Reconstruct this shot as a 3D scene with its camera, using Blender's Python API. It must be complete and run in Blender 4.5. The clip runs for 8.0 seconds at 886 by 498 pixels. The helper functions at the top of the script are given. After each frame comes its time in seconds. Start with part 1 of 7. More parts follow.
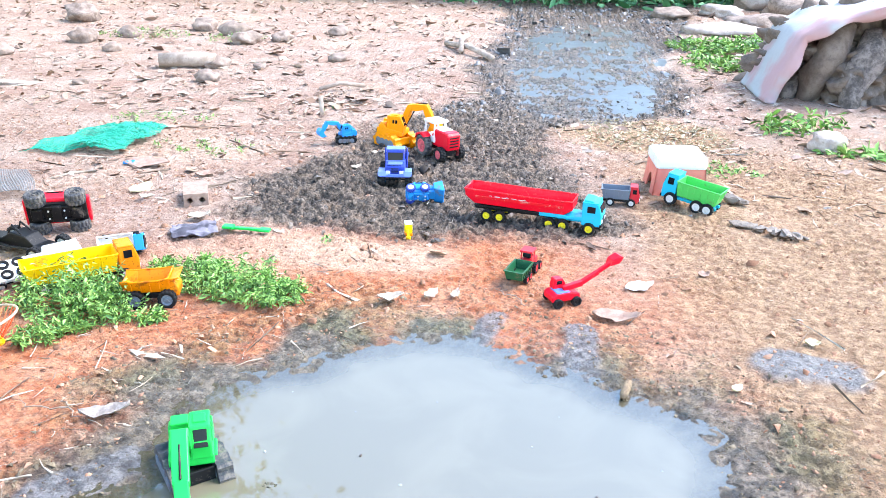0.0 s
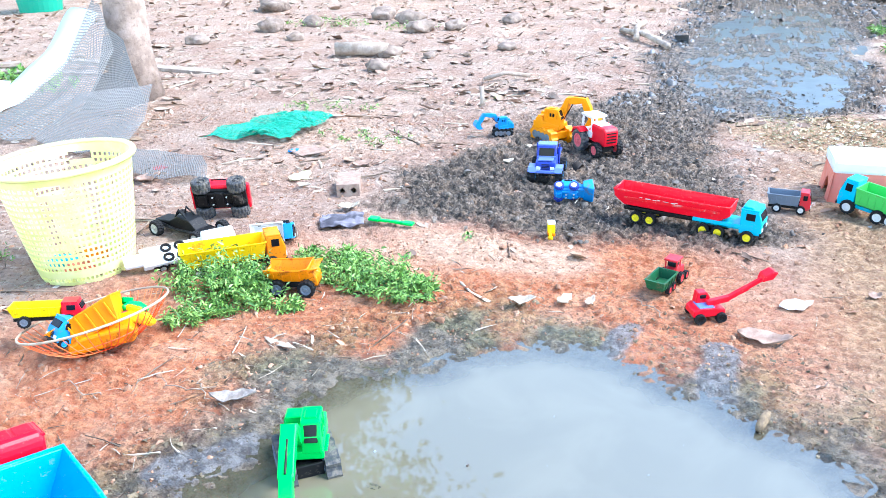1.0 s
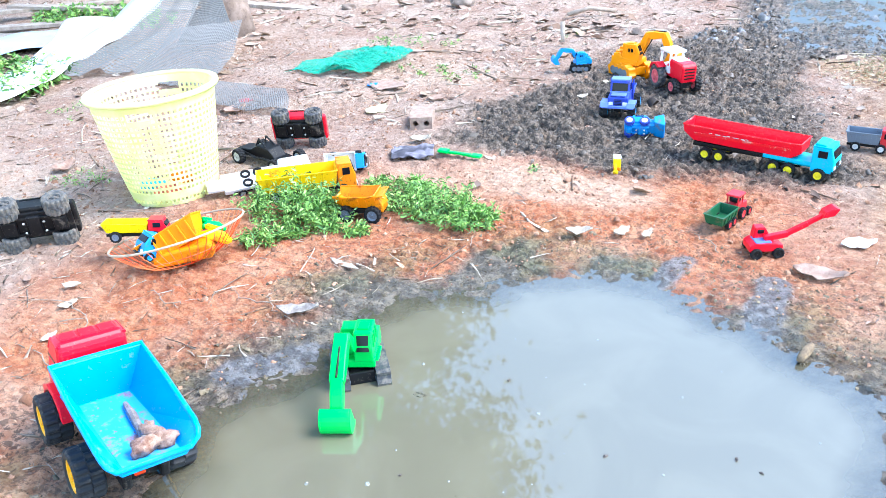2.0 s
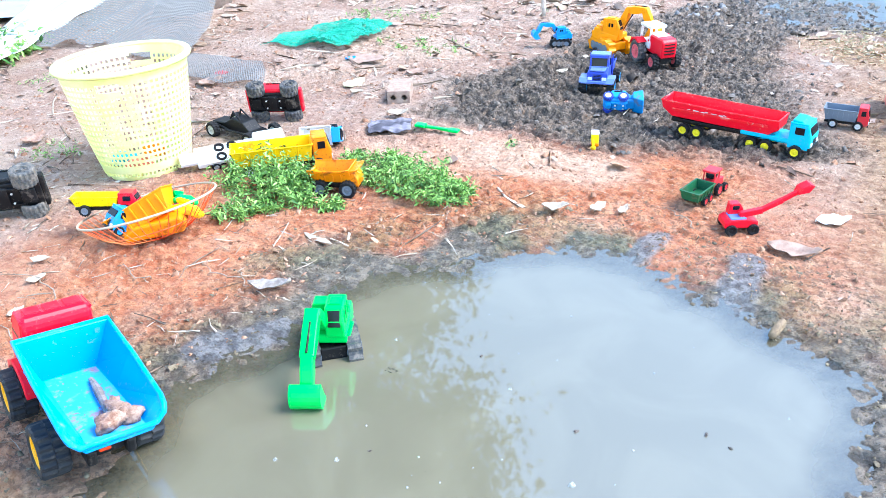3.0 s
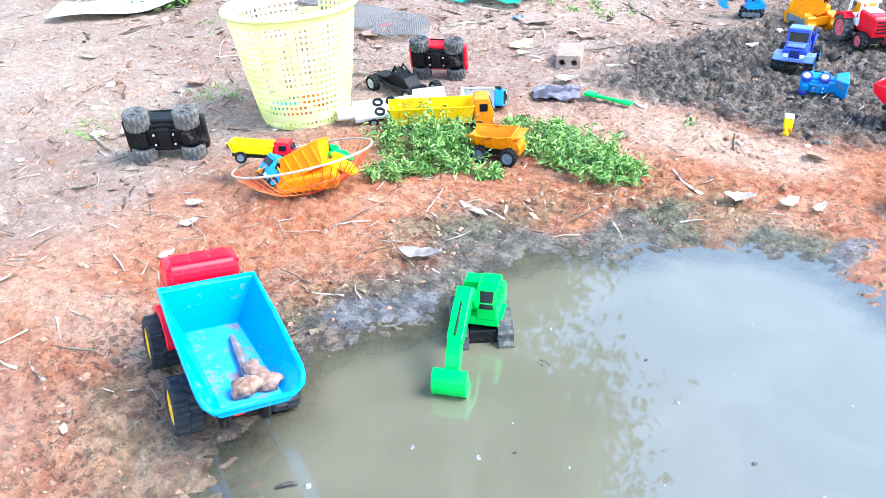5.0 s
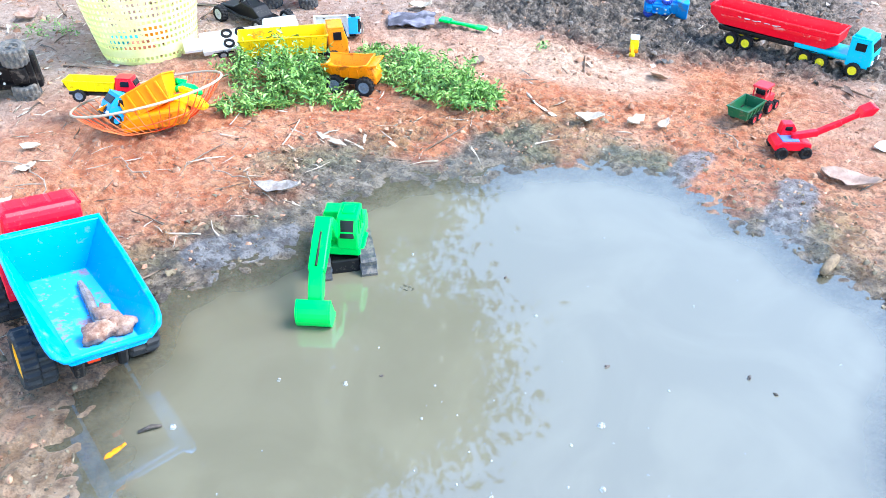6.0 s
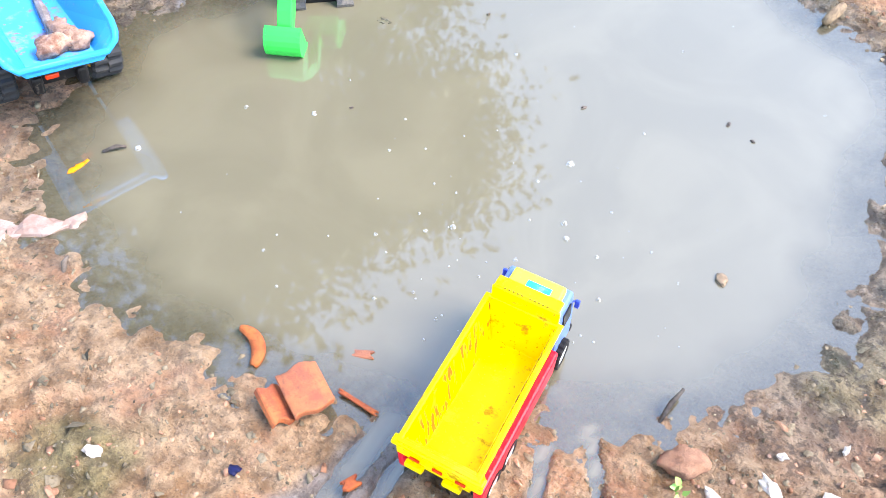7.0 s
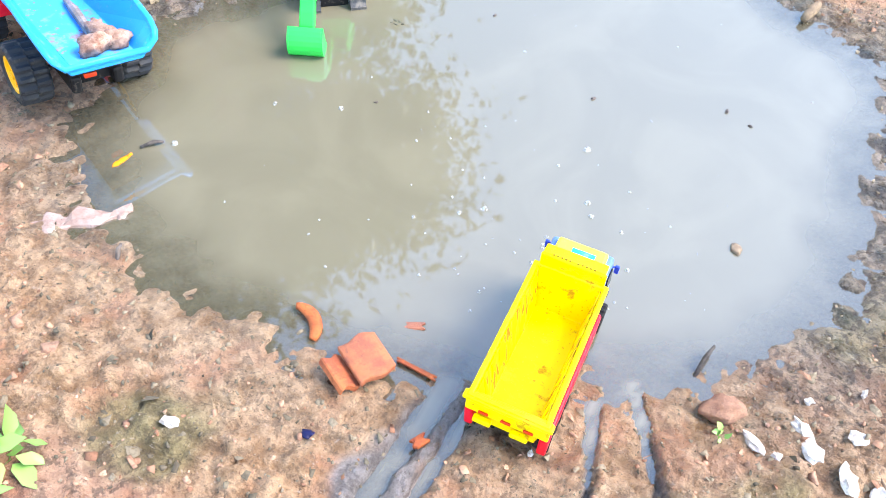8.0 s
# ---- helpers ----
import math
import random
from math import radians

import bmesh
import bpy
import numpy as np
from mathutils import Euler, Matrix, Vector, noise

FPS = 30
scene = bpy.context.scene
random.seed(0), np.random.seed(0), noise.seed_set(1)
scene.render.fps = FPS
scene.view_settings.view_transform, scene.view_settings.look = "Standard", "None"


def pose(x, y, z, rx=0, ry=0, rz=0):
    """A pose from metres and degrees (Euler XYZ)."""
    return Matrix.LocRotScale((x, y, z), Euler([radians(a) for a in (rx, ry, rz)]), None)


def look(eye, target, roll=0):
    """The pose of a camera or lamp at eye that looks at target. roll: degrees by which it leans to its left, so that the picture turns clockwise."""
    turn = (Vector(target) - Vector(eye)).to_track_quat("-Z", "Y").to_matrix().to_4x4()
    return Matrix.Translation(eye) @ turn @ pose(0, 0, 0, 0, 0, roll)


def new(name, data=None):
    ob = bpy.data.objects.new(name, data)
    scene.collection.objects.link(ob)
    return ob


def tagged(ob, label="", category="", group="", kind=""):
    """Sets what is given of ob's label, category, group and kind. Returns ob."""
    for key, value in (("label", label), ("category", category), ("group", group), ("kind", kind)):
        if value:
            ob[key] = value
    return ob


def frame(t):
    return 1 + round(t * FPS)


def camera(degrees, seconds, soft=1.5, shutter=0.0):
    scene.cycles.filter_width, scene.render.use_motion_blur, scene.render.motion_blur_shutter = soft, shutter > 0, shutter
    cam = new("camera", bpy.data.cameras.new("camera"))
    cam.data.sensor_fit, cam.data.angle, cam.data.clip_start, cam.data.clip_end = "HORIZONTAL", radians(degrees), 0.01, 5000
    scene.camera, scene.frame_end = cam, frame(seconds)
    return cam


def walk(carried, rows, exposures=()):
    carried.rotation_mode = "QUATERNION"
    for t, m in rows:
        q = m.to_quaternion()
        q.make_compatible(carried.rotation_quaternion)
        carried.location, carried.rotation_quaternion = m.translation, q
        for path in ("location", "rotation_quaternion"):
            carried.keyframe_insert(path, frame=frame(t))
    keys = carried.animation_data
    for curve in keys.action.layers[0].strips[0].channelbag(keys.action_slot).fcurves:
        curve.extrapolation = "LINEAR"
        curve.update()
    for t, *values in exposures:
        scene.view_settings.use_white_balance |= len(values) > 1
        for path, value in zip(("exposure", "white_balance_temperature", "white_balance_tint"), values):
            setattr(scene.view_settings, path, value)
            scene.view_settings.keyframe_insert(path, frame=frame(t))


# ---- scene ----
cam = camera(56.9, 8.0, soft=0.5, shutter=0.03)
PATH = [
    (0, (0.356, 0.274, 1.016), (0.159, 2.11, 0.248), 0.9),
    (0.2, (0.362, 0.322, 1.036), (0.109, 2.163, 0.295), 3.3),
    (0.5, (0.392, 0.372, 1.038), (0.088, 2.184, 0.247), 1.9),
    (1, (0.458, 0.36, 1.041), (-0.155, 2.087, 0.24), -1.6),
    (1.2, (0.52, 0.362, 1.022), (-0.157, 2.075, 0.244), -2.9),
    (1.5, (0.544, 0.324, 1.04), (-0.215, 1.96, 0.175), -3.8),
    (1.7, (0.559, 0.311, 1.039), (-0.252, 1.902, 0.138), -3.3),
    (3, (0.591, 0.334, 1.025), (-0.168, 1.909, 0.053), -2.5),
    (3.5, (0.544, 0.369, 1.003), (-0.26, 1.886, -0.023), -2.2),
    (4, (0.472, 0.425, 1.004), (-0.366, 1.982, 0.071), -1.6),
    (4.5, (0.453, 0.419, 1.0), (-0.521, 1.924, 0.113), 0.5),
    (4.7, (0.458, 0.431, 0.987), (-0.615, 1.827, 0.038), -2.0),
    (6, (0.498, 0.444, 0.958), (-0.223, 1.898, -0.21), 0.1),
    (6.5, (0.519, 0.446, 0.934), (-0.2, 1.841, -0.307), -3.0),
    (7, (0.564, 0.451, 0.886), (0.0, 1.569, -0.674), 2.1),
    (7.5, (0.542, 0.404, 0.897), (0.063, 1.562, -0.661), 1.2),
    (8, (0.489, 0.312, 0.896), (0.02, 1.523, -0.626), 4.7),
]
EXPOSURE = 2.36
walk(cam, [(t, look(eye, target, roll)) for t, eye, target, roll in PATH], [(0.0, EXPOSURE + 0.08, 6800, 12), (0.4, EXPOSURE, 6300, 8), (6.3, EXPOSURE, 6300, 8), (6.9, EXPOSURE + 0.10, 7500, 17), (7.5, EXPOSURE + 0.10, 7400, 16), (8.0, EXPOSURE + 0.10, 7200, 15)])

# ---- light: bright hazy sky, weak soft sun ----
SUN_EL, SUN_AZ = radians(52), radians(68)
world = bpy.data.worlds.new("sky")
scene.world = world
world.use_nodes = True
wn = world.node_tree
sky = wn.nodes.new("ShaderNodeTexSky")
sky.sky_type, sky.sun_disc = "NISHITA", False
sky.sun_elevation, sky.sun_rotation = SUN_EL, SUN_AZ
sky.air_density, sky.dust_density, sky.ozone_density = 1.3, 0.2, 3.0
wn.nodes["Background"].inputs["Strength"].default_value = 0.15
wn.links.new(sky.outputs[0], wn.nodes["Background"].inputs["Color"])
sun_data = bpy.data.lights.new("sun", "SUN")
sun_data.energy, sun_data.angle, sun_data.color = 1.5, radians(32), (1.0, 0.98, 0.96)
sun = new("sun", sun_data)
sun.matrix_world = look((math.sin(SUN_AZ) * 20 * math.cos(SUN_EL), math.cos(SUN_AZ) * 20 * math.cos(SUN_EL), 20 * math.sin(SUN_EL)), (0, 0, 0))


# ---- materials ----
def nodes_of(name):
    m = bpy.data.materials.new(name)
    m.use_nodes = True
    return m, m.node_tree, m.node_tree.nodes["Principled BSDF"]


def nd(nt, kind, **put):
    n = nt.nodes.new("ShaderNode" + kind)
    for k, v in put.items():
        key = k.replace("_", " ")
        sock = n.inputs[key] if key in n.inputs else None
        if hasattr(v, "is_linked") or isinstance(v, bpy.types.NodeSocket):
            nt.links.new(v, sock)
        else:
            sock.default_value = v
    return n


def tex(nt, scale, detail=4.0, rough=0.55, where="Object", kind="TexNoise"):
    co = nt.nodes.new("ShaderNodeTexCoord")
    n = nt.nodes.new("ShaderNode" + kind)
    n.inputs["Scale"].default_value = scale
    if kind == "TexNoise":
        n.inputs["Detail"].default_value, n.inputs["Roughness"].default_value = detail, rough
    nt.links.new(co.outputs[where], n.inputs["Vector"])
    return n.outputs["Fac"] if kind == "TexNoise" else n.outputs["Distance"]


def ramp(nt, fac, lo, hi, a=0.0, b=1.0):
    n = nt.nodes.new("ShaderNodeMapRange")
    n.interpolation_type = "SMOOTHSTEP"
    nt.links.new(fac, n.inputs["Value"])
    for k, v in zip(("From Min", "From Max", "To Min", "To Max"), (lo, hi, a, b)):
        n.inputs[k].default_value = v
    return n.outputs["Result"]


def mix(nt, fac, a, b, blend="MIX"):
    n = nt.nodes.new("ShaderNodeMix")
    n.data_type, n.blend_type = "RGBA", blend
    for sock, v in ((n.inputs[0], fac), (n.inputs[6], a), (n.inputs[7], b)):
        if isinstance(v, bpy.types.NodeSocket):
            nt.links.new(v, sock)
        else:
            sock.default_value = v if isinstance(v, (int, float)) else (*v, 1.0)
    return n.outputs[2]


def calc(nt, op, a, b=0.0):
    n = nt.nodes.new("ShaderNodeMath")
    n.operation = op
    for sock, v in zip(n.inputs, (a, b)):
        if isinstance(v, bpy.types.NodeSocket):
            nt.links.new(v, sock)
        else:
            sock.default_value = v
    return n.outputs[0]


def bump(nt, bsdf, height, strength=0.3, dist=0.002):
    n = nt.nodes.new("ShaderNodeBump")
    n.inputs["Strength"].default_value, n.inputs["Distance"].default_value = strength, dist
    nt.links.new(height, n.inputs["Height"])
    nt.links.new(n.outputs[0], bsdf.inputs["Normal"])


MUD = (0.17, 0.115, 0.08)
DUST = (0.42, 0.29, 0.2)


def plastic(name, rgb, rough=0.38, dirt=0.25, grime=MUD, coarse=22.0):
    """Moulded toy plastic: faded patches, smears of mud, fine scratches."""
    m, nt, b = nodes_of(name)
    faded = mix(nt, ramp(nt, tex(nt, 9, 3), 0.35, 0.75, 0.0, 0.35), rgb, tuple(min(1, c * 0.88 + 0.025) for c in rgb))
    smear = ramp(nt, tex(nt, coarse, 7, 0.68), 0.63 - 0.25 * dirt, 0.73 - 0.2 * dirt, 0.0, min(1.0, 0.35 + dirt))
    speck = ramp(nt, tex(nt, coarse * 7, 3), 0.62, 0.7, 0.0, min(1.0, 1.5 * dirt))
    fac = calc(nt, "MAXIMUM", smear, speck)
    nt.links.new(mix(nt, fac, faded, grime), b.inputs["Base Color"])
    nt.links.new(ramp(nt, fac, 0, 1, rough, 0.85), b.inputs["Roughness"])
    b.inputs["Specular IOR Level"].default_value = 0.22
    bump(nt, b, calc(nt, "ADD", tex(nt, 60, 4), fac), 0.18, 0.0012)
    return m


def rubber(name, rgb=(0.009, 0.009, 0.010), dust=0.3):
    m, nt, b = nodes_of(name)
    d = ramp(nt, tex(nt, 45, 6, 0.7), 0.68 - 0.35 * dust, 0.9 - 0.35 * dust, 0.0, dust)
    nt.links.new(mix(nt, d, rgb, (0.2, 0.17, 0.14)), b.inputs["Base Color"])
    b.inputs["Roughness"].default_value = 0.65
    b.inputs["Specular IOR Level"].default_value = 0.25
    bump(nt, b, tex(nt, 120, 3), 0.25, 0.001)
    return m


def leafy(name, a, c, rough=0.5, trans=0.15):
    m, nt, b = nodes_of(name)
    geo = nt.nodes.new("ShaderNodeNewGeometry")
    nt.links.new(mix(nt, geo.outputs["Random Per Island"], a, c), b.inputs["Base Color"])
    b.inputs["Roughness"].default_value = rough
    b.inputs["Transmission Weight"].default_value = 0.0
    b.inputs["Subsurface Weight"].default_value = 0.0
    bump(nt, b, tex(nt, 70, 3), 0.2, 0.001)
    return m


def rocky(name, a, c, scale=25.0, rough=0.85, strength=0.6):
    m, nt, b = nodes_of(name)
    f = ramp(nt, tex(nt, scale, 8, 0.65), 0.35, 0.65)
    base = mix(nt, f, a, c)
    base = mix(nt, ramp(nt, tex(nt, scale * 5, 3), 0.55, 0.7, 0, 0.5), base, tuple(x * 0.5 for x in a))
    info = nt.nodes.new("ShaderNodeObjectInfo")
    nt.links.new(mix(nt, ramp(nt, info.outputs["Random"], 0, 1, 0.0, 0.35), base, (0.3, 0.22, 0.17)), b.inputs["Base Color"])
    b.inputs["Roughness"].default_value = rough
    bump(nt, b, tex(nt, scale * 2, 8, 0.7), strength, 0.006)
    return m


def chips(name, cols, rough=0.8):
    """Loose small pieces, each island with its own tone."""
    m, nt, b = nodes_of(name)
    geo = nt.nodes.new("ShaderNodeNewGeometry")
    r = nt.nodes.new("ShaderNodeValToRGB")
    r.color_ramp.interpolation = "CONSTANT"
    els = r.color_ramp.elements
    while len(els) < len(cols):
        els.new(0.5)
    for i, col in enumerate(cols):
        els[i].position, els[i].color = i / len(cols), (*col, 1)
    nt.links.new(geo.outputs["Random Per Island"], r.inputs[0])
    nt.links.new(mix(nt, ramp(nt, tex(nt, 90, 5), 0.4, 0.7, 0, 0.4), r.outputs[0], (0.16, 0.11, 0.08)), b.inputs["Base Color"])
    b.inputs["Roughness"].default_value = rough
    bump(nt, b, tex(nt, 150, 4), 0.3, 0.001)
    return m


# ---- mesh helpers ----
def part(name, bm, material, parent=None, label="", smooth=False):
    """One mesh object under a thing (or at top level when parent is None)."""
    bmesh.ops.recalc_face_normals(bm, faces=bm.faces)
    me = bpy.data.meshes.new(name)
    bm.to_mesh(me)
    bm.free()
    me.materials.append(material)
    if smooth:
        me.shade_smooth()
    ob = new(name, me)
    if parent is not None:
        ob.parent = parent
    if label:
        ob["label"] = label
    return ob


def box(bm, sx, sy, sz, x=0.0, y=0.0, z=0.0, bev=0.0, rot=None):
    """A box with its centre at x, y, z, its edges rounded by bev."""
    b2 = bmesh.new()
    bmesh.ops.create_cube(b2, size=1.0, matrix=Matrix.Diagonal((sx, sy, sz, 1)))
    if bev:
        bmesh.ops.bevel(b2, geom=b2.edges[:], offset=bev, segments=2, affect="EDGES", profile=0.5)
    m = Matrix.Translation((x, y, z)) @ (rot if rot is not None else Matrix.Identity(4))
    join(bm, b2, m)
    return bm


def join(bm, other, m=None):
    if m is not None:
        bmesh.ops.transform(other, matrix=m, verts=other.verts)
    made = {v: bm.verts.new(v.co) for v in other.verts}
    for f in other.faces:
        try:
            bm.faces.new([made[v] for v in f.verts])
        except ValueError:
            pass
    other.free()


def prism(bm, profile, y0, y1, bev=0.0, taper=1.0):
    """A side outline of (x, z) corners drawn out from y0 to y1; taper narrows its upper part."""
    b2 = bmesh.new()
    zs = [z for _, z in profile]
    lo, hi, mid = min(zs), max(zs), (y0 + y1) / 2

    def row(y):
        return [b2.verts.new((x, mid + (y - mid) * (1 + (taper - 1) * (z - lo) / max(1e-6, hi - lo)), z)) for x, z in profile]
    a, c = row(y0), row(y1)
    n = len(profile)
    b2.faces.new(a)
    b2.faces.new(c[::-1])
    for i in range(n):
        b2.faces.new((a[i], c[i], c[(i + 1) % n], a[(i + 1) % n]))
    bmesh.ops.recalc_face_normals(b2, faces=b2.faces)
    if bev:
        bmesh.ops.bevel(b2, geom=b2.edges[:], offset=bev, segments=2, affect="EDGES", profile=0.5)
    join(bm, b2)
    return bm


def tub(bm, bottom, top, z0, z1, t=0.003, lip=0.0):
    """An open tray. bottom, top: (x back, x front, width); z1: rim height, or (back, front)."""
    zb, zf = z1 if isinstance(z1, tuple) else (z1, z1)

    def ring(x0, x1, w, za, zc):
        return [bm.verts.new(p) for p in ((x0, -w / 2, za), (x1, -w / 2, zc), (x1, w / 2, zc), (x0, w / 2, za))]
    (bx0, bx1, bw), (tx0, tx1, tw) = bottom, top
    ob, ot = ring(bx0, bx1, bw, z0, z0), ring(tx0, tx1, tw, zb, zf)
    ot2 = ring(tx0 - lip, tx1 + lip, tw + 2 * lip, zb, zf)
    ot3 = ring(tx0 - lip, tx1 + lip, tw + 2 * lip, zb + t, zf + t)
    it, ib = ring(tx0 + t, tx1 - t, tw - 2 * t, zb + t, zf + t), ring(bx0 + t, bx1 - t, bw - 2 * t, z0 + t, z0 + t)
    bm.faces.new(ob)
    bm.faces.new(ib)
    for lo, hi in ((ob, ot), (ot, ot2), (ot2, ot3), (ot3, it), (it, ib)):
        for i in range(4):
            bm.faces.new((lo[i], lo[(i + 1) % 4], hi[(i + 1) % 4], hi[i]))
    bmesh.ops.remove_doubles(bm, verts=bm.verts, dist=0.00005)
    return bm


def trough(bm, stations, t, tail=None):
    """A tipper body open at the top. stations from rear to front: (x, floor, rim, floor width, rim width); tail: height of the rear board."""
    rows = []
    for x, zf, zt, wf, wt in stations:
        rows.append(([bm.verts.new(p) for p in ((x, -wt / 2, zt), (x, -wf / 2, zf), (x, wf / 2, zf), (x, wt / 2, zt))],
                     [bm.verts.new(p) for p in ((x, -wt / 2 + t, zt), (x, -wf / 2 + t, zf + t), (x, wf / 2 - t, zf + t), (x, wt / 2 - t, zt))]))
    for (o, i), (o2, i2) in zip(rows, rows[1:]):
        for k in range(3):
            bm.faces.new((o[k], o[k + 1], o2[k + 1], o2[k]))
            bm.faces.new((i[k], i2[k], i2[k + 1], i[k + 1]))
        for k in (0, 3):
            bm.faces.new((o[k], o2[k], i2[k], i[k]))
    for o, i in (rows[0], rows[-1]):
        for k in range(3):
            bm.faces.new((o[k], o[k + 1], i[k + 1], i[k]))
    for (x, zf, zt, wf, wt), (x2, zf2, zt2, wf2, wt2), top in ((stations[-1], stations[-2], 1.0), (stations[0], stations[1], tail)):
        if top is None:
            continue
        f = 1.0 if top == 1.0 else top / (zt - zf)
        w1 = wf + (wt - wf) * f
        dx = math.copysign(t, x2 - x)
        quad = [(-wf / 2 + t / 2, zf + t / 2), (wf / 2 - t / 2, zf + t / 2), (w1 / 2 - t / 2, zf + (zt - zf) * f), (-w1 / 2 + t / 2, zf + (zt - zf) * f)]
        a = [bm.verts.new((x, y, z)) for y, z in quad]
        c = [bm.verts.new((x + dx, y, z)) for y, z in quad]
        bm.faces.new(a)
        bm.faces.new(c)
        for k in range(4):
            bm.faces.new((a[k], a[(k + 1) % 4], c[(k + 1) % 4], c[k]))
    return bm


def rim_bead(stations, t, r, tail):
    """A rounded bead round the rim of such a body."""
    bm = bmesh.new()
    left = [(x, -wt / 2 + t / 2, zt) for x, zf, zt, wf, wt in stations]
    right = [(x, wt / 2 - t / 2, zt) for x, zf, zt, wf, wt in reversed(stations)]
    x, zf, zt, wf, wt = stations[0]
    w1 = wf + (wt - wf) * tail / (zt - zf)
    tube(bm, left + right + [(x, w1 / 2 - t / 2, zf + tail), (x, -w1 / 2 + t / 2, zf + tail)], r, 8, True)
    return bm


def lathe(bm, prof, n=24, m=None, close=False):
    """A turned body: prof lists (radius, height) along z."""
    b2 = bmesh.new()
    rings = []
    for r, z in prof:
        rings.append([b2.verts.new((r * math.cos(2 * math.pi * i / n), r * math.sin(2 * math.pi * i / n), z)) for i in range(n)])
    pairs = list(zip(rings, rings[1:])) + ([(rings[-1], rings[0])] if close else [])
    for a, c in pairs:
        for i in range(n):
            b2.faces.new((a[i], a[(i + 1) % n], c[(i + 1) % n], c[i]))
    if not close:
        for ring in (rings[0], rings[-1]):
            if sum((v.co.xy.length for v in ring)) > 1e-4:
                b2.faces.new(ring)
    bmesh.ops.remove_doubles(b2, verts=b2.verts, dist=1e-6)
    join(bm, b2, m)
    return bm


def tube(bm, pts, r, n=6, cyclic=False):
    """A round rod along pts; r: one radius, or one a point."""
    pts = [Vector(p) for p in pts]
    rs = list(r) if isinstance(r, (list, tuple)) else [r] * len(pts)
    rings, side = [], None
    for i, p in enumerate(pts):
        if cyclic:
            d = pts[(i + 1) % len(pts)] - pts[i - 1]
        else:
            d = pts[min(i + 1, len(pts) - 1)] - pts[max(i - 1, 0)]
        d.normalize()
        if side is None:
            side = d.orthogonal().normalized()
        side = (side - d * side.dot(d)).normalized()
        up = d.cross(side)
        rings.append([bm.verts.new(p + rs[i] * (side * math.cos(2 * math.pi * k / n) + up * math.sin(2 * math.pi * k / n))) for k in range(n)])
    pairs = list(zip(rings, rings[1:])) + ([(rings[-1], rings[0])] if cyclic else [])
    for a, c in pairs:
        for k in range(n):
            bm.faces.new((a[k], a[(k + 1) % n], c[(k + 1) % n], c[k]))
    if not cyclic:
        bm.faces.new(rings[0])
        bm.faces.new(rings[-1])
    return bm


def thing(name, label, category, group="", at=(0, 0, 0), rz=0.0, rx=0.0, ry=0.0, kind=""):
    """An Empty at the base of a thing, its parts to be parented to it."""
    e = new(name)
    e.empty_display_size = 0.05
    e.matrix_world = pose(*at, 0, 0, rz) @ pose(0, 0, 0, rx, ry, 0)
    return tagged(e, label, category, group, kind)


# ---- ground ----
GRAIN = np.random.default_rng(9).random((256, 256))


def vnoise(x, y, seed=0):
    """Smooth noise, 0 to 1, from a table of random numbers."""
    ix, iy = np.floor(x), np.floor(y)
    fx, fy = x - ix, y - iy
    fx, fy = fx * fx * (3 - 2 * fx), fy * fy * (3 - 2 * fy)
    i, j = ix.astype(np.int32) + 37 * seed, iy.astype(np.int32) + 91 * seed
    i0, i1, j0, j1 = i & 255, (i + 1) & 255, j & 255, (j + 1) & 255
    a, b, c, d = GRAIN[i0, j0], GRAIN[i1, j0], GRAIN[i0, j1], GRAIN[i1, j1]
    return (a + (b - a) * fx) * (1 - fy) + (c + (d - c) * fx) * fy


def fbm(x, y, scale, octaves=4, seed=0, gain=0.5):
    """Layered noise around zero, about -0.5 to 0.5."""
    out, amp, total = 0, 1.0, 0
    for k in range(octaves):
        ca, sa = math.cos(k * 1.1), math.sin(k * 1.1)
        out = out + amp * (vnoise((x * ca - y * sa) * scale, (x * sa + y * ca) * scale, seed + k) - 0.5)
        total += amp
        amp, scale = amp * gain, scale * 2.03
    return out / total


def sstep(lo, hi, v):
    s = np.clip((v - lo) / (hi - lo), 0, 1)
    return s * s * (3 - 2 * s)


WATER = -0.012
POND = (0.18, 1.42)
# distance from the pond's middle to its bank, every 10 degrees from +x anticlockwise
BANK = [0.58, 0.585, 0.62, 0.68, 0.675, 0.635, 0.64, 0.635, 0.68, 0.705, 0.695, 0.655, 0.605, 0.615, 0.64, 0.635, 0.585, 0.555,
        0.585, 0.655, 0.68, 0.72, 0.74, 0.71, 0.685, 0.672, 0.637, 0.62, 0.61, 0.59, 0.57, 0.60, 0.605, 0.61, 0.62, 0.60]


def bank_distance(x, y):
    """Metres outside the pond's bank (inside: minus)."""
    dx, dy = x - POND[0], y - POND[1]
    ang = np.degrees(np.arctan2(dy, dx)) % 360
    r = np.interp(ang, np.arange(37) * 10.0, BANK + BANK[:1])
    return np.hypot(dx, dy) - r - 0.005 + 0.05 * fbm(x, y, 8.0, 3, 11) + 0.035 * fbm(x, y, 30.0, 3, 5)


def seg_distance(x, y, a, b):
    ax, ay = a
    bx, by = b
    t = np.clip(((x - ax) * (bx - ax) + (y - ay) * (by - ay)) / ((bx - ax) ** 2 + (by - ay) ** 2), 0, 1)
    return np.hypot(x - ax - t * (bx - ax), y - ay - t * (by - ay))


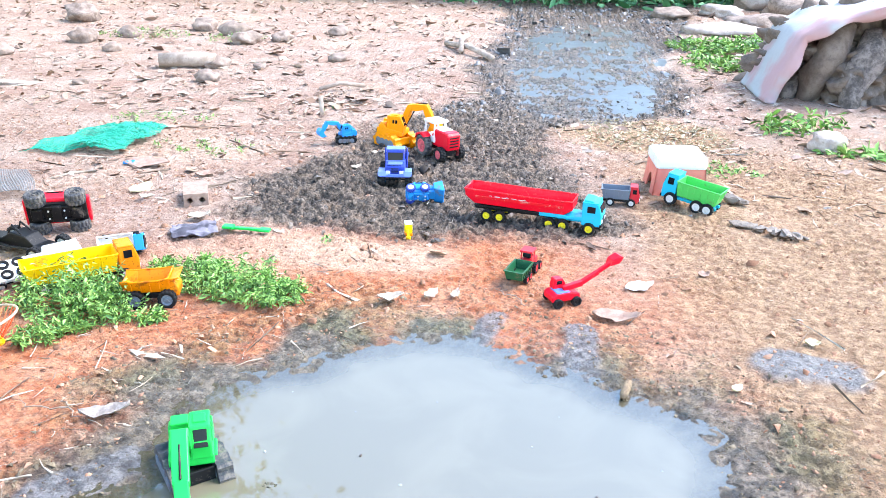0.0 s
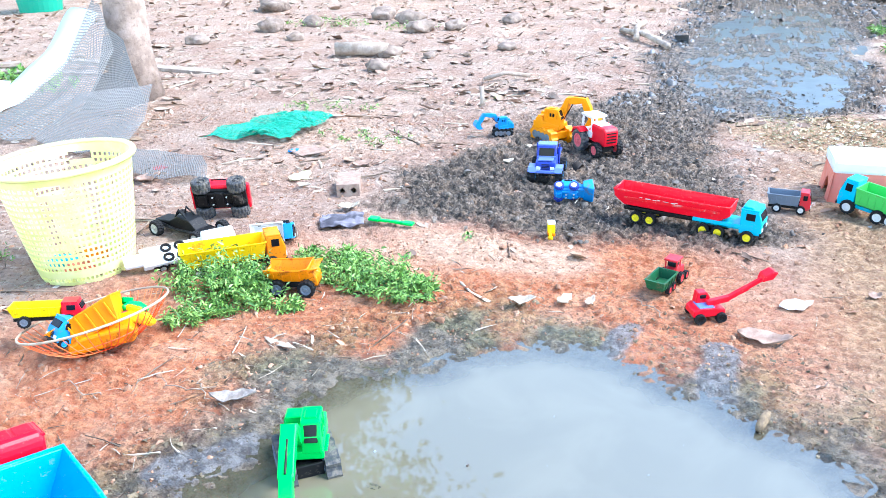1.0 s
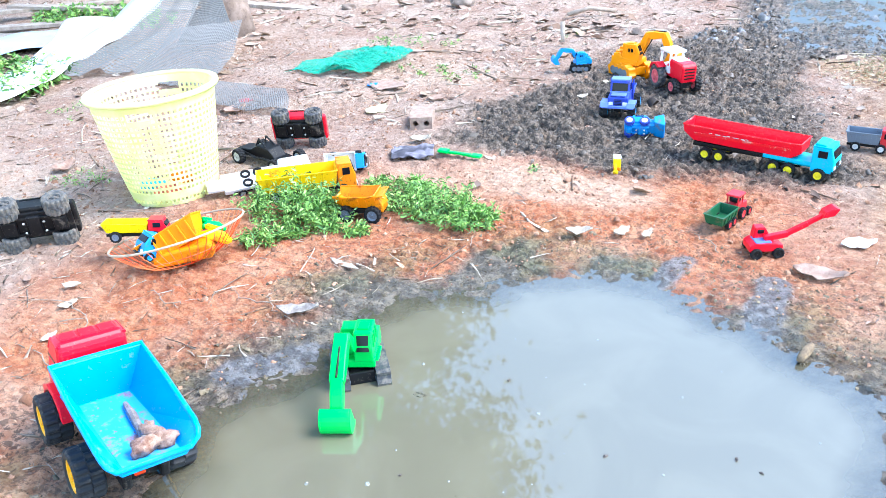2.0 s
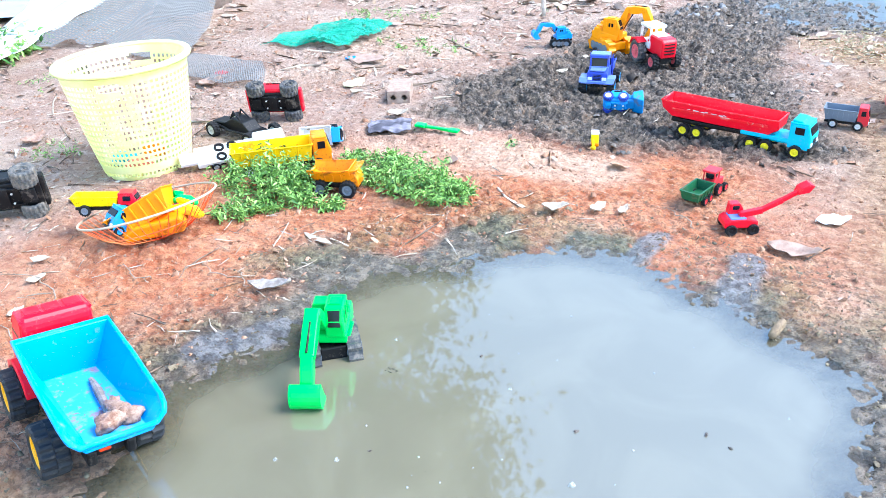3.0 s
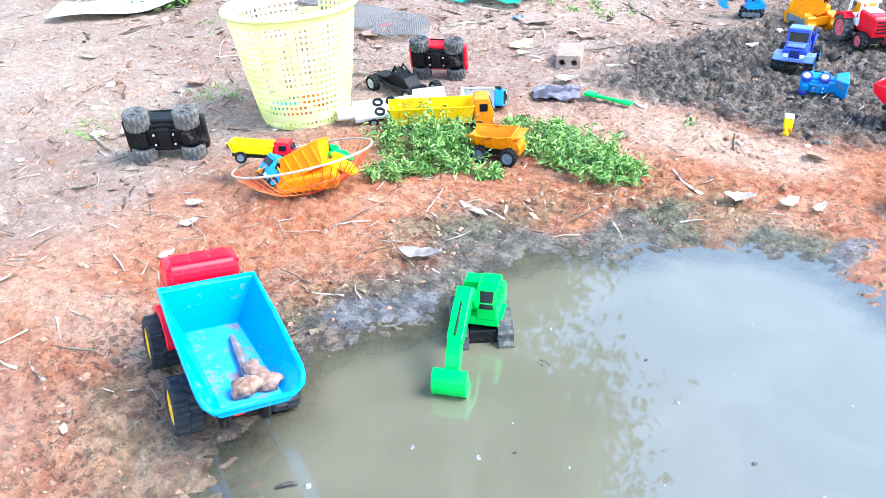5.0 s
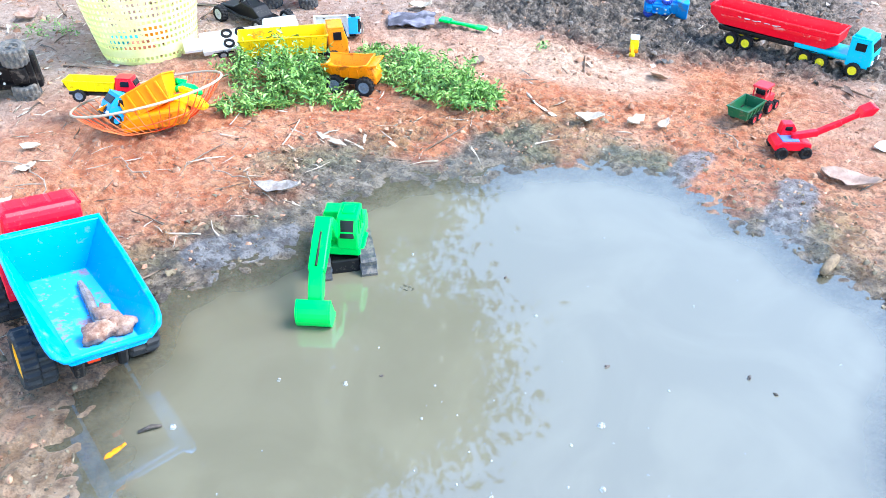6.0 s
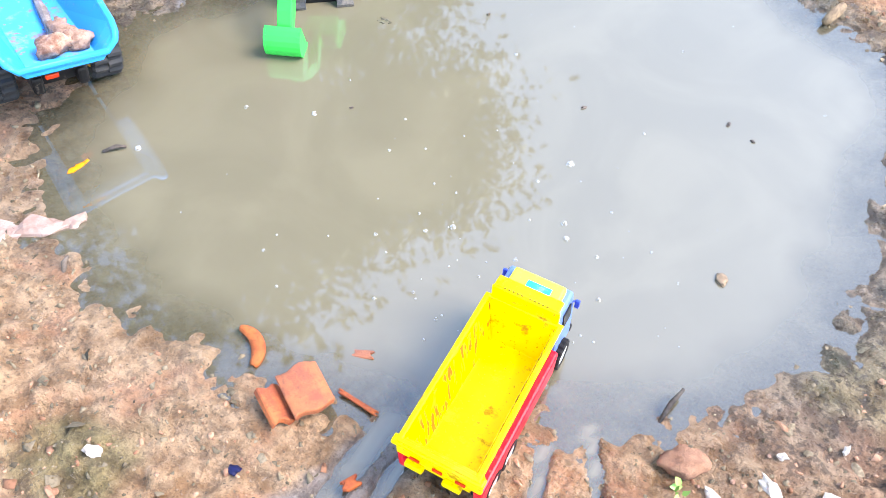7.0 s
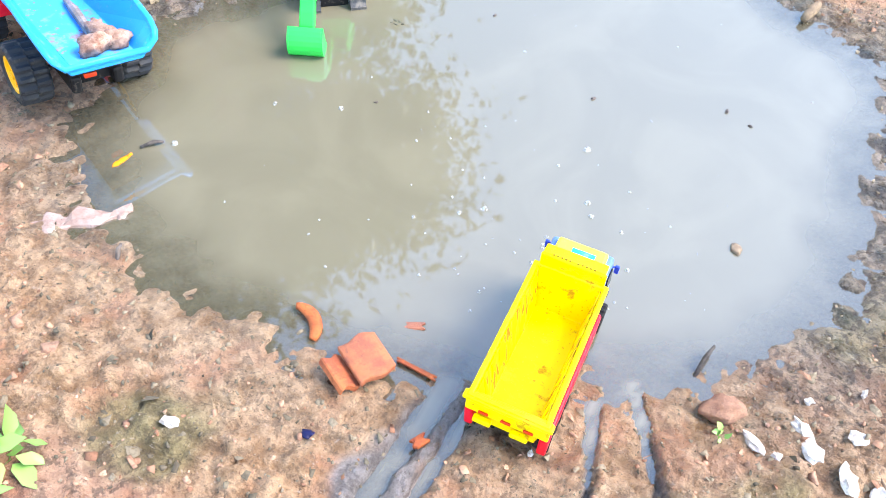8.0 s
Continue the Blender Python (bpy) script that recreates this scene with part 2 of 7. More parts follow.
def mud_band(x, y):
    """The churned dark mud that runs from the toys to the far ditch."""
    xl = np.interp(y, [2.75, 2.9, 3.3, 3.7, 5.1, 8.3, 11], [-0.2, -0.72, -0.75, -0.6, -0.12, 0.0, -0.3])
    xr = np.interp(y, [2.75, 3.0, 3.5, 4.05, 4.4, 4.75, 5.8, 6.6, 7.5, 11], [0.5, 0.75, 0.55, 0.36, 0.46, 1.25, 1.45, 1.35, 1.7, 2.2])
    n = 0.35 * fbm(x, y, 3.0, 4, 21)
    edge = np.minimum(np.minimum(x - xl, xr - x), y - 2.78) + n * np.clip(y / 3.5, 0.6, 1.6)
    return sstep(-0.06, 0.14, edge) * sstep(11.5, 10, y)


def ditch(x, y):
    """The wet low part of the mud band."""
    e = ((x - 0.75 - 0.06 * (y - 6.5)) / 0.62) ** 2 + ((y - 6.7) / 2.3) ** 2
    return sstep(1.15, 0.6, e + 0.8 * fbm(x, y, 2.5, 3, 31))


# wheel ruts: from, to, half width
RUTS = [((0.280, 0.60), (0.312, 0.83), 0.020), ((0.335, 0.66), (0.352, 0.80), 0.012), ((0.488, 0.885), (0.522, 0.75), 0.010), ((0.528, 0.935), (0.60, 0.79), 0.010)]
# slides of smooth wet clay: from, to, half width
SLIDES = [((0.520, 2.20), (0.510, 2.00), 0.055), ((0.290, 2.25), (0.235, 2.09), 0.042), ((0.99, 2.10), (1.13, 2.07), 0.085), ((-0.52, 1.40), (-0.40, 1.54), 0.055), ((-0.46, 1.385), (-0.36, 1.362), 0.022), ((0.285, 0.66), (0.335, 0.80), 0.055)]


def ruts(x, y):
    out = 0 * x
    wob = 0.010 * fbm(x, y, 45.0, 3, 51)
    for a, b, w in RUTS:
        s = seg_distance(x, y, a, b) + wob
        out = np.maximum(out, sstep(w, w * 0.3, s))
    return out


def slides(x, y):
    out = 0 * x
    wob = 0.05 * fbm(x, y, 14.0, 3, 151)
    for a, b, w in SLIDES:
        s = seg_distance(x, y, a, b) + wob
        out = np.maximum(out, sstep(w, w * 0.55, s))
    return out


def crumble(x, y, scale, seed):
    """Rounded clods parted by sharp creases, about 0 to 1."""
    return np.clip(np.abs(fbm(x, y, scale, 3, seed)) * 4.2, 0, 1) ** 0.6


def height(x, y):
    x, y = np.asarray(x, float), np.asarray(y, float)
    d = bank_distance(x, y)
    mud = mud_band(x, y)
    slide = slides(x, y)
    rim = sstep(-0.1, 0.0, d) * sstep(0.34, 0.08, d) * (1 + 0.5 * sstep(1.1, 0.9, y))
    patchy = sstep(-0.12, 0.16, fbm(x, y, 3.2, 3, 16))
    z = 0.012 * fbm(x, y, 1.1, 3, 1) + 0.015 * fbm(x, y, 9.0, 4, 2) + 0.006 * fbm(x, y, 62.0, 2, 6) - 0.003
    z = z + (0.3 + 0.7 * patchy) * (0.014 * (crumble(x, y * 1.5, 15.0, 3) - 0.6) + 0.008 * (crumble(x, y * 1.3, 40.0, 12) - 0.6))
    z = z + mud * (0.030 * (0.35 + patchy) * (crumble(x + 0.05 * fbm(x, y, 9.0, 2, 21), y * 1.5, 9.0, 7) - 0.65) + 0.020 * (crumble(x, y * 1.25, 30.0, 8) - 0.6) + 0.012 * (crumble(x, y, 70.0, 22) - 0.6) + 0.026 * fbm(x, y, 5.0, 4, 17))
    z = z + rim * (1 - 0.8 * slide) * (0.020 * (crumble(x, y * 1.2, 14.0, 9) - 0.55) + 0.014 * (crumble(x, y, 34.0, 13) - 0.6) + 0.016 * fbm(x, y, 7.0, 2, 10))
    z = z * (1 - 0.6 * slide) + slide * (0.004 + 0.004 * fbm(x * 3.0, y * 0.6, 22.0, 2, 18))
    shore = WATER + 0.095 * np.clip(d, 0, 0.25) + 0.17 * np.clip(d, -0.34, 0) + sstep(-0.07, 0.0, d) * (0.010 * (crumble(x, y, 22.0, 4) - 0.6) + 0.008 * fbm(x, y, 50.0, 2, 19))
    shore = shore + 0.012 * fbm(x, y, 12.0, 3, 20) * sstep(0.0, -0.12, d)
    away = sstep(0.02, 0.22, d)
    z = z * away + shore * (1 - away)
    wet = ditch(x, y)
    z = z * (1 - 0.45 * wet) - wet * (0.021 + 0.02 * fbm(x * 0.5, y, 4.0, 3, 23))
    z = np.where((d > 0.04) & (y < 2.6), np.maximum(z, WATER + 0.004 + 0.2 * (z - WATER)), z)
    return z - 0.024 * ruts(x, y)


def gz(x, y):
    """The ground's height at one place, from the finished sheet."""
    i = min(max(int(np.searchsorted(xs, x)) - 1, 0), len(xs) - 2)
    j = min(max(int(np.searchsorted(ys, y)) - 1, 0), len(ys) - 2)
    fx, fy = (x - xs[i]) / (xs[i + 1] - xs[i]), (y - ys[j]) / (ys[j + 1] - ys[j])
    return float((GROUND_Z[j, i] * (1 - fx) + GROUND_Z[j, i + 1] * fx) * (1 - fy) + (GROUND_Z[j + 1, i] * (1 - fx) + GROUND_Z[j + 1, i + 1] * fx) * fy)


def rest(x, y, r=0.04):
    """Mean height of the ground round a place, for what stands on it."""
    return sum(gz(x + r * i, y + r * j) for i in (-1, 0, 1) for j in (-1, 0, 1)) / 9


def axis(lo, hi, step, grow, end_lo, end_hi):
    mid = list(np.arange(lo, hi + step / 2, step))
    out, s = [], step
    v = mid[-1]
    while v < end_hi:
        s *= grow
        v += s
        out.append(v)
    front, s, v = [], step, mid[0]
    while v > end_lo:
        s *= grow
        v -= s
        front.append(v)
    return np.array(front[::-1] + mid + out)


def grid_mesh(name, xs, ys, zfun):
    X, Y = np.meshgrid(xs, ys)
    Z = zfun(X, Y)
    co = np.stack((X, Y, Z), -1).reshape(-1, 3)
    nx, ny = len(xs), len(ys)
    i = (np.arange(ny - 1)[:, None] * nx + np.arange(nx - 1)[None]).ravel()
    quads = np.stack((i, i + 1, i + nx + 1, i + nx), -1)
    me = bpy.data.meshes.new(name)
    me.vertices.add(len(co))
    me.vertices.foreach_set("co", co.ravel())
    me.loops.add(quads.size)
    me.loops.foreach_set("vertex_index", quads.ravel())
    me.polygons.add(len(quads))
    me.polygons.foreach_set("loop_start", np.arange(0, quads.size, 4))
    me.update(calc_edges=True)
    me.shade_smooth()
    return me, X.ravel(), Y.ravel()


def zone(me, name, values):
    at = me.attributes.new(name, "FLOAT", "POINT")
    at.data.foreach_set("value", np.asarray(values, np.float32))


def ground_material():
    m, nt, b = nodes_of("earth")

    def zone_of(name):
        a = nt.nodes.new("ShaderNodeAttribute")
        a.attribute_name = name
        return a.outputs["Fac"]
    fine, mid, big = tex(nt, 150, 6, 0.7), tex(nt, 30, 7, 0.68), tex(nt, 3.5, 5, 0.6)
    grit = tex(nt, 420, 3, 0.6)
    dry = mix(nt, ramp(nt, big, 0.35, 0.65), (0.39, 0.228, 0.160), (0.49, 0.345, 0.262))
    dry = mix(nt, ramp(nt, mid, 0.50, 0.70, 0, 0.8), dry, (0.66, 0.50, 0.40))
    dry = mix(nt, ramp(nt, tex(nt, 48, 6, 0.7), 0.56, 0.68, 0, 0.85), dry, (0.13, 0.07, 0.048))
    clay = mix(nt, ramp(nt, mid, 0.36, 0.66), (0.47, 0.125, 0.045), (0.70, 0.30, 0.145))
    clay = mix(nt, ramp(nt, big, 0.50, 0.66, 0, 0.55), clay, (0.78, 0.44, 0.27))
    clay = mix(nt, ramp(nt, fine, 0.60, 0.74, 0, 0.75), clay, (0.17, 0.055, 0.03))
    pale = mix(nt, ramp(nt, mid, 0.35, 0.7), (0.60, 0.38, 0.25), (0.76, 0.56, 0.41))
    # mud goes near-black in the bump's hollows, painting shade into its creases
    mud = mix(nt, ramp(nt, mid, 0.38, 0.66), (0.020, 0.016, 0.013), (0.33, 0.245, 0.18))
    mud = mix(nt, ramp(nt, tex(nt, 9, 4), 0.5, 0.68, 0, 0.6), mud, (0.42, 0.28, 0.185))
    mud = mix(nt, ramp(nt, fine, 0.56, 0.68, 0, 0.85), mud, (0.010, 0.009, 0.009))
    silt = mix(nt, ramp(nt, mid, 0.38, 0.64), (0.088, 0.072, 0.052), (0.31, 0.245, 0.175))
    silt = mix(nt, ramp(nt, fine, 0.55, 0.72, 0, 0.8), silt, (0.032, 0.027, 0.022))
    green = mix(nt, ramp(nt, mid, 0.4, 0.6), (0.055, 0.075, 0.022), (0.22, 0.21, 0.075))
    tan = mix(nt, ramp(nt, mid, 0.36, 0.66), (0.285, 0.15, 0.072), (0.60, 0.375, 0.205))
    tan = mix(nt, ramp(nt, fine, 0.56, 0.72, 0, 0.85), tan, (0.10, 0.062, 0.035))
    slick = mix(nt, ramp(nt, mid, 0.4, 0.62), (0.15, 0.145, 0.15), (0.30, 0.285, 0.28))
    ochre = mix(nt, ramp(nt, mid, 0.36, 0.62), (0.34, 0.185, 0.085), (0.64, 0.40, 0.225))
    ochre = mix(nt, ramp(nt, tex(nt, 11, 4), 0.5, 0.66, 0, 0.7), ochre, (0.60, 0.27, 0.14))
    ochre = mix(nt, ramp(nt, fine, 0.57, 0.68, 0, 0.8), ochre, (0.12, 0.075, 0.04))
    c = mix(nt, zone_of("tan"), dry, tan)
    c = mix(nt, zone_of("clay"), c, clay)
    c = mix(nt, zone_of("pale"), c, pale)
    c = mix(nt, zone_of("ochre"), c, ochre)
    c = mix(nt, zone_of("silt"), c, silt)
    c = mix(nt, zone_of("algae"), c, green)
    c = mix(nt, zone_of("mud"), c, mud)
    c = mix(nt, zone_of("slick"), c, slick)
    # dark flecks and grit painted in to stand for small shadows between crumbs
    c = mix(nt, calc(nt, "MULTIPLY", ramp(nt, tex(nt, 62, 7, 0.74), 0.50, 0.565, 0, 0.75), zone_of("churned")), c, (0.055, 0.036, 0.026))
    c = mix(nt, ramp(nt, grit, 0.60, 0.72, 0, 0.5), c, (0.09, 0.055, 0.04))
    c = mix(nt, calc(nt, "MULTIPLY", ramp(nt, tex(nt, 95, 5, 0.7), 0.60, 0.68, 0, 0.4), calc(nt, "SUBTRACT", 1.0, zone_of("wet"))), c, (0.70, 0.57, 0.46))
    nt.links.new(c, b.inputs["Base Color"])
    rough = calc(nt, "SUBTRACT", 0.92, calc(nt, "MULTIPLY", zone_of("wet"), ramp(nt, tex(nt, 40, 4), 0.3, 0.7, 0.42, 0.72)))
    nt.links.new(rough, b.inputs["Roughness"])
    b.inputs["Specular IOR Level"].default_value = 0.55
    bump(nt, b, calc(nt, "ADD", mid, calc(nt, "MULTIPLY", fine, 0.55)), 1.0, 0.024)
    return m


xs = axis(-1.7, 1.45, 0.0053, 1.045, -260, 260)
ys = axis(0.4, 4.1, 0.0053, 1.04, -260, 260)
GROUND_Z = height(*np.meshgrid(xs, ys))
me, X, Y = grid_mesh("ground", xs, ys, lambda x, y: GROUND_Z)
SLICK, RUTTED = slides(X, Y), ruts(X, Y)
D = bank_distance(X, Y)
mudz = mud_band(X, Y)
silt = np.clip(sstep(0.34 - 0.16 * sstep(1.7, 2.0, Y), 0.03, D + 0.10 * sstep(1.35, 1.0, Y) * sstep(0.5, 0.2, X) + 0.45 * fbm(X, Y, 6.0, 4, 41)), 0, 1) * (0.28 + 0.72 * sstep(0.9, 1.2, Y))
clayz = sstep(1.15, 0.55, D + 0.5 * fbm(X, Y, 2.5, 3, 42)) * sstep(1.1, 0.3, X + 0.25 * fbm(X, Y, 3, 2, 43))
clayz = np.maximum(clayz, sstep(0.9, 0.3, np.hypot((X - 0.75) / 0.5, (Y - 0.72) / 0.35)) * 0.8)
clayz = clayz * (1 - 0.35 * sstep(1.05, 0.9, Y) * sstep(0.45, 0.25, X))
palez = sstep(1.1, 0.4, np.hypot((X + 0.2) / 0.36, (Y - 2.62) / 0.17) + 0.8 * fbm(X, Y, 5, 3, 44)) * 0.7
palez = np.maximum(palez, 0.4 * sstep(0.06, 0.3, fbm(X, Y, 1.6, 4, 45)))
palez = np.maximum(palez, 0.5 * sstep(1.1, 0.5, np.hypot((X + 0.93) / 0.4, (Y - 1.13) / 0.12) + 0.5 * fbm(X, Y, 6, 3, 46)))
NEAR = sstep(1.1, 0.9, Y) * sstep(0.32, 0.16, D + 0.35 * fbm(X, Y, 5.0, 3, 52))
algae = (0.42 + 0.2 * NEAR) * sstep(0.08, 0.24, fbm(X, Y, 5.0, 4, 47) + 0.08 * sstep(0.3, 0.6, X) + 0.08 * NEAR * sstep(0.3, 0.6, X)) * sstep(0.45, 0.2, D) * sstep(-0.02, 0.05, D)
tanz = sstep(0.55, 0.95, X + 0.5 * fbm(X, Y, 2.0, 3, 48)) * sstep(4.8, 3.4, Y) * 0.9
clayz = clayz * (1 - 0.7 * NEAR)
tanz = np.maximum(tanz, 0.7 * sstep(0.2, 0.0, D - 0.12 + 0.5 * fbm(X, Y, 4.0, 3, 49)))
tanz = np.maximum(tanz, 0.9 * sstep(1.2, 0.7, np.hypot((X - 0.95) / 0.5, (Y - 4.28) / 0.34) + 0.8 * fbm(X, Y, 4.0, 3, 50)))
tanz = tanz * sstep(7.0, 3.5, np.hypot(X - 0.8, Y - 2.5))
shore = sstep(0.22, 0.05, D + 0.35 * fbm(X, Y, 5.0, 3, 53)) * np.maximum(sstep(0.35, 0.6, X) * sstep(1.1, 1.3, Y), 0.5 * sstep(0.0, -0.3, X) * sstep(1.9, 1.4, Y))
zone(me, "ochre", 0.9 * NEAR)
zone(me, "tan", tanz)
zone(me, "mud", np.maximum(mudz, 0.8 * shore))
zone(me, "silt", silt)
zone(me, "clay", clayz)
zone(me, "slick", np.maximum(0.85 * SLICK, 0.9 * RUTTED))
# strength of the painted shadow flecks, by ground type
zone(me, "churned", (1 - 0.5 * NEAR) * np.clip(0.30 + 0.60 * mudz + 0.9 * sstep(0.5, 0.2, D + 0.3 * fbm(X, Y, 3.0, 2, 54)) * (0.45 + 0.55 * sstep(1.5, 1.1, Y)), 0, 1))
zone(me, "pale", palez)
zone(me, "algae", algae)
zone(me, "wet", np.clip(np.maximum(np.maximum(sstep(0.22, 0.03, D + 0.25 * fbm(X, Y, 6.0, 3, 55)), shore), np.maximum(np.maximum(0.40 * mudz, ditch(X, Y)), np.maximum(SLICK, RUTTED))), 0, 1))
me.materials.append(ground_material())
tagged(new("ground", me), "reddish clay yard ground with churned mud and litter", "ground", kind="structure")


def water_material(name, colour, rough=0.03, ripple=0.04):
    """Turbid water: silt hides the bed where it is deep, the skin mirrors the sky."""
    m, nt, b = nodes_of(name)
    nt.nodes.remove(b)
    co = nt.nodes.new("ShaderNodeTexCoord")
    swirl = nt.nodes.new("ShaderNodeTexNoise")
    swirl.inputs["Scale"].default_value, swirl.inputs["Detail"].default_value, swirl.inputs["Distortion"].default_value = 3.5, 6, 1.6
    nt.links.new(co.outputs["Object"], swirl.inputs["Vector"])
    cloud = ramp(nt, swirl.outputs["Fac"], 0.35, 0.7)
    silt_bs = nd(nt, "BsdfDiffuse", Color=mix(nt, cloud, colour, tuple(c * 1.15 for c in colour)))
    clear = nd(nt, "BsdfTransparent", Color=(0.80, 0.78, 0.70, 1))
    depth = nt.nodes.new("ShaderNodeAttribute")
    depth.attribute_name = "murk"
    body = nt.nodes.new("ShaderNodeMixShader")
    nt.links.new(depth.outputs["Fac"], body.inputs[0])
    nt.links.new(clear.outputs[0], body.inputs[1])
    nt.links.new(silt_bs.outputs[0], body.inputs[2])
    wave = nt.nodes.new("ShaderNodeBump")
    wave.inputs["Strength"].default_value, wave.inputs["Distance"].default_value = ripple, 0.006
    nt.links.new(tex(nt, 9.0, 3, 0.5), wave.inputs["Height"])
    skin = nd(nt, "BsdfGlossy", Roughness=rough)
    nt.links.new(wave.outputs[0], skin.inputs["Normal"])
    fres = nd(nt, "Fresnel", IOR=2.2)
    nt.links.new(wave.outputs[0], fres.inputs["Normal"])
    out = nt.nodes.new("ShaderNodeMixShader")
    nt.links.new(fres.outputs[0], out.inputs[0])
    nt.links.new(body.outputs[0], out.inputs[1])
    nt.links.new(skin.outputs[0], out.inputs[2])
    nt.links.new(out.outputs[0], nt.nodes["Material Output"].inputs["Surface"])
    return m


def water_sheet(wx, wy, level, mat, label, clear_to):
    wm, wX, wY = grid_mesh("water", wx, wy, lambda x, y: np.full_like(x, level))
    zone(wm, "murk", 0.45 + 0.55 * sstep(0.0, clear_to, level - height(wX, wY)))
    wm.materials.append(mat)
    tagged(new("water", wm), label, "water", kind="structure")


water_sheet(np.arange(-0.75, 1.05, 0.0125), np.arange(0.45, 2.3, 0.0125), WATER, water_material("muddy water", (0.156, 0.138, 0.092)), "shallow muddy puddle water reflecting sky and leaves", 0.020)
water_sheet(np.arange(-0.6, 2.2, 0.05), np.arange(4.4, 9.6, 0.05), -0.024, water_material("ditch water", (0.085, 0.09, 0.098), 0.30, 0.4), "thin sheet of water lying in a mud ditch", 0.02)


# ---- toys ----
BLUE_D, RED, YELLOW, ORANGE, GREEN = (0.0, 0.33, 0.80), (0.82, 0.004, 0.022), (0.86, 0.56, 0.0), (0.80, 0.27, 0.008), (0.0, 0.55, 0.13)
m_blue = plastic("sky blue plastic", (0.0, 0.31, 0.80), 0.32, 0.12, DUST)
m_bed_blue = plastic("sky blue bed plastic", (0.03, 0.36, 0.80), 0.42, 0.60, (0.30, 0.155, 0.105), 15.0)
m_red = plastic("red plastic", RED, 0.3, 0.1, DUST)
m_red_worn = plastic("rubbed red plastic", (0.80, 0.012, 0.022), 0.35, 0.34, (0.62, 0.40, 0.32), 20.0)
m_redmud = plastic("muddy red plastic", (0.6, 0.02, 0.03), 0.4, 0.35)
m_yellow = plastic("bright yellow plastic", (0.96, 0.74, 0.0), 0.45, 0.40, (0.36, 0.12, 0.01), 30.0)
m_amber = plastic("muddy amber plastic", (0.93, 0.52, 0.0), 0.42, 0.42, (0.42, 0.14, 0.015), 18.0)
m_orange = plastic("orange plastic", (0.86, 0.235, 0.0), 0.42, 0.42, (0.25, 0.06, 0.01))
m_tango = plastic("bright orange plastic", (0.93, 0.30, 0.0), 0.4, 0.14, (0.4, 0.13, 0.02))
m_green = plastic("bright green plastic", (0.0, 0.54, 0.075), 0.3, 0.08, (0.02, 0.2, 0.05))
m_dkgreen = plastic("dark green plastic", (0.012, 0.10, 0.04), 0.45, 0.4)
m_turq = plastic("turquoise plastic", (0.0, 0.42, 0.60), 0.35, 0.18)
m_lime = plastic("light green plastic", (0.07, 0.5, 0.10), 0.4, 0.25)
m_cobalt = plastic("cobalt blue plastic", (0.03, 0.065, 0.42), 0.4, 0.25)
m_lilac = plastic("pale periwinkle plastic", (0.13, 0.21, 0.66), 0.35, 0.25)
m_navy = plastic("dark navy plastic", (0.006, 0.008, 0.05), 0.4, 0.2)
m_azure = plastic("azure plastic", (0.01, 0.26, 0.68), 0.4, 0.25)
m_white = plastic("white plastic", (0.78, 0.78, 0.76), 0.4, 0.15, DUST)
m_grey = plastic("grey plastic", (0.16, 0.19, 0.23), 0.5, 0.3)
m_slate = plastic("steel blue plastic", (0.10, 0.19, 0.50), 0.35, 0.15)
m_black = plastic("black plastic", (0.005, 0.005, 0.006), 0.45, 0.16, (0.2, 0.16, 0.13))
m_pink = plastic("pink plastic", (0.75, 0.2, 0.42), 0.4, 0.1)
m_violet = plastic("violet plastic", (0.35, 0.3, 0.6), 0.4, 0.1)
m_coral = plastic("coral plastic", (0.78, 0.22, 0.16), 0.4, 0.2, DUST)
m_glass = plastic("dark window plastic", (0.004, 0.005, 0.008), 0.2, 0.04)
m_tyre = rubber("rubber tyre")
m_tyre_big = rubber("grey-black moulded tyre", (0.022, 0.024, 0.028), 0.4)
m_tyre_dust = rubber("dusty rubber tyre", (0.045, 0.048, 0.055), 0.75)
m_tyre_white = rubber("dried mud on tyre", (0.075, 0.078, 0.08), 0.8)
m_rim_w = plastic("white rim plastic", (0.6, 0.6, 0.58), 0.35, 0.3)
m_rim_y = plastic("yellow rim plastic", (0.75, 0.62, 0.02), 0.35, 0.15)
m_rim_o = plastic("amber rim plastic", (0.85, 0.42, 0.01), 0.35, 0.12)
m_rim_p = plastic("red rim plastic", (0.7, 0.12, 0.14), 0.4, 0.25)
m_rim_b = plastic("azure rim plastic", (0.03, 0.3, 0.65), 0.4, 0.2)
m_lamp_r = plastic("red marker plastic", (0.75, 0.05, 0.01), 0.25, 0.05)

WHEELS = {}


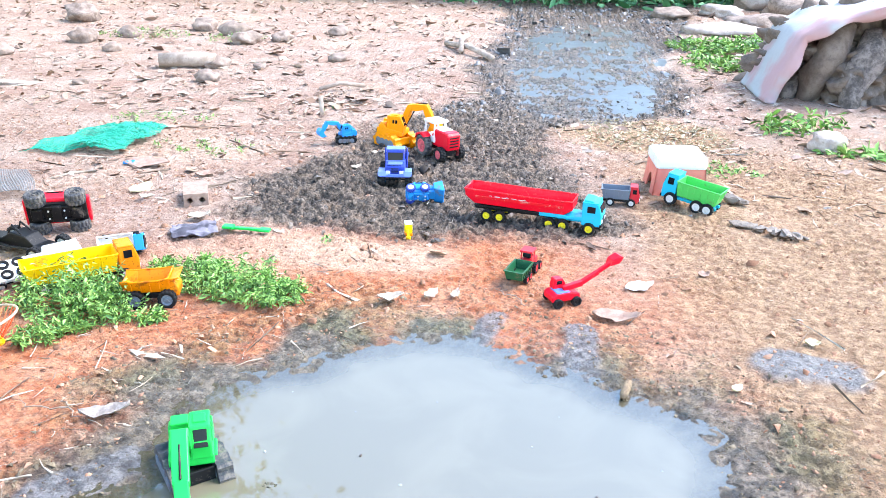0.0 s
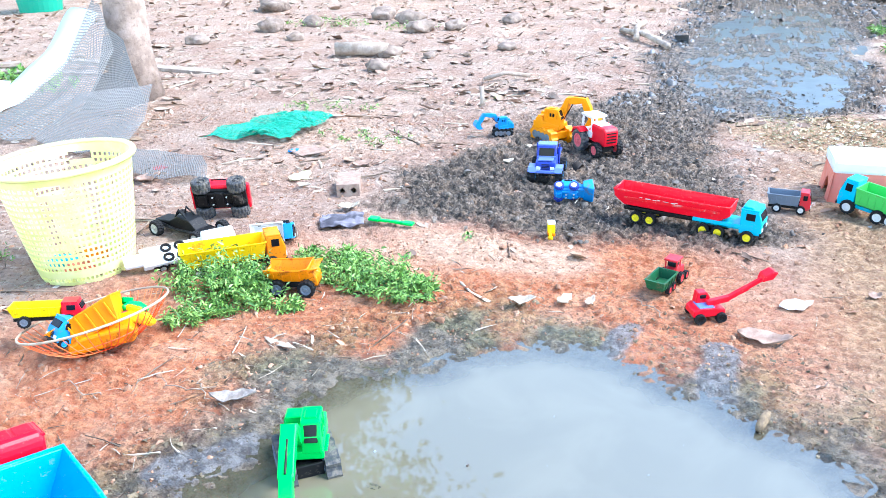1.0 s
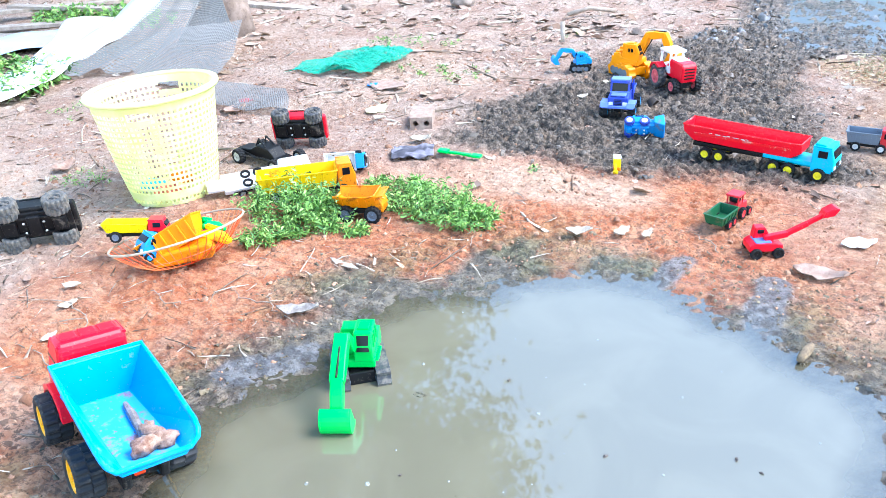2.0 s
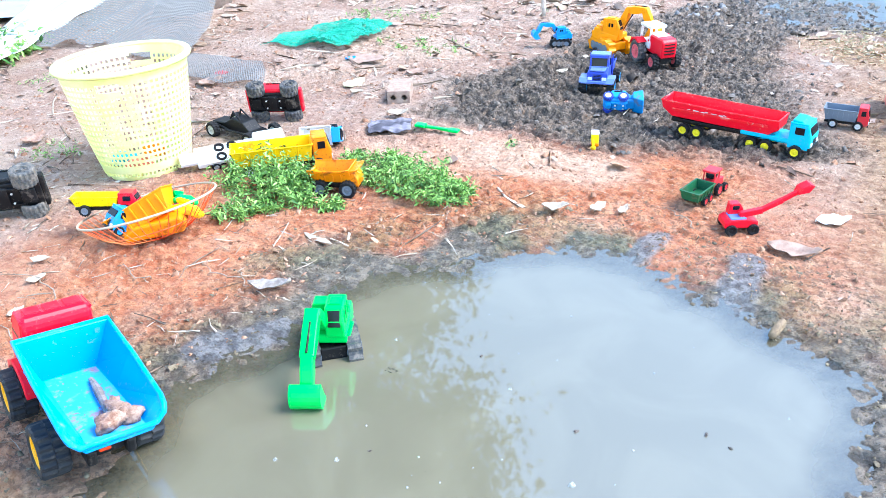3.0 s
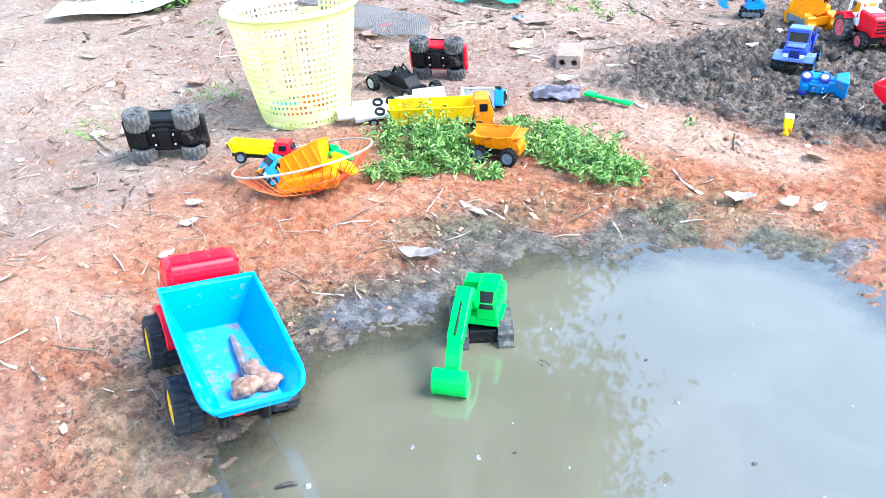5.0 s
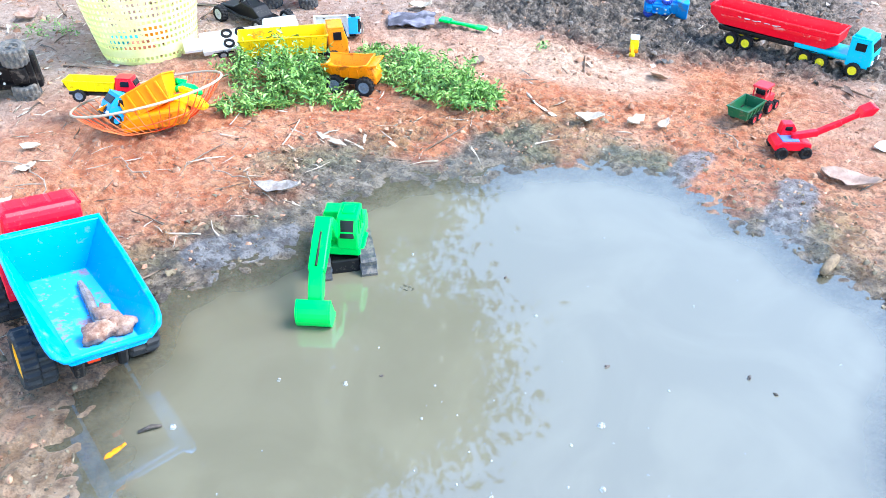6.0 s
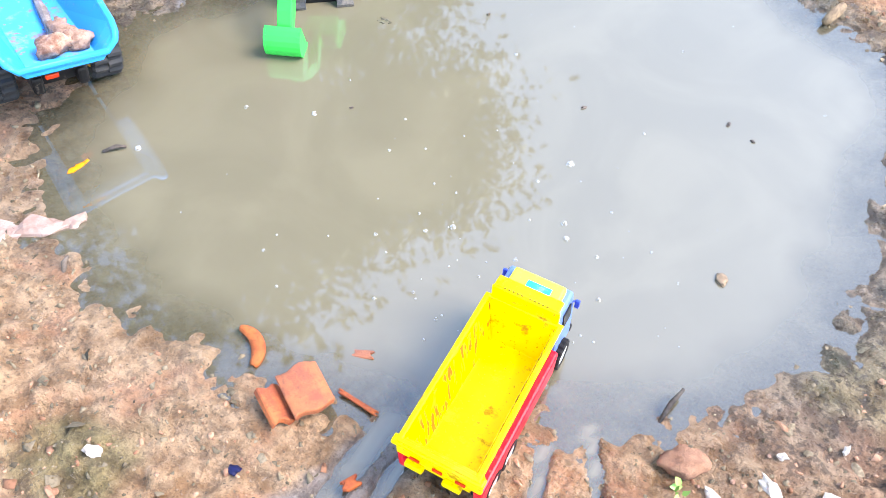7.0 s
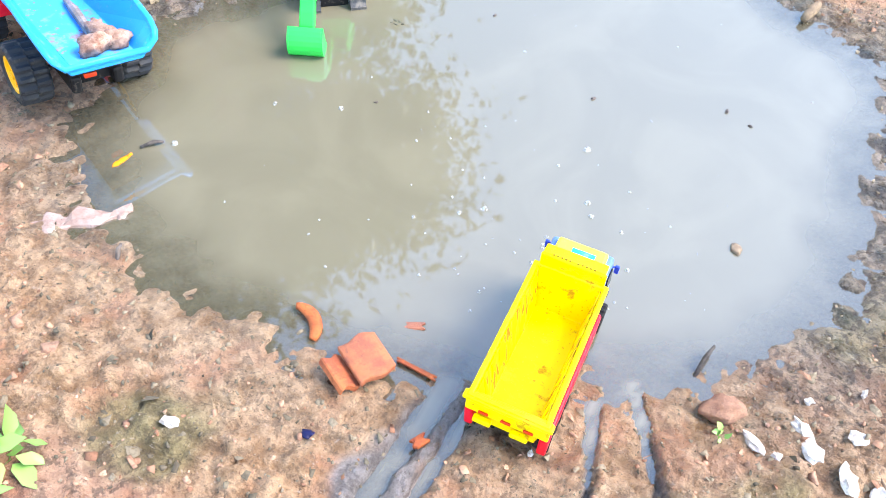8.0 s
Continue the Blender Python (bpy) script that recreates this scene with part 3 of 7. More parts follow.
def wheel(parent, x, y, z, r, w, tyre=None, rim=None, lugs=14, name="wheel"):
    """A lugged tyre on its rim, axle along y; alike wheels share meshes."""
    tyre, rim = tyre or m_tyre, rim or m_rim_w
    key = (round(r, 4), round(w, 4), tyre.name, rim.name, lugs)
    if key not in WHEELS:
        turn = pose(0, 0, 0, 90, 0, 0)
        bm = bmesh.new()
        seg = lugs * 4
        prof = [(0.58, -0.42, 0), (0.72, -0.5, 0), (0.86, -0.5, 1), (0.94, -0.42, 1), (0.95, -0.02, 1), (0.95, 0.02, 2), (0.94, 0.42, 2), (0.86, 0.5, 2), (0.72, 0.5, 0), (0.58, 0.42, 0)]
        rings = []
        for pr, pz, side in prof:
            ring = []
            for q in range(seg):
                high = side and ((q + (2 if side == 2 else 0)) % 4) < 2
                rr = r * (pr + (0.06 if high else -0.02 if side else 0.0))
                a = 2 * math.pi * q / seg
                ring.append(bm.verts.new((rr * math.cos(a), w * pz, rr * math.sin(a))))
            rings.append(ring)
        for k, ring in enumerate(rings):
            nxt = rings[(k + 1) % len(rings)]
            for q in range(seg):
                bm.faces.new((ring[q], ring[(q + 1) % seg], nxt[(q + 1) % seg], nxt[q]))
        bmesh.ops.recalc_face_normals(bm, faces=bm.faces)
        tm = bpy.data.meshes.new("wheel")
        bm.to_mesh(tm)
        bm.free()
        tm.materials.append(tyre)
        bm = bmesh.new()
        lathe(bm, [(0.0005, w * 0.46), (r * 0.14, w * 0.46), (r * 0.17, w * 0.36), (r * 0.42, w * 0.30), (r * 0.50, w * 0.44), (r * 0.60, w * 0.45),
                   (r * 0.60, -w * 0.45), (r * 0.50, -w * 0.44), (r * 0.42, -w * 0.30), (r * 0.17, -w * 0.36), (r * 0.14, -w * 0.46), (0.0005, -w * 0.46)], 20, turn)
        for i in range(6):
            a = 2 * math.pi * i / 6
            for s in (-1, 1):
                box(bm, r * 0.34, w * 0.06, r * 0.09, r * 0.3 * math.cos(a), s * w * 0.35, r * 0.3 * math.sin(a), rot=Matrix.Rotation(-a, 4, "Y"))
        bmesh.ops.recalc_face_normals(bm, faces=bm.faces)
        rm = bpy.data.meshes.new("rim")
        bm.to_mesh(rm)
        bm.free()
        rm.materials.append(rim)
        WHEELS[key] = tm, rm
    tm, rm = WHEELS[key]
    o = new(name, tm)
    o.parent, o.location = parent, (x, y, z)
    o.rotation_euler = (0, (x * 37 + y * 91) % 1.0, 0)
    k = new("rim", rm)
    k.parent = o
    return o


def axle(parent, x, z, half, r=0.003, mat=None):
    bm = bmesh.new()
    tube(bm, [(x, -half, z), (x, half, z)], r, 8)
    return part("axle", bm, mat or m_black, parent)


def windows(parent, boxes, mat=None, name="window"):
    for sx, sy, sz, x, y, z, *rot in boxes:
        bm = bmesh.new()
        box(bm, sx, sy, sz, x, y, z, min(sx, sy, sz) * 0.3, rot[0] if rot else None)
        part(name, bm, mat or m_glass, parent)


def cab(parent, x0, x1, w, z0, z1, mat, roof_mat=None, slope=0.25, name="cab", lights=None, hood=0.0):
    """A truck cab with windscreen, side windows, roof cap, bumper and lamps; it looks along +x."""
    l, h = x1 - x0, z1 - z0
    bm = bmesh.new()
    wz = z0 + h * 0.52
    if hood:
        prof = [(x0, z0), (x1 + hood, z0), (x1 + hood, wz - h * 0.06), (x1, wz), (x1 - l * slope, z1), (x0, z1)]
    else:
        prof = [(x0, z0), (x1, z0), (x1 + l * 0.02, wz), (x1 - l * slope, z1), (x0, z1)]
    prism(bm, prof, -w / 2, w / 2, min(l, h) * 0.06, 0.9)
    c = part(name, bm, mat, parent)
    ang = math.degrees(math.atan2(l * slope, z1 - wz))
    zc = (wz + z1) / 2
    windows(c, [(0.004, w * 0.74, h * 0.32, x1 - l * slope * 0.52 + 0.001, 0, zc - h * 0.01, pose(0, 0, 0, 0, -ang, 0))], name="windscreen")
    for s in (-1, 1):
        windows(c, [(l * 0.42, 0.004, h * 0.28, x0 + l * 0.48, s * (w * 0.465), zc - h * 0.02, pose(0, 0, 0, s * 4, 0, 0))], name="side_window")
        bm = bmesh.new()
        box(bm, 0.004, w * 0.2, h * 0.13, x1 + hood + 0.0015, s * w * 0.33, z0 + h * 0.22, 0.001)
        part("headlight", bm, lights or m_rim_w, c)
    bm = bmesh.new()
    box(bm, l * 0.12, w * 1.02, h * 0.12, x1 + hood, 0, z0 + h * 0.06, 0.0015)
    part("bumper", bm, m_black, c)
    bm = bmesh.new()
    for i in range(4):
        box(bm, 0.003, w * 0.36, h * 0.025, x1 + hood + 0.002, 0, z0 + h * (0.2 + 0.06 * i), 0.0005)
    part("grille", bm, m_black, c)
    if roof_mat:
        bm = bmesh.new()
        box(bm, l * (1 - slope), w * 0.92, h * 0.07, x0 + l * (1 - slope) / 2, 0, z1 + h * 0.02, h * 0.025)
        part("roof", bm, roof_mat, c)
    return c


def ribs(parent, mat, xs_, w, z0, z1, t=0.003, lean=0.0):
    for x in xs_:
        for s in (-1, 1):
            bm = bmesh.new()
            box(bm, t, t, z1 - z0, x, s * (w / 2 + lean / 2), (z0 + z1) / 2, t * 0.25, Matrix.Rotation(-s * math.atan2(lean, z1 - z0), 4, "X"))
            part("rib", bm, mat, parent)


def chassis(parent, x0, x1, w, z, h, mat=None):
    bm = bmesh.new()
    for s in (-1, 1):
        box(bm, x1 - x0, w * 0.14, h, (x0 + x1) / 2, s * w * 0.28, z, h * 0.15)
    for i in range(5):
        box(bm, h * 0.6, w * 0.6, h * 0.7, x0 + (x1 - x0) * (0.08 + 0.21 * i), 0, z, h * 0.1)
    return part("chassis", bm, mat or m_black, parent)


def rounded(ob, width):
    bv = ob.modifiers.new("rounded", "BEVEL")
    bv.width, bv.segments, bv.limit_method, bv.angle_limit = width, 3, "ANGLE", radians(25)
    return ob


def stone(name, label, x, y, z, size, mat, seed, rz=0.0, group="", parent=None, angular=False):
    rnd = random.Random(seed)
    bm = bmesh.new()
    bmesh.ops.create_icosphere(bm, subdivisions=2 if angular else 3, radius=0.5)
    off = Vector((rnd.random() * 50, rnd.random() * 50, rnd.random() * 50))
    for v in bm.verts:
        n = v.co.normalized()
        v.co = n * (0.5 + (0.34 if angular else 0.2) * noise.noise(n * 1.7 + off) + (0.22 if angular else 0.1) * noise.noise(n * 4.5 + off))
        v.co = Vector((v.co.x * size[0], v.co.y * size[1], v.co.z * size[2]))
    o = part(name, bm, mat, parent, smooth=not angular)
    o.matrix_world = pose(x, y, z, 0, 0, rz)
    return tagged(o, label, name.replace("_", " "), group) if parent is None else o


# the big dumper at the water's edge, with stones in its bed
def big_dumper():
    t = thing("toy_dump_truck", "red and sky-blue toy dump truck holding stones at the water's edge", "toy truck", at=(-0.486, 1.083, -0.007), rz=153.3, rx=6.6)
    chassis(t, -0.09, 0.235, 0.12, 0.062, 0.03)
    for x in (-0.003, 0.199):
        axle(t, x, 0.05, 0.065)
        for s in (-1, 1):
            wheel(t, x, s * 0.082, 0.051, 0.051, 0.05, m_tyre_big, m_rim_o, 17)
    st = [(-0.146, 0.120, 0.150, 0.110, 0.158), (-0.138, 0.120, 0.158, 0.110, 0.166), (-0.118, 0.118, 0.165, 0.110, 0.171), (0.02, 0.105, 0.180, 0.110, 0.175), (0.142, 0.094, 0.192, 0.110, 0.174)]
    bm = trough(bmesh.new(), st, 0.006, 0.014)
    bed = rounded(part("bed", bm, m_blue, t), 0.003)
    part("rim_bead", rim_bead(st, 0.006, 0.0052, 0.014), m_blue, bed, smooth=True)
    bm = bmesh.new()
    vs = []
    for i in range(13):
        f = i / 12
        x = -0.137 + 0.270 * f
        w, z = 0.0485, 0.1270 - 0.0262 * f
        vs.append([bm.verts.new((x, y * w, z)) for y in (-1, -0.5, 0, 0.5, 1)])
    for a, b in zip(vs, vs[1:]):
        for k in range(4):
            bm.faces.new((a[k], a[k + 1], b[k + 1], b[k]))
    o = part("bed_floor", bm, m_bed_blue, bed, "blue floor smeared with dried mud")
    o.modifiers.new("thickness", "SOLIDIFY").thickness = 0.001
    # black plate added beneath the bed so its reflection in the water stays dark
    bm = bmesh.new()
    prism(bm, [(-0.128, 0.117), (0.13, 0.091), (0.13, 0.080), (-0.128, 0.106)], -0.052, 0.052, 0.002)
    part("shade_plate", bm, m_black, t)
    for s in (-1, 1):
        for x in (-0.09, -0.03, 0.03, 0.09):
            bm = bmesh.new()
            box(bm, 0.008, 0.004, 0.045, x, s * 0.073, 0.138, 0.001, Matrix.Rotation(-s * 0.42, 4, "X"))
            part("outer_rib", bm, m_blue, bed)
    bm = bmesh.new()
    prism(bm, [(0.158, 0.06), (0.246, 0.06), (0.252, 0.122), (0.236, 0.186), (0.218, 0.218), (0.168, 0.220), (0.159, 0.206)], -0.072, 0.072, 0.009, 0.88)
    c = part("cab", bm, m_red, t)
    windows(c, [(0.05, 0.004, 0.045, 0.208, s * 0.064, 0.155) for s in (-1, 1)], name="side_window")
    windows(c, [(0.004, 0.1, 0.05, 0.25, 0, 0.15, pose(0, 0, 0, 0, -15, 0))], name="windscreen")
    bm = bmesh.new()
    for i in range(3):
        box(bm, 0.03, 0.03, 0.004, 0.193, -0.036 + 0.036 * i, 0.2195, 0.0015)
    part("roof_pad", bm, m_red, c)
    for s in (-1, 1):
        bm = bmesh.new()
        tube(bm, [(0.165, s * 0.0615, 0.214), (0.214, s * 0.0605, 0.213), (0.234, s * 0.062, 0.186)], 0.0035, 6)
        part("roof_edge", bm, m_red, c)
    for s in (-1, 1):
        bm = bmesh.new()
        prism(bm, [(0.125, 0.075), (0.135, 0.105), (0.17, 0.118), (0.215, 0.118), (0.25, 0.1), (0.255, 0.075), (0.24, 0.09), (0.21, 0.108), (0.175, 0.108), (0.145, 0.095)], s * 0.05, s * 0.082, 0.002)
        part("mudguard", bm, m_red, t)
    bm = bmesh.new()
    box(bm, 0.012, 0.13, 0.03, 0.262, 0, 0.07, 0.004)
    part("bumper", bm, m_black, t)
    bm = bmesh.new()
    box(bm, 0.006, 0.02, 0.008, -0.092, 0.012, 0.078, 0.002)
    part("tail_light", bm, m_lamp_r, t)
    return t


big_dumper()
m_lumps = rocky("weathered brick lumps", (0.20, 0.085, 0.05), (0.44, 0.28, 0.20), 60)


def on_dumper(lx, ly, lz):
    m = pose(-0.486, 1.083, -0.007, 0, 0, 153.3) @ pose(0, 0, 0, 6.6, 0, 0)
    return m @ Vector((lx, ly, lz + 0.0085 + 0.028 * (0.122 - lx) / 0.258))


for i, (lx, ly, sx, sy, sz) in enumerate([(-0.106, -0.002, 0.054, 0.036, 0.032), (-0.104, -0.034, 0.046, 0.03, 0.03), (-0.07, -0.022, 0.044, 0.027, 0.03), (-0.04, -0.026, 0.03, 0.022, 0.02)]):
    p = on_dumper(lx, ly, 0.090 + sz * 0.46)
    stone("stone", "small reddish crumbling stone lying in the toy truck's bed", p.x, p.y, p.z, (sx, sy, sz), m_lumps, 40 + i, (75, 60, 10, 120)[i], "stones in the toy bed")
m_bark = rocky("dead wood", (0.10, 0.085, 0.075), (0.30, 0.26, 0.225), 40)
bm = bmesh.new()
a, b = on_dumper(0.075, -0.022, 0.098), on_dumper(-0.085, -0.008, 0.099)
tube(bm, [a, a.lerp(b, 0.3) + Vector((0.002, 0, 0.001)), a.lerp(b, 0.65), b], [0.005, 0.0085, 0.0075, 0.008], 8)
tagged(part("stick", bm, m_bark), "short grey weathered stick lying in the toy truck's bed", "stick")


def excavator(name, label, at, rz, s, house_turn, body, track, arm_mat, bucket_mat, boom, tread=None, cab_side=1):
    """A crawler excavator; boom: points (x, z) in the house's plane from its foot to the bucket, in units of s."""
    t = thing(name, label, "toy excavator", at=at, rz=rz)
    tread = tread or m_tyre
    for sd in (-1, 1):
        bm = bmesh.new()
        l, r, w = 0.098 * s / 0.1, 0.0255 * s / 0.1, 0.027 * s / 0.1
        y = sd * 0.039 * s / 0.1
        flat = l * 0.8
        total = 2 * flat + 2 * math.pi * r
        n = 2 * int(total / (0.0125 * s / 0.1) / 2) * 2
        prof = []
        for q in range(n):
            d = (q + 0.5) / n * total
            rr = r + (0.0032 if q % 4 < 2 else -0.0022) * s / 0.1
            if d < flat:
                prof.append((-flat / 2 + d, r - rr))
            elif d < flat + math.pi * r:
                a = (d - flat) / r - math.pi / 2
                prof.append((flat / 2 + rr * math.cos(a), r + rr * math.sin(a)))
            elif d < 2 * flat + math.pi * r:
                prof.append((flat / 2 - (d - flat - math.pi * r), r + rr))
            else:
                a = (d - 2 * flat - math.pi * r) / r + math.pi / 2
                prof.append((-flat / 2 + rr * math.cos(a), r + rr * math.sin(a)))
        prism(bm, prof, y - w / 2, y + w / 2)
        tr = part("track", bm, tread, t)
        for i in range(4):
            bm = bmesh.new()
            lathe(bm, [(0.0005, -w * 0.56), (r * 0.55, -w * 0.56), (r * 0.55, w * 0.56), (0.0005, w * 0.56)], 14, pose(l * (-0.36 + 0.24 * i), y, r, 90, 0, 0))
            part("roller", bm, m_grey, tr)
    u = s / 0.1
    bm = bmesh.new()
    box(bm, 0.085 * u, 0.05 * u, 0.022 * u, 0, 0, 0.024 * u, 0.003 * u)
    lathe(bm, [(0.026 * u, 0.032 * u), (0.026 * u, 0.043 * u)], 18)
    box(bm, 0.085 * u, 0.046 * u, 0.006 * u, 0, 0, 0.037 * u, 0.002 * u)
    part("undercarriage", bm, track, t)
    bm = bmesh.new()
    box(bm, 0.006 * u, 0.05 * u, 0.026 * u, 0.046 * u, 0, 0.030 * u, 0.002 * u)
    part("front_plate", bm, track, t)
    turn = pose(0, 0, 0.003 * u, 0, 0, house_turn)
    bm = bmesh.new()
    prism(bm, [(-0.052 * u, 0.044 * u), (0.038 * u, 0.044 * u), (0.038 * u, 0.062 * u), (-0.02 * u, 0.072 * u), (-0.03 * u, 0.086 * u), (-0.052 * u, 0.084 * u)], -0.038 * u, 0.038 * u, 0.003 * u)
    hs = part("house", bm, body, t)
    hs.matrix_local = turn
    bm = bmesh.new()
    y0 = cab_side * 0.018 * u
    prism(bm, [(-0.022 * u, 0.062 * u), (0.04 * u, 0.058 * u), (0.042 * u, 0.09 * u), (0.030 * u, 0.118 * u), (-0.02 * u, 0.118 * u)], y0 - 0.018 * u, y0 + 0.018 * u, 0.003 * u)
    part("cab", bm, body, hs)
    windows(hs, [(0.030 * u, 0.0372 * u, 0.024 * u, 0.010 * u, y0, 0.097 * u), (0.004 * u, 0.024 * u, 0.032 * u, 0.0365 * u, y0, 0.098 * u, pose(0, 0, 0, 0, -22, 0))])
    for nm, dims in (("engine_cover", (0.030, 0.030, 0.012, -0.034, -cab_side * 0.018, 0.090)), ("counterweight", (0.012, 0.074, 0.026, -0.054, 0, 0.060)), ("side_step", (0.05, 0.006, 0.006, 0.0, cab_side * 0.040, 0.050)), ("roof_hatch", (0.026, 0.022, 0.004, 0.006, cab_side * 0.018, 0.119))):
        bm = bmesh.new()
        box(bm, *(v * u for v in dims), bev=0.0018 * u)
        part(nm, bm, body, hs)
    for px in (-0.008, 0.010, 0.026):
        bm = bmesh.new()
        tube(bm, [(px * u, y0 + cab_side * 0.0185 * u, 0.084 * u), (px * u, y0 + cab_side * 0.0185 * u, 0.111 * u)], 0.0018 * u, 6)
        part("window_post", bm, body, hs)
    bm = bmesh.new()
    for i in range(5):
        box(bm, 0.003 * u, 0.055 * u, 0.004 * u, (-0.047 + 0.004 * i) * u, 0, 0.087 * u)
    part("louvres", bm, body, hs)
    pts = [Vector((x * u, -cab_side * 0.012 * u, z * u)) for x, z in boom]
    foot, knee, elbow, tip = pts[0], pts[1], pts[2], pts[3]
    for nm, a, b, w in (("boom", foot, knee, 0.030), ("boom", knee, elbow, 0.027), ("stick", elbow, tip, 0.023)):
        bm = bmesh.new()
        d = b - a
        ang = math.atan2(d.z, d.x)
        ln = d.length
        prism(bm, [(-0.005 * u, -0.010 * u), (ln * 0.45, -0.014 * u), (ln + 0.005 * u, -0.008 * u), (ln + 0.005 * u, 0.008 * u), (ln * 0.45, 0.012 * u), (-0.005 * u, 0.009 * u)], -w * u / 2, w * u / 2, 0.002 * u)
        bmesh.ops.transform(bm, matrix=Matrix.Translation(a) @ Matrix.Rotation(-ang, 4, "Y"), verts=bm.verts)
        part(nm, bm, arm_mat, hs)
    bm = bmesh.new()
    tube(bm, [foot + Vector((0.012 * u, 0, 0.0)), knee.lerp(elbow, 0.3) - Vector((0, 0, 0.012 * u))], 0.002 * u, 8)
    tube(bm, [knee.lerp(elbow, 0.35) + Vector((0, 0, 0.012 * u)), elbow + Vector((0.004 * u, 0, 0.010 * u))], 0.002 * u, 8)
    part("hydraulic_ram", bm, m_black, hs)
    d = (tip - elbow).normalized()
    bm = bmesh.new()
    k = 0.027 * u
    arc = [(0.15 + 0.95 * math.cos(a), -0.1 + 0.98 * math.sin(a)) for a in np.linspace(1.35, -1.75, 11)]
    inn = [(0.15 + 0.82 * math.cos(a), -0.1 + 0.85 * math.sin(a)) for a in np.linspace(-1.75, 1.35, 11)]
    prof = [(x * k, z * k) for x, z in arc + [(-0.5, -0.98), (-0.5, -0.86)] + inn]
    prism(bm, prof, -0.025 * u, 0.025 * u, 0.0006)
    for sd in (-1, 1):
        prism(bm, [(x * k, z * k) for x, z in arc + [(-0.5, -0.98)]], sd * 0.025 * u, sd * 0.028 * u)
    for i in range(4):
        box(bm, 0.009 * u, 0.007 * u, 0.003 * u, -0.47 * k, (-0.024 + 0.016 * i) * u, -0.86 * k, 0.0004)
    bmesh.ops.transform(bm, matrix=Matrix.Translation(tip), verts=bm.verts)
    bmesh.ops.translate(bm, vec=(0, 0, -0.2 * k), verts=bm.verts)
    part("bucket", bm, bucket_mat, hs)
    for q, (p, rr) in enumerate(((knee, 0.004), (elbow, 0.0035), (tip, 0.0035))):
        bm = bmesh.new()
        lathe(bm, [(0.0005, -0.011 * u), (rr * u, -0.011 * u), (rr * u, 0.011 * u), (0.0005, 0.011 * u)], 10, Matrix.Translation(p) @ pose(0, 0, 0, 90, 0, 0))
        part("pin", bm, m_black, hs)
    if cab_side < 0:
        return t
    mid = elbow.lerp(tip, 0.55)
    bm = bmesh.new()
    side = d.cross(Vector((0, 1, 0))).normalized()
    for s in (-1, 1):
        b2 = bmesh.new()
        bmesh.ops.create_cube(b2, size=1.0, matrix=Matrix.Diagonal((0.02 * u, 0.005 * u, 0.003 * u, 1)))
        join(bm, b2, Matrix.Translation(mid + side * s * 0.0072 * u) @ Matrix.Rotation(-math.atan2(d.z, d.x), 4, "Y"))
    part("slot", bm, m_black, hs)
    bm = bmesh.new()
    for i in range(3):
        box(bm, 0.012 * u, 0.004 * u, 0.003 * u, (0.0 + 0.012 * i) * u, -cab_side * 0.026 * u, (0.0725 - 0.0022 * i) * u, 0.0004)
    part("vent", bm, m_black, hs)
    return t


excavator("toy_excavator", "bright green toy excavator on black tracks standing in the puddle", (-0.268, 1.540, -0.031), -52, 0.112, -16, m_green, m_black, m_green, m_green,
          [(0.02, 0.075), (0.066, 0.132), (0.142, 0.092), (0.174, 0.045)], tread=m_tyre_dust, cab_side=1)
excavator("toy_excavator", "orange-yellow toy excavator standing on dark mud", (-0.262, 3.92, rest(-0.26, 3.92)), -42, 0.128, 30, m_tango, m_tango, m_tango, m_tango,
          [(0.02, 0.07), (0.05, 0.145), (0.11, 0.15), (0.135, 0.095)], tread=m_tango, cab_side=-1)
excavator("toy_excavator", "small azure toy excavator on dark mud", (-0.505, 3.95, rest(-0.5, 3.95)), -165, 0.075, 20, m_azure, m_black, m_azure, m_azure,
          [(0.02, 0.07), (0.05, 0.125), (0.12, 0.135), (0.15, 0.085)])


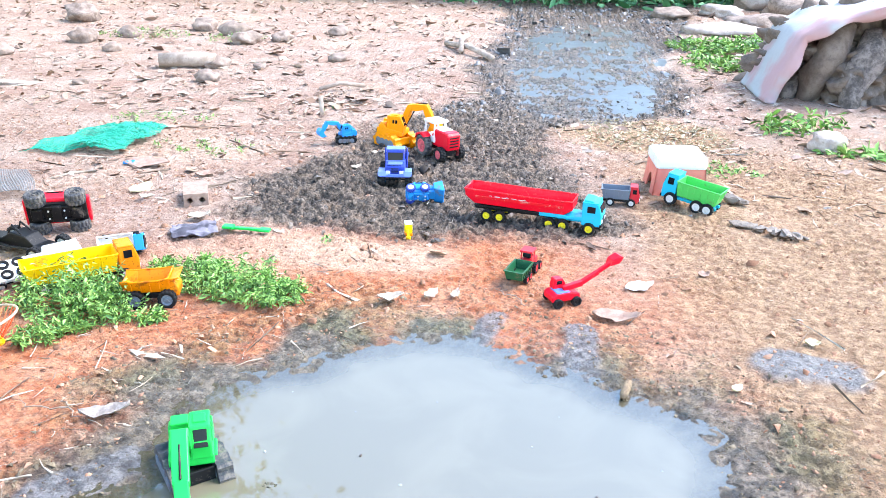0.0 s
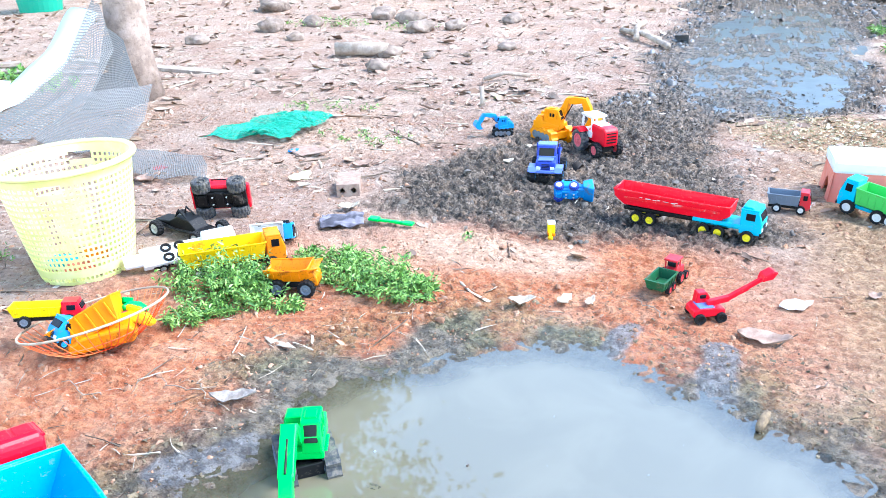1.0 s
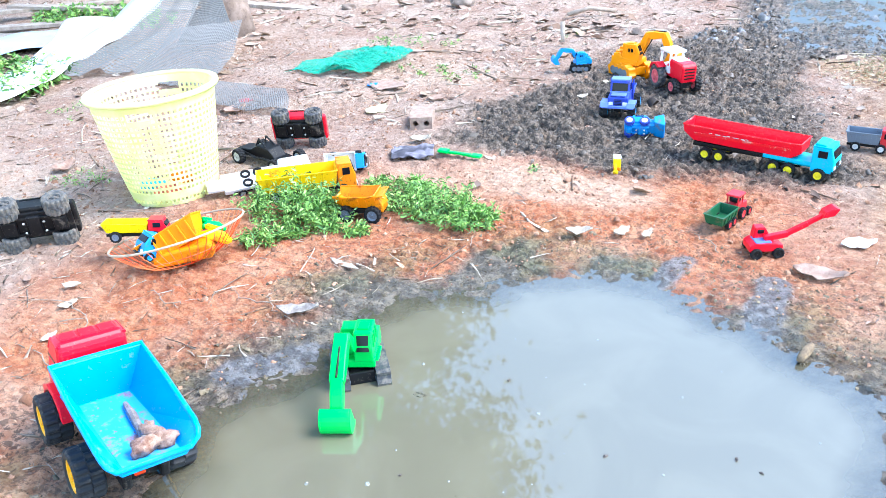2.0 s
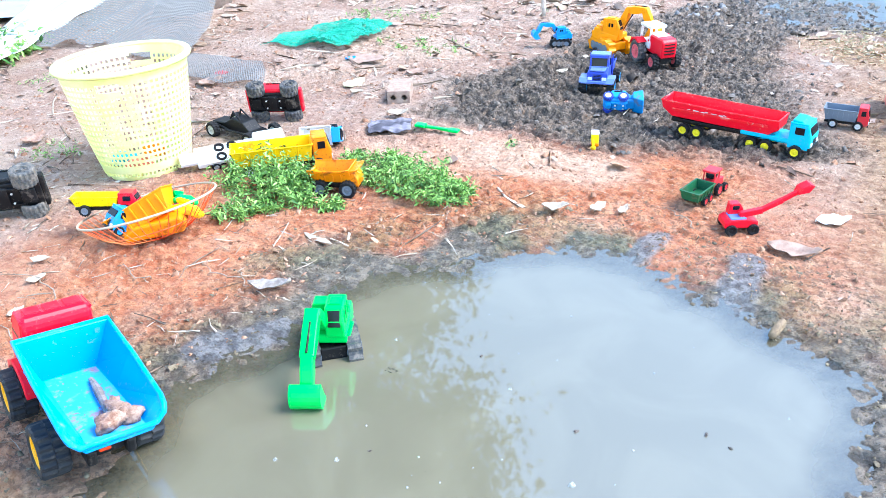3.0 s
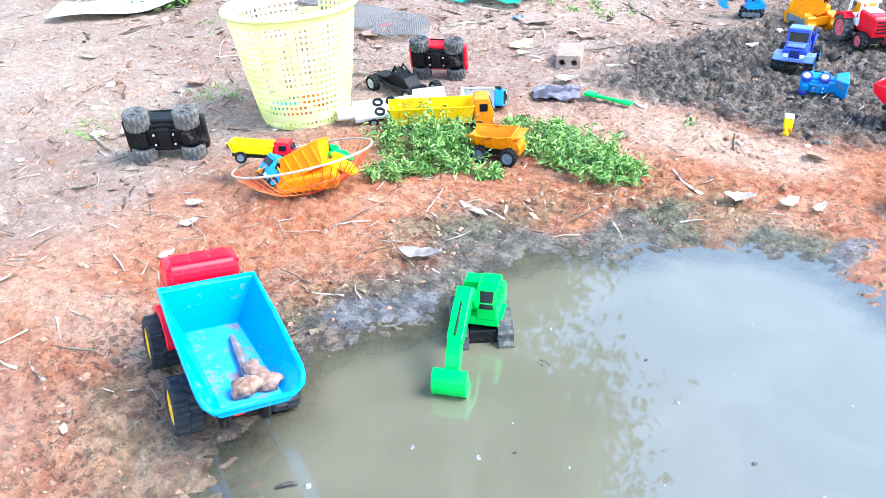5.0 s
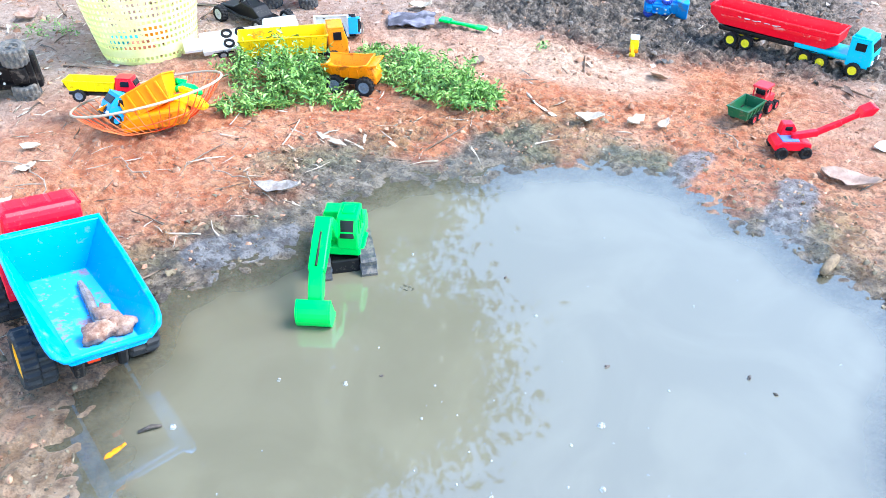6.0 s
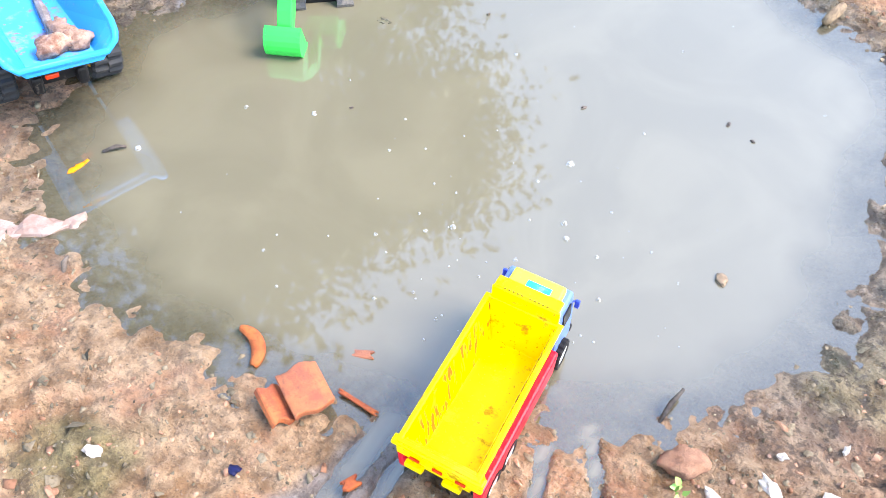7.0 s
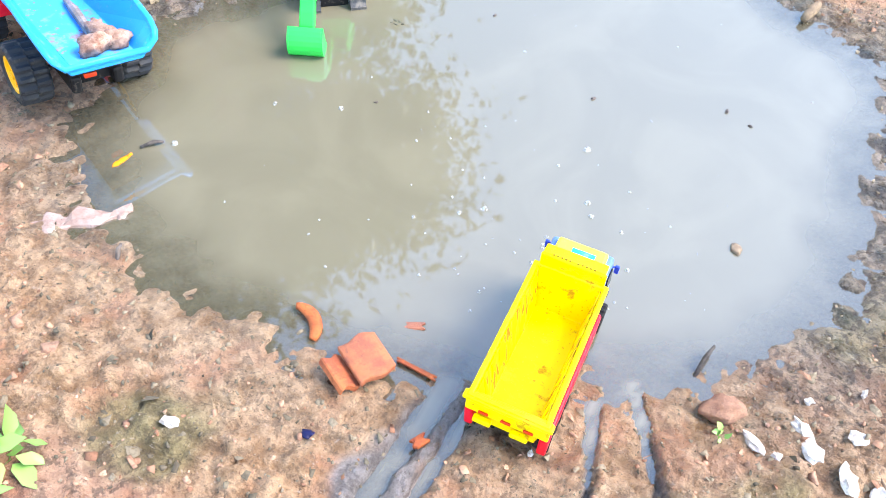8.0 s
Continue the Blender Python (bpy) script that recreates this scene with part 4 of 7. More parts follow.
def articulated_truck():
    t = thing("toy_trailer_truck", "turquoise toy lorry pulling a long red tipper trailer on mud", "toy truck", at=(0.39, 2.985, rest(0.4, 2.99)), rz=-13.5)
    t.scale = (0.95, 0.95, 0.95)
    chassis(t, -0.23, 0.09, 0.08, 0.045, 0.016)
    st = [(-0.262, 0.088, 0.116, 0.080, 0.100), (-0.225, 0.060, 0.116, 0.078, 0.106), (-0.06, 0.058, 0.113, 0.078, 0.108), (0.110, 0.058, 0.112, 0.078, 0.107), (0.142, 0.080, 0.113, 0.080, 0.100)]
    bm = trough(bmesh.new(), st, 0.004, 0.028)
    bed = rounded(part("trailer_bed", bm, m_red, t), 0.002)
    part("rim_bead", rim_bead(st, 0.004, 0.0032, 0.028), m_red_worn, bed, "red rim rubbed pale along its top", smooth=True)
    for s in (-1, 1):
        bm = bmesh.new()
        box(bm, 0.33, 0.003, 0.010, -0.055, s * 0.0505, 0.090, 0.001, Matrix.Rotation(-s * 0.25, 4, "X"))
        part("side_band", bm, m_red_worn, bed)
    bm = bmesh.new()
    box(bm, 0.27, 0.07, 0.008, -0.09, 0, 0.050, 0.002)
    part("subframe", bm, m_black, t)
    bm = bmesh.new()
    for i in range(7):
        box(bm, 0.010 + 0.009 * ((i * 5) % 3) / 2, 0.0010, 0.0022 + 0.0012 * (i % 2), -0.16 + 0.021 * i + 0.004 * ((i * 7) % 3), -0.0530, 0.0995 - 0.001 * (i % 3), rot=pose(0, 0, 0, 15, 0, 0))
    part("lettering_bars", bm, m_rim_w, bed, "worn pale printed marks")
    bm = bmesh.new()
    box(bm, 0.19, 0.05, 0.016, 0.135, 0, 0.042, 0.003)
    box(bm, 0.16, 0.085, 0.014, 0.10, 0, 0.052, 0.003)
    part("tractor_frame", bm, m_turq, t)
    c = cab(t, 0.175, 0.245, 0.088, 0.03, 0.112, m_turq, m_turq, 0.16, lights=m_rim_w)
    bm = bmesh.new()
    prism(bm, [(0.18, 0.112), (0.222, 0.112), (0.212, 0.122), (0.18, 0.125)], -0.036, 0.036, 0.003)
    part("wind_deflector", bm, m_turq, c)
    for x in (-0.175, -0.125, 0.06, 0.11, 0.205):
        axle(t, x, 0.022, 0.04)
        for s in (-1, 1):
            wheel(t, x, s * 0.046, 0.022, 0.022, 0.02, m_tyre, m_rim_y, 16)
    return t


articulated_truck()


def tipper(name, label, at, rz, L, W, H, r, body, bed_mat, cab_mat, tyre, rim, axles, cab_len=0.26, rx=0.0, ry=0.0, roof=None, bed_lift=0.0, frame_mat=None, hood=0.0, headboard=0.0):
    """A plain toy tipper lorry of length L, its front along +x."""
    t = thing(name, label, "toy truck", at=at, rz=rz, rx=rx, ry=ry)
    x0, x1 = -L / 2, L / 2
    cx = x1 - L * cab_len
    chassis(t, x0 + L * 0.04, x1 - L * 0.03, W * 0.8, r * 1.15, r * 0.5, frame_mat)
    bm = bmesh.new()
    z0, z1 = r * 1.7, H * 0.86
    tub(bm, (x0 + L * 0.06, cx - L * 0.03, W * 0.82), (x0, cx - L * 0.005, W), z0, (z1, z1 + headboard), max(0.0018, W * 0.025), W * 0.03)
    bed = rounded(part("bed", bm, bed_mat, t), 0.0015)
    ribs(bed, bed_mat, [x0 + L * (0.1 + 0.11 * i) for i in range(6)], W * 0.85, z0, z1, max(0.002, W * 0.03), W * 0.07)
    if bed_lift:
        bed.matrix_local = pose(x0 + L * 0.1, 0, z0, 0, -bed_lift, 0) @ pose(-x0 - L * 0.1, 0, -z0)
    cab(t, cx, x1 - L * 0.02 - hood, W * 0.86, r * 0.9, H, cab_mat, roof or cab_mat, 0.2, hood=hood)
    for fx in axles:
        x = x0 + L * fx
        axle(t, x, r, W * 0.4)
        for s in (-1, 1):
            wheel(t, x, s * W * 0.44, r, r, W * 0.2, tyre, rim, 14)
    return t


tipper("toy_dump_truck", "small grey and red toy tipper on the bare earth", (0.705, 3.25, rest(0.7, 3.25)), -5, 0.142, 0.062, 0.074, 0.0155, m_grey, m_grey, m_redmud, m_tyre, m_rim_w, (0.24, 0.78))
tipper("toy_dump_truck", "turquoise toy tipper with green bed tilted against a stool", (0.962, 3.245, rest(0.96, 3.245) + 0.004), 150, 0.222, 0.090, 0.112, 0.024, m_turq, m_lime, m_turq, m_tyre, m_rim_w, (0.16, 0.34, 0.8), ry=-6, frame_mat=m_turq)
tipper("toy_dump_truck", "long muddy yellow toy tipper parked behind weeds", (-0.905, 2.30, rest(-0.91, 2.30)), 38, 0.315, 0.09, 0.100, 0.019, m_amber, m_amber, m_orange, m_tyre, m_rim_w, (0.15, 0.3, 0.84), cab_len=0.2)


def mining_truck():
    t = thing("toy_dump_truck", "muddy orange toy mining truck standing among weeds", "toy truck", at=(-0.655, 2.215, rest(-0.65, 2.21)), rz=14)
    t.scale = (0.82, 0.84, 0.86)
    chassis(t, -0.07, 0.075, 0.075, 0.034, 0.018)
    st = [(-0.092, 0.066, 0.094, 0.066, 0.102), (-0.055, 0.050, 0.093, 0.070, 0.108), (0.03, 0.050, 0.096, 0.070, 0.108), (0.062, 0.066, 0.102, 0.066, 0.100)]
    bm = trough(bmesh.new(), st, 0.0035, 0.012)
    bed = rounded(part("bed", bm, m_orange, t), 0.002)
    part("rim_bead", rim_bead(st, 0.0035, 0.003, 0.012), m_orange, bed, smooth=True)
    bm = bmesh.new()
    prism(bm, [(0.055, 0.088), (0.095, 0.098), (0.095, 0.103), (0.055, 0.096)], -0.045, 0.045, 0.001)
    part("canopy", bm, m_orange, bed)
    ribs(bed, m_orange, [-0.06, -0.03, 0.0, 0.03], 0.075, 0.052, 0.088, 0.004, 0.014)
    bm = bmesh.new()
    prism(bm, [(0.04, 0.035), (0.09, 0.035), (0.09, 0.06), (0.075, 0.085), (0.045, 0.085)], -0.035, 0.035, 0.003)
    c = part("cab", bm, m_orange, t)
    windows(c, [(0.02, 0.06, 0.018, 0.062, 0.0, 0.07)])
    for x in (-0.05, 0.052):
        axle(t, x, 0.027, 0.04)
        for s in (-1, 1):
            wheel(t, x, s * 0.046, 0.030, 0.031, 0.026, m_tyre, m_grey, 14)


mining_truck()


def bottom_up(name, label, at, rz, L, W, r, ww, body, tyre, rim, tip=90.0, H=0.09, axle_at=(-0.3, 0.3), under=None):
    """A toy car rolled on its side, its underside showing: chassis plate, gearbox, axles, four wheels."""
    t = thing(name, label, "toy car", at=at, rz=rz, rx=-tip)
    bm = bmesh.new()
    prism(bm, [(-L / 2, r), (L / 2, r), (L / 2, r + H * 0.35), (L * 0.3, r + H * 0.45), (L * 0.15, r + H * 0.9), (-L * 0.25, r + H * 0.9), (-L * 0.33, r + H * 0.5), (-L / 2, r + H * 0.45)], -W * 0.4, W * 0.4, 0.006, 0.85)
    b = part("body", bm, body, t)
    windows(b, [(L * 0.3, W * 0.72, H * 0.25, -L * 0.05, 0, r + H * 0.7)])
    bm = bmesh.new()
    box(bm, L * 0.9, W * 0.62, 0.012, 0, 0, r - 0.004, 0.002)
    box(bm, L * 0.16, W * 0.5, 0.018, 0, 0, r - 0.012, 0.003)
    for x in axle_at:
        box(bm, L * 0.17, W * 0.36, 0.02, x * L, 0, r - 0.012, 0.004)
    for s in (-1, 1):
        box(bm, L * 0.5, 0.006, 0.012, 0, s * W * 0.2, r - 0.012, 0.001)
    part("underside", bm, under or m_black, t)
    for s in (-1, 1):
        for x in (-0.12, 0.12):
            bm = bmesh.new()
            lathe(bm, [(0.0005, -0.001), (0.003, -0.001), (0.003, 0.002), (0.0005, 0.002)], 10, pose(x * L, s * W * 0.12, r - 0.022, 180, 0, 0))
            part("screw", bm, m_rim_w, t)
    for x in axle_at:
        axle(t, x * L, r, W * 0.4, 0.004)
        for s in (-1, 1):
            wheel(t, x * L, s * (W / 2 - ww * 0.2), r, r, ww, tyre, rim, 16)
    return t


bottom_up("toy_car", "black toy truck rolled on its side with its underside showing", (-1.432, 1.69, rest(-1.44, 1.68) + 0.068), 40, 0.228, 0.132, 0.036, 0.05, m_black, m_tyre_white, m_tyre_white, 80, 0.08)
bottom_up("toy_car", "red toy truck rolled on its side with black underside showing", (-1.18, 2.645, rest(-1.18, 2.64) + 0.066), 22, 0.205, 0.12, 0.033, 0.04, m_red, m_tyre_dust, m_tyre_dust, 78, 0.075)


def open_chassis():
    t = thing("toy_car", "black toy racing car chassis lying on the earth", "toy car", at=(-1.205, 2.495, rest(-1.2, 2.49)), rz=-14)
    t.scale = (1.1, 1.1, 1.1)
    bm = bmesh.new()
    prism(bm, [(-0.125, 0.02), (0.12, 0.018), (0.125, 0.03), (0.06, 0.036), (0.03, 0.06), (-0.02, 0.066), (-0.06, 0.045), (-0.125, 0.04)], -0.026, 0.026, 0.003)
    part("body", bm, m_black, t)
    bm = bmesh.new()
    for s in (-1, 1):
        tube(bm, [(-0.11, s * 0.03, 0.035), (-0.02, s * 0.04, 0.03), (0.1, s * 0.03, 0.028)], 0.004, 8)
        tube(bm, [(-0.04, s * 0.02, 0.05), (-0.02, s * 0.015, 0.085), (0.03, s * 0.02, 0.05)], 0.003, 8)
    part("frame_rail", bm, m_black, t)
    for x in (-0.09, 0.09):
        axle(t, x, 0.024, 0.05)
        for s in (-1, 1):
            wheel(t, x, s * 0.052, 0.024, 0.025, 0.022, m_tyre, m_rim_w, 16)


open_chassis()


def white_lorry():
    t = thing("toy_lorry", "white toy lorry toppled behind the yellow tipper", "toy truck", at=(-1.075, 2.31, rest(-1.08, 2.31) + 0.012), rz=48, rx=24)
    t.scale = (0.92, 0.92, 0.92)
    bm = bmesh.new()
    box(bm, 0.32, 0.085, 0.02, 0, 0, 0.03, 0.003)
    box(bm, 0.06, 0.05, 0.014, -0.185, 0, 0.03, 0.003)
    box(bm, 0.11, 0.082, 0.036, 0.1, 0, 0.052, 0.006)
    b = part("body", bm, m_white, t)
    for x in (-0.075, -0.03):
        for s in (-0.022, 0.022):
            bm = bmesh.new()
            lathe(bm, [(0.011, 0.0), (0.018, 0.0), (0.018, 0.006), (0.011, 0.006)], 20, pose(x, s, 0.04), close=True)
            part("ring", bm, m_black, b)
    for i in range(4):
        bm = bmesh.new()
        box(bm, 0.02, 0.003, 0.005, -0.12 + 0.045 * i, -0.0425, 0.026)
        part("slot", bm, m_black, b)
    for x in (-0.1, 0.1):
        axle(t, x, 0.016, 0.04)
        for s in (-1, 1):
            wheel(t, x, s * 0.04, 0.016, 0.016, 0.014, m_tyre, m_rim_w, 12)
    tipper("toy_lorry", "white and blue toy lorry lying behind the yellow tipper", (-0.90, 2.525, rest(-0.9, 2.52) + 0.03), 30, 0.14, 0.062, 0.06, 0.012, m_white, m_white, m_azure, m_tyre, m_rim_w, (0.2, 0.8), rx=72, frame_mat=m_white)


white_lorry()


def jeep():
    t = thing("toy_jeep", "cobalt blue toy off-road lorry with big muddy tyres", "toy truck", at=(-0.172, 3.385, rest(-0.17, 3.38)), rz=-84)
    t.scale = (0.88, 0.86, 0.88)
    chassis(t, -0.13, 0.1, 0.08, 0.045, 0.02)
    c = cab(t, -0.02, 0.045, 0.092, 0.05, 0.158, m_cobalt, m_lilac, 0.15, hood=0.05, lights=m_white)
    for nm, dims in (("bonnet_top", (0.046, 0.066, 0.006, 0.068, 0, 0.107)), ("bumper_bar", (0.010, 0.136, 0.012, 0.104, 0, 0.060)), ("windscreen_sill", (0.008, 0.084, 0.008, 0.046, 0, 0.110))):
        bm = bmesh.new()
        box(bm, *dims, bev=0.002)
        part(nm, bm, m_lilac, c)
    bm = bmesh.new()
    tub(bm, (-0.125, -0.03, 0.09), (-0.13, -0.025, 0.1), 0.058, 0.1, 0.003, 0.003)
    part("bed", bm, m_cobalt, t)
    for s in (-1, 1):
        bm = bmesh.new()
        prism(bm, [(0.03, 0.06), (0.04, 0.078), (0.1, 0.078), (0.115, 0.06), (0.105, 0.066), (0.045, 0.066)], s * 0.04, s * 0.076, 0.001)
        part("mudguard", bm, m_lilac, t)
        bm = bmesh.new()
        tube(bm, [(-0.024, s * 0.05, 0.06), (-0.024, s * 0.05, 0.152)], 0.003, 8)
        part("exhaust_pipe", bm, m_cobalt, t)
    for x in (-0.085, 0.072):
        axle(t, x, 0.034, 0.05)
        for s in (-1, 1):
            wheel(t, x, s * 0.062, 0.034, 0.035, 0.034, m_tyre, m_rim_b, 12)


jeep()


def tractor():
    t = thing("toy_tractor", "red toy tractor with white cab and big tyres in mud", "toy tractor", at=(-0.035, 3.765, rest(-0.03, 3.76)), rz=-50)
    t.scale = (0.9, 0.9, 0.9)
    bm = bmesh.new()
    prism(bm, [(-0.03, 0.06), (0.11, 0.055), (0.115, 0.125), (0.1, 0.14), (0.0, 0.142), (-0.03, 0.11)], -0.036, 0.036, 0.006)
    b = part("bonnet", bm, m_red, t)
    bm = bmesh.new()
    prism(bm, [(-0.02, 0.140), (0.06, 0.1405), (0.06, 0.1445), (-0.02, 0.146)], -0.030, 0.030, 0.001)
    part("bonnet_panel", bm, m_white, b)
    bm = bmesh.new()
    for i in range(4):
        box(bm, 0.004, 0.05, 0.006, 0.114, 0, 0.075 + 0.014 * i, 0.001)
    part("grille", bm, m_black, b)
    bm = bmesh.new()
    box(bm, 0.06, 0.06, 0.035, 0.06, 0, 0.04, 0.004)
    box(bm, 0.16, 0.04, 0.03, 0.0, 0, 0.05, 0.004)
    part("chassis", bm, m_black, t)
    bm = bmesh.new()
    for x, y in ((-0.085, -0.04), (-0.085, 0.04), (-0.005, -0.035), (-0.005, 0.035)):
        tube(bm, [(x, y, 0.09), (x * 0.9 - 0.004, y * 0.85, 0.168)], 0.006, 8)
    box(bm, 0.1, 0.085, 0.014, -0.045, 0, 0.171, 0.005)
    box(bm, 0.1, 0.09, 0.03, -0.045, 0, 0.09, 0.004)
    part("cab_frame", bm, m_white, t)
    for s in (-1, 1):
        bm = bmesh.new()
        prism(bm, [(-0.11, 0.08), (-0.095, 0.112), (-0.05, 0.122), (-0.015, 0.105), (-0.03, 0.1), (-0.06, 0.112), (-0.09, 0.1)], s * 0.045, s * 0.085, 0.001)
        part("mudguard", bm, m_red, t)
        wheel(t, -0.055, s * 0.065, 0.055, 0.055, 0.036, m_tyre_dust, m_rim_p, 16)
        wheel(t, 0.075, s * 0.056, 0.036, 0.036, 0.03, m_tyre, m_rim_p, 14)
    axle(t, -0.055, 0.055, 0.06)
    axle(t, 0.075, 0.036, 0.05)


tractor()
o = bottom_up("toy_car", "small azure toy truck lying on its side in the mud", (-0.035, 3.135, rest(-0.03, 3.13) + 0.03), 12, 0.115, 0.07, 0.018, 0.016, m_azure, m_cobalt, m_rim_w, 62, 0.045, (-0.34, 0.12), m_azure)
bm = bmesh.new()
prism(bm, [(0.045, 0.012), (0.082, -0.002), (0.086, 0.004), (0.080, 0.052), (0.045, 0.040)], -0.036, 0.036, 0.003)
part("shovel", bm, m_azure, o)


def farm_set():
    t = thing("toy_tractor", "small red toy tractor hitched to a dark green trailer", "toy tractor", at=(0.357, 2.53, rest(0.36, 2.53)), rz=72)
    t.scale = (0.82, 0.8, 0.82)
    bm = bmesh.new()
    tub(bm, (-0.1, 0.0, 0.06), (-0.11, 0.006, 0.07), 0.025, 0.058, 0.0025, 0.003)
    bed = part("trailer_bed", bm, m_dkgreen, t)
    ribs(bed, m_dkgreen, [-0.09, -0.065, -0.04, -0.015], 0.062, 0.026, 0.056, 0.003, 0.007)
    bm = bmesh.new()
    box(bm, 0.05, 0.014, 0.01, 0.02, 0, 0.02, 0.002)
    part("drawbar", bm, m_black, t)
    bm = bmesh.new()
    prism(bm, [(0.03, 0.02), (0.105, 0.02), (0.105, 0.048), (0.065, 0.052), (0.06, 0.06), (0.03, 0.05)], -0.02, 0.02, 0.003)
    b = part("tractor_body", bm, m_redmud, t)
    bm = bmesh.new()
    for x, y in ((0.028, -0.02), (0.028, 0.02), (0.066, -0.018), (0.066, 0.018)):
        tube(bm, [(x, y, 0.045), (x, y, 0.085)], 0.0025, 8)
    box(bm, 0.055, 0.05, 0.008, 0.047, 0, 0.087, 0.003)
    part("cab_frame", bm, m_redmud, b)
    windows(b, [(0.034, 0.034, 0.024, 0.047, 0, 0.07)])
    for x, r in ((-0.055, 0.016), (-0.02, 0.016), (0.045, 0.022), (0.092, 0.016)):
        axle(t, x, r, 0.03)
        for s in (-1, 1):
            wheel(t, x, s * 0.032, r, r, 0.015, m_tyre, m_redmud, 12)


farm_set()


def crane():
    t = thing("toy_crane", "red toy crane truck with its jib stretched out", "toy crane", at=(0.470, 2.37, rest(0.47, 2.37)), rz=27)
    t.scale = (0.82, 0.82, 0.82)
    bm = bmesh.new()
    prism(bm, [(-0.055, 0.02), (0.05, 0.02), (0.05, 0.042), (0.02, 0.05), (-0.04, 0.05), (-0.055, 0.04)], -0.034, 0.034, 0.004)
    b = part("body", bm, m_red, t)
    windows(b, [(0.05, 0.05, 0.006, -0.012, -0.006, 0.050)], m_slate, "deck_panel")
    bm = bmesh.new()
    prism(bm, [(-0.035, 0.05), (0.01, 0.05), (0.012, 0.07), (0.0, 0.088), (-0.03, 0.088)], 0.004, 0.034, 0.003)
    c = part("cab", bm, m_red, t)
    windows(c, [(0.024, 0.034, 0.016, -0.012, 0.019, 0.074)])
    pts = [(0.0, -0.01, 0.058), (0.06, -0.01, 0.068), (0.12, -0.01, 0.098), (0.175, -0.008, 0.128)]
    for (a, b2), w in zip(zip(pts, pts[1:]), (0.018, 0.015, 0.013)):
        bm = bmesh.new()
        a, b2 = Vector(a), Vector(b2)
        d = b2 - a
        box(bm, d.length + 0.012, w, w, bev=0.002, x=0, y=0, z=0)
        bmesh.ops.transform(bm, matrix=Matrix.Translation((a + b2) / 2) @ Matrix.Rotation(-math.atan2(d.z, d.x), 4, "Y"), verts=bm.verts)
        part("jib", bm, m_red, t)
    bm = bmesh.new()
    prism(bm, [(0.165, 0.122), (0.2, 0.128), (0.215, 0.15), (0.2, 0.156), (0.172, 0.142)], -0.028, 0.012, 0.003)
    part("shovel", bm, m_red, t)
    for x in (-0.035, 0.035):
        axle(t, x, 0.016, 0.036)
        for s in (-1, 1):
            wheel(t, x, s * 0.036, 0.016, 0.018, 0.018, m_tyre, m_black, 12)


crane()


def streaked(name, rgb, grime):
    """Plastic with short upright runs of mud."""
    m, nt, b = nodes_of(name)
    co = nt.nodes.new("ShaderNodeTexCoord")
    mp = nt.nodes.new("ShaderNodeMapping")
    mp.inputs["Scale"].default_value = (150, 60, 28)
    mp.inputs["Rotation"].default_value = (0, 0.5, 0)
    nt.links.new(co.outputs["Object"], mp.inputs["Vector"])
    n = nt.nodes.new("ShaderNodeTexNoise")
    n.inputs["Scale"].default_value, n.inputs["Detail"].default_value = 1.0, 3
    nt.links.new(mp.outputs[0], n.inputs["Vector"])
    f = calc(nt, "MULTIPLY", ramp(nt, n.outputs["Fac"], 0.50, 0.57), ramp(nt, tex(nt, 22, 3), 0.36, 0.5))
    nt.links.new(mix(nt, f, rgb, grime), b.inputs["Base Color"])
    b.inputs["Roughness"].default_value = 0.5
    return m


m_bars = plastic("olive print", (0.30, 0.22, 0.01), 0.5, 0.2)
# roof yellow made slightly paler: the highlight is put into its colour
m_cream = plastic("highlight-pale yellow plastic", (0.95, 0.76, 0.06), 0.4, 0.1, DUST)
m_streak = streaked("mud-streaked yellow plastic", (0.95, 0.70, 0.0), (0.30, 0.09, 0.01))


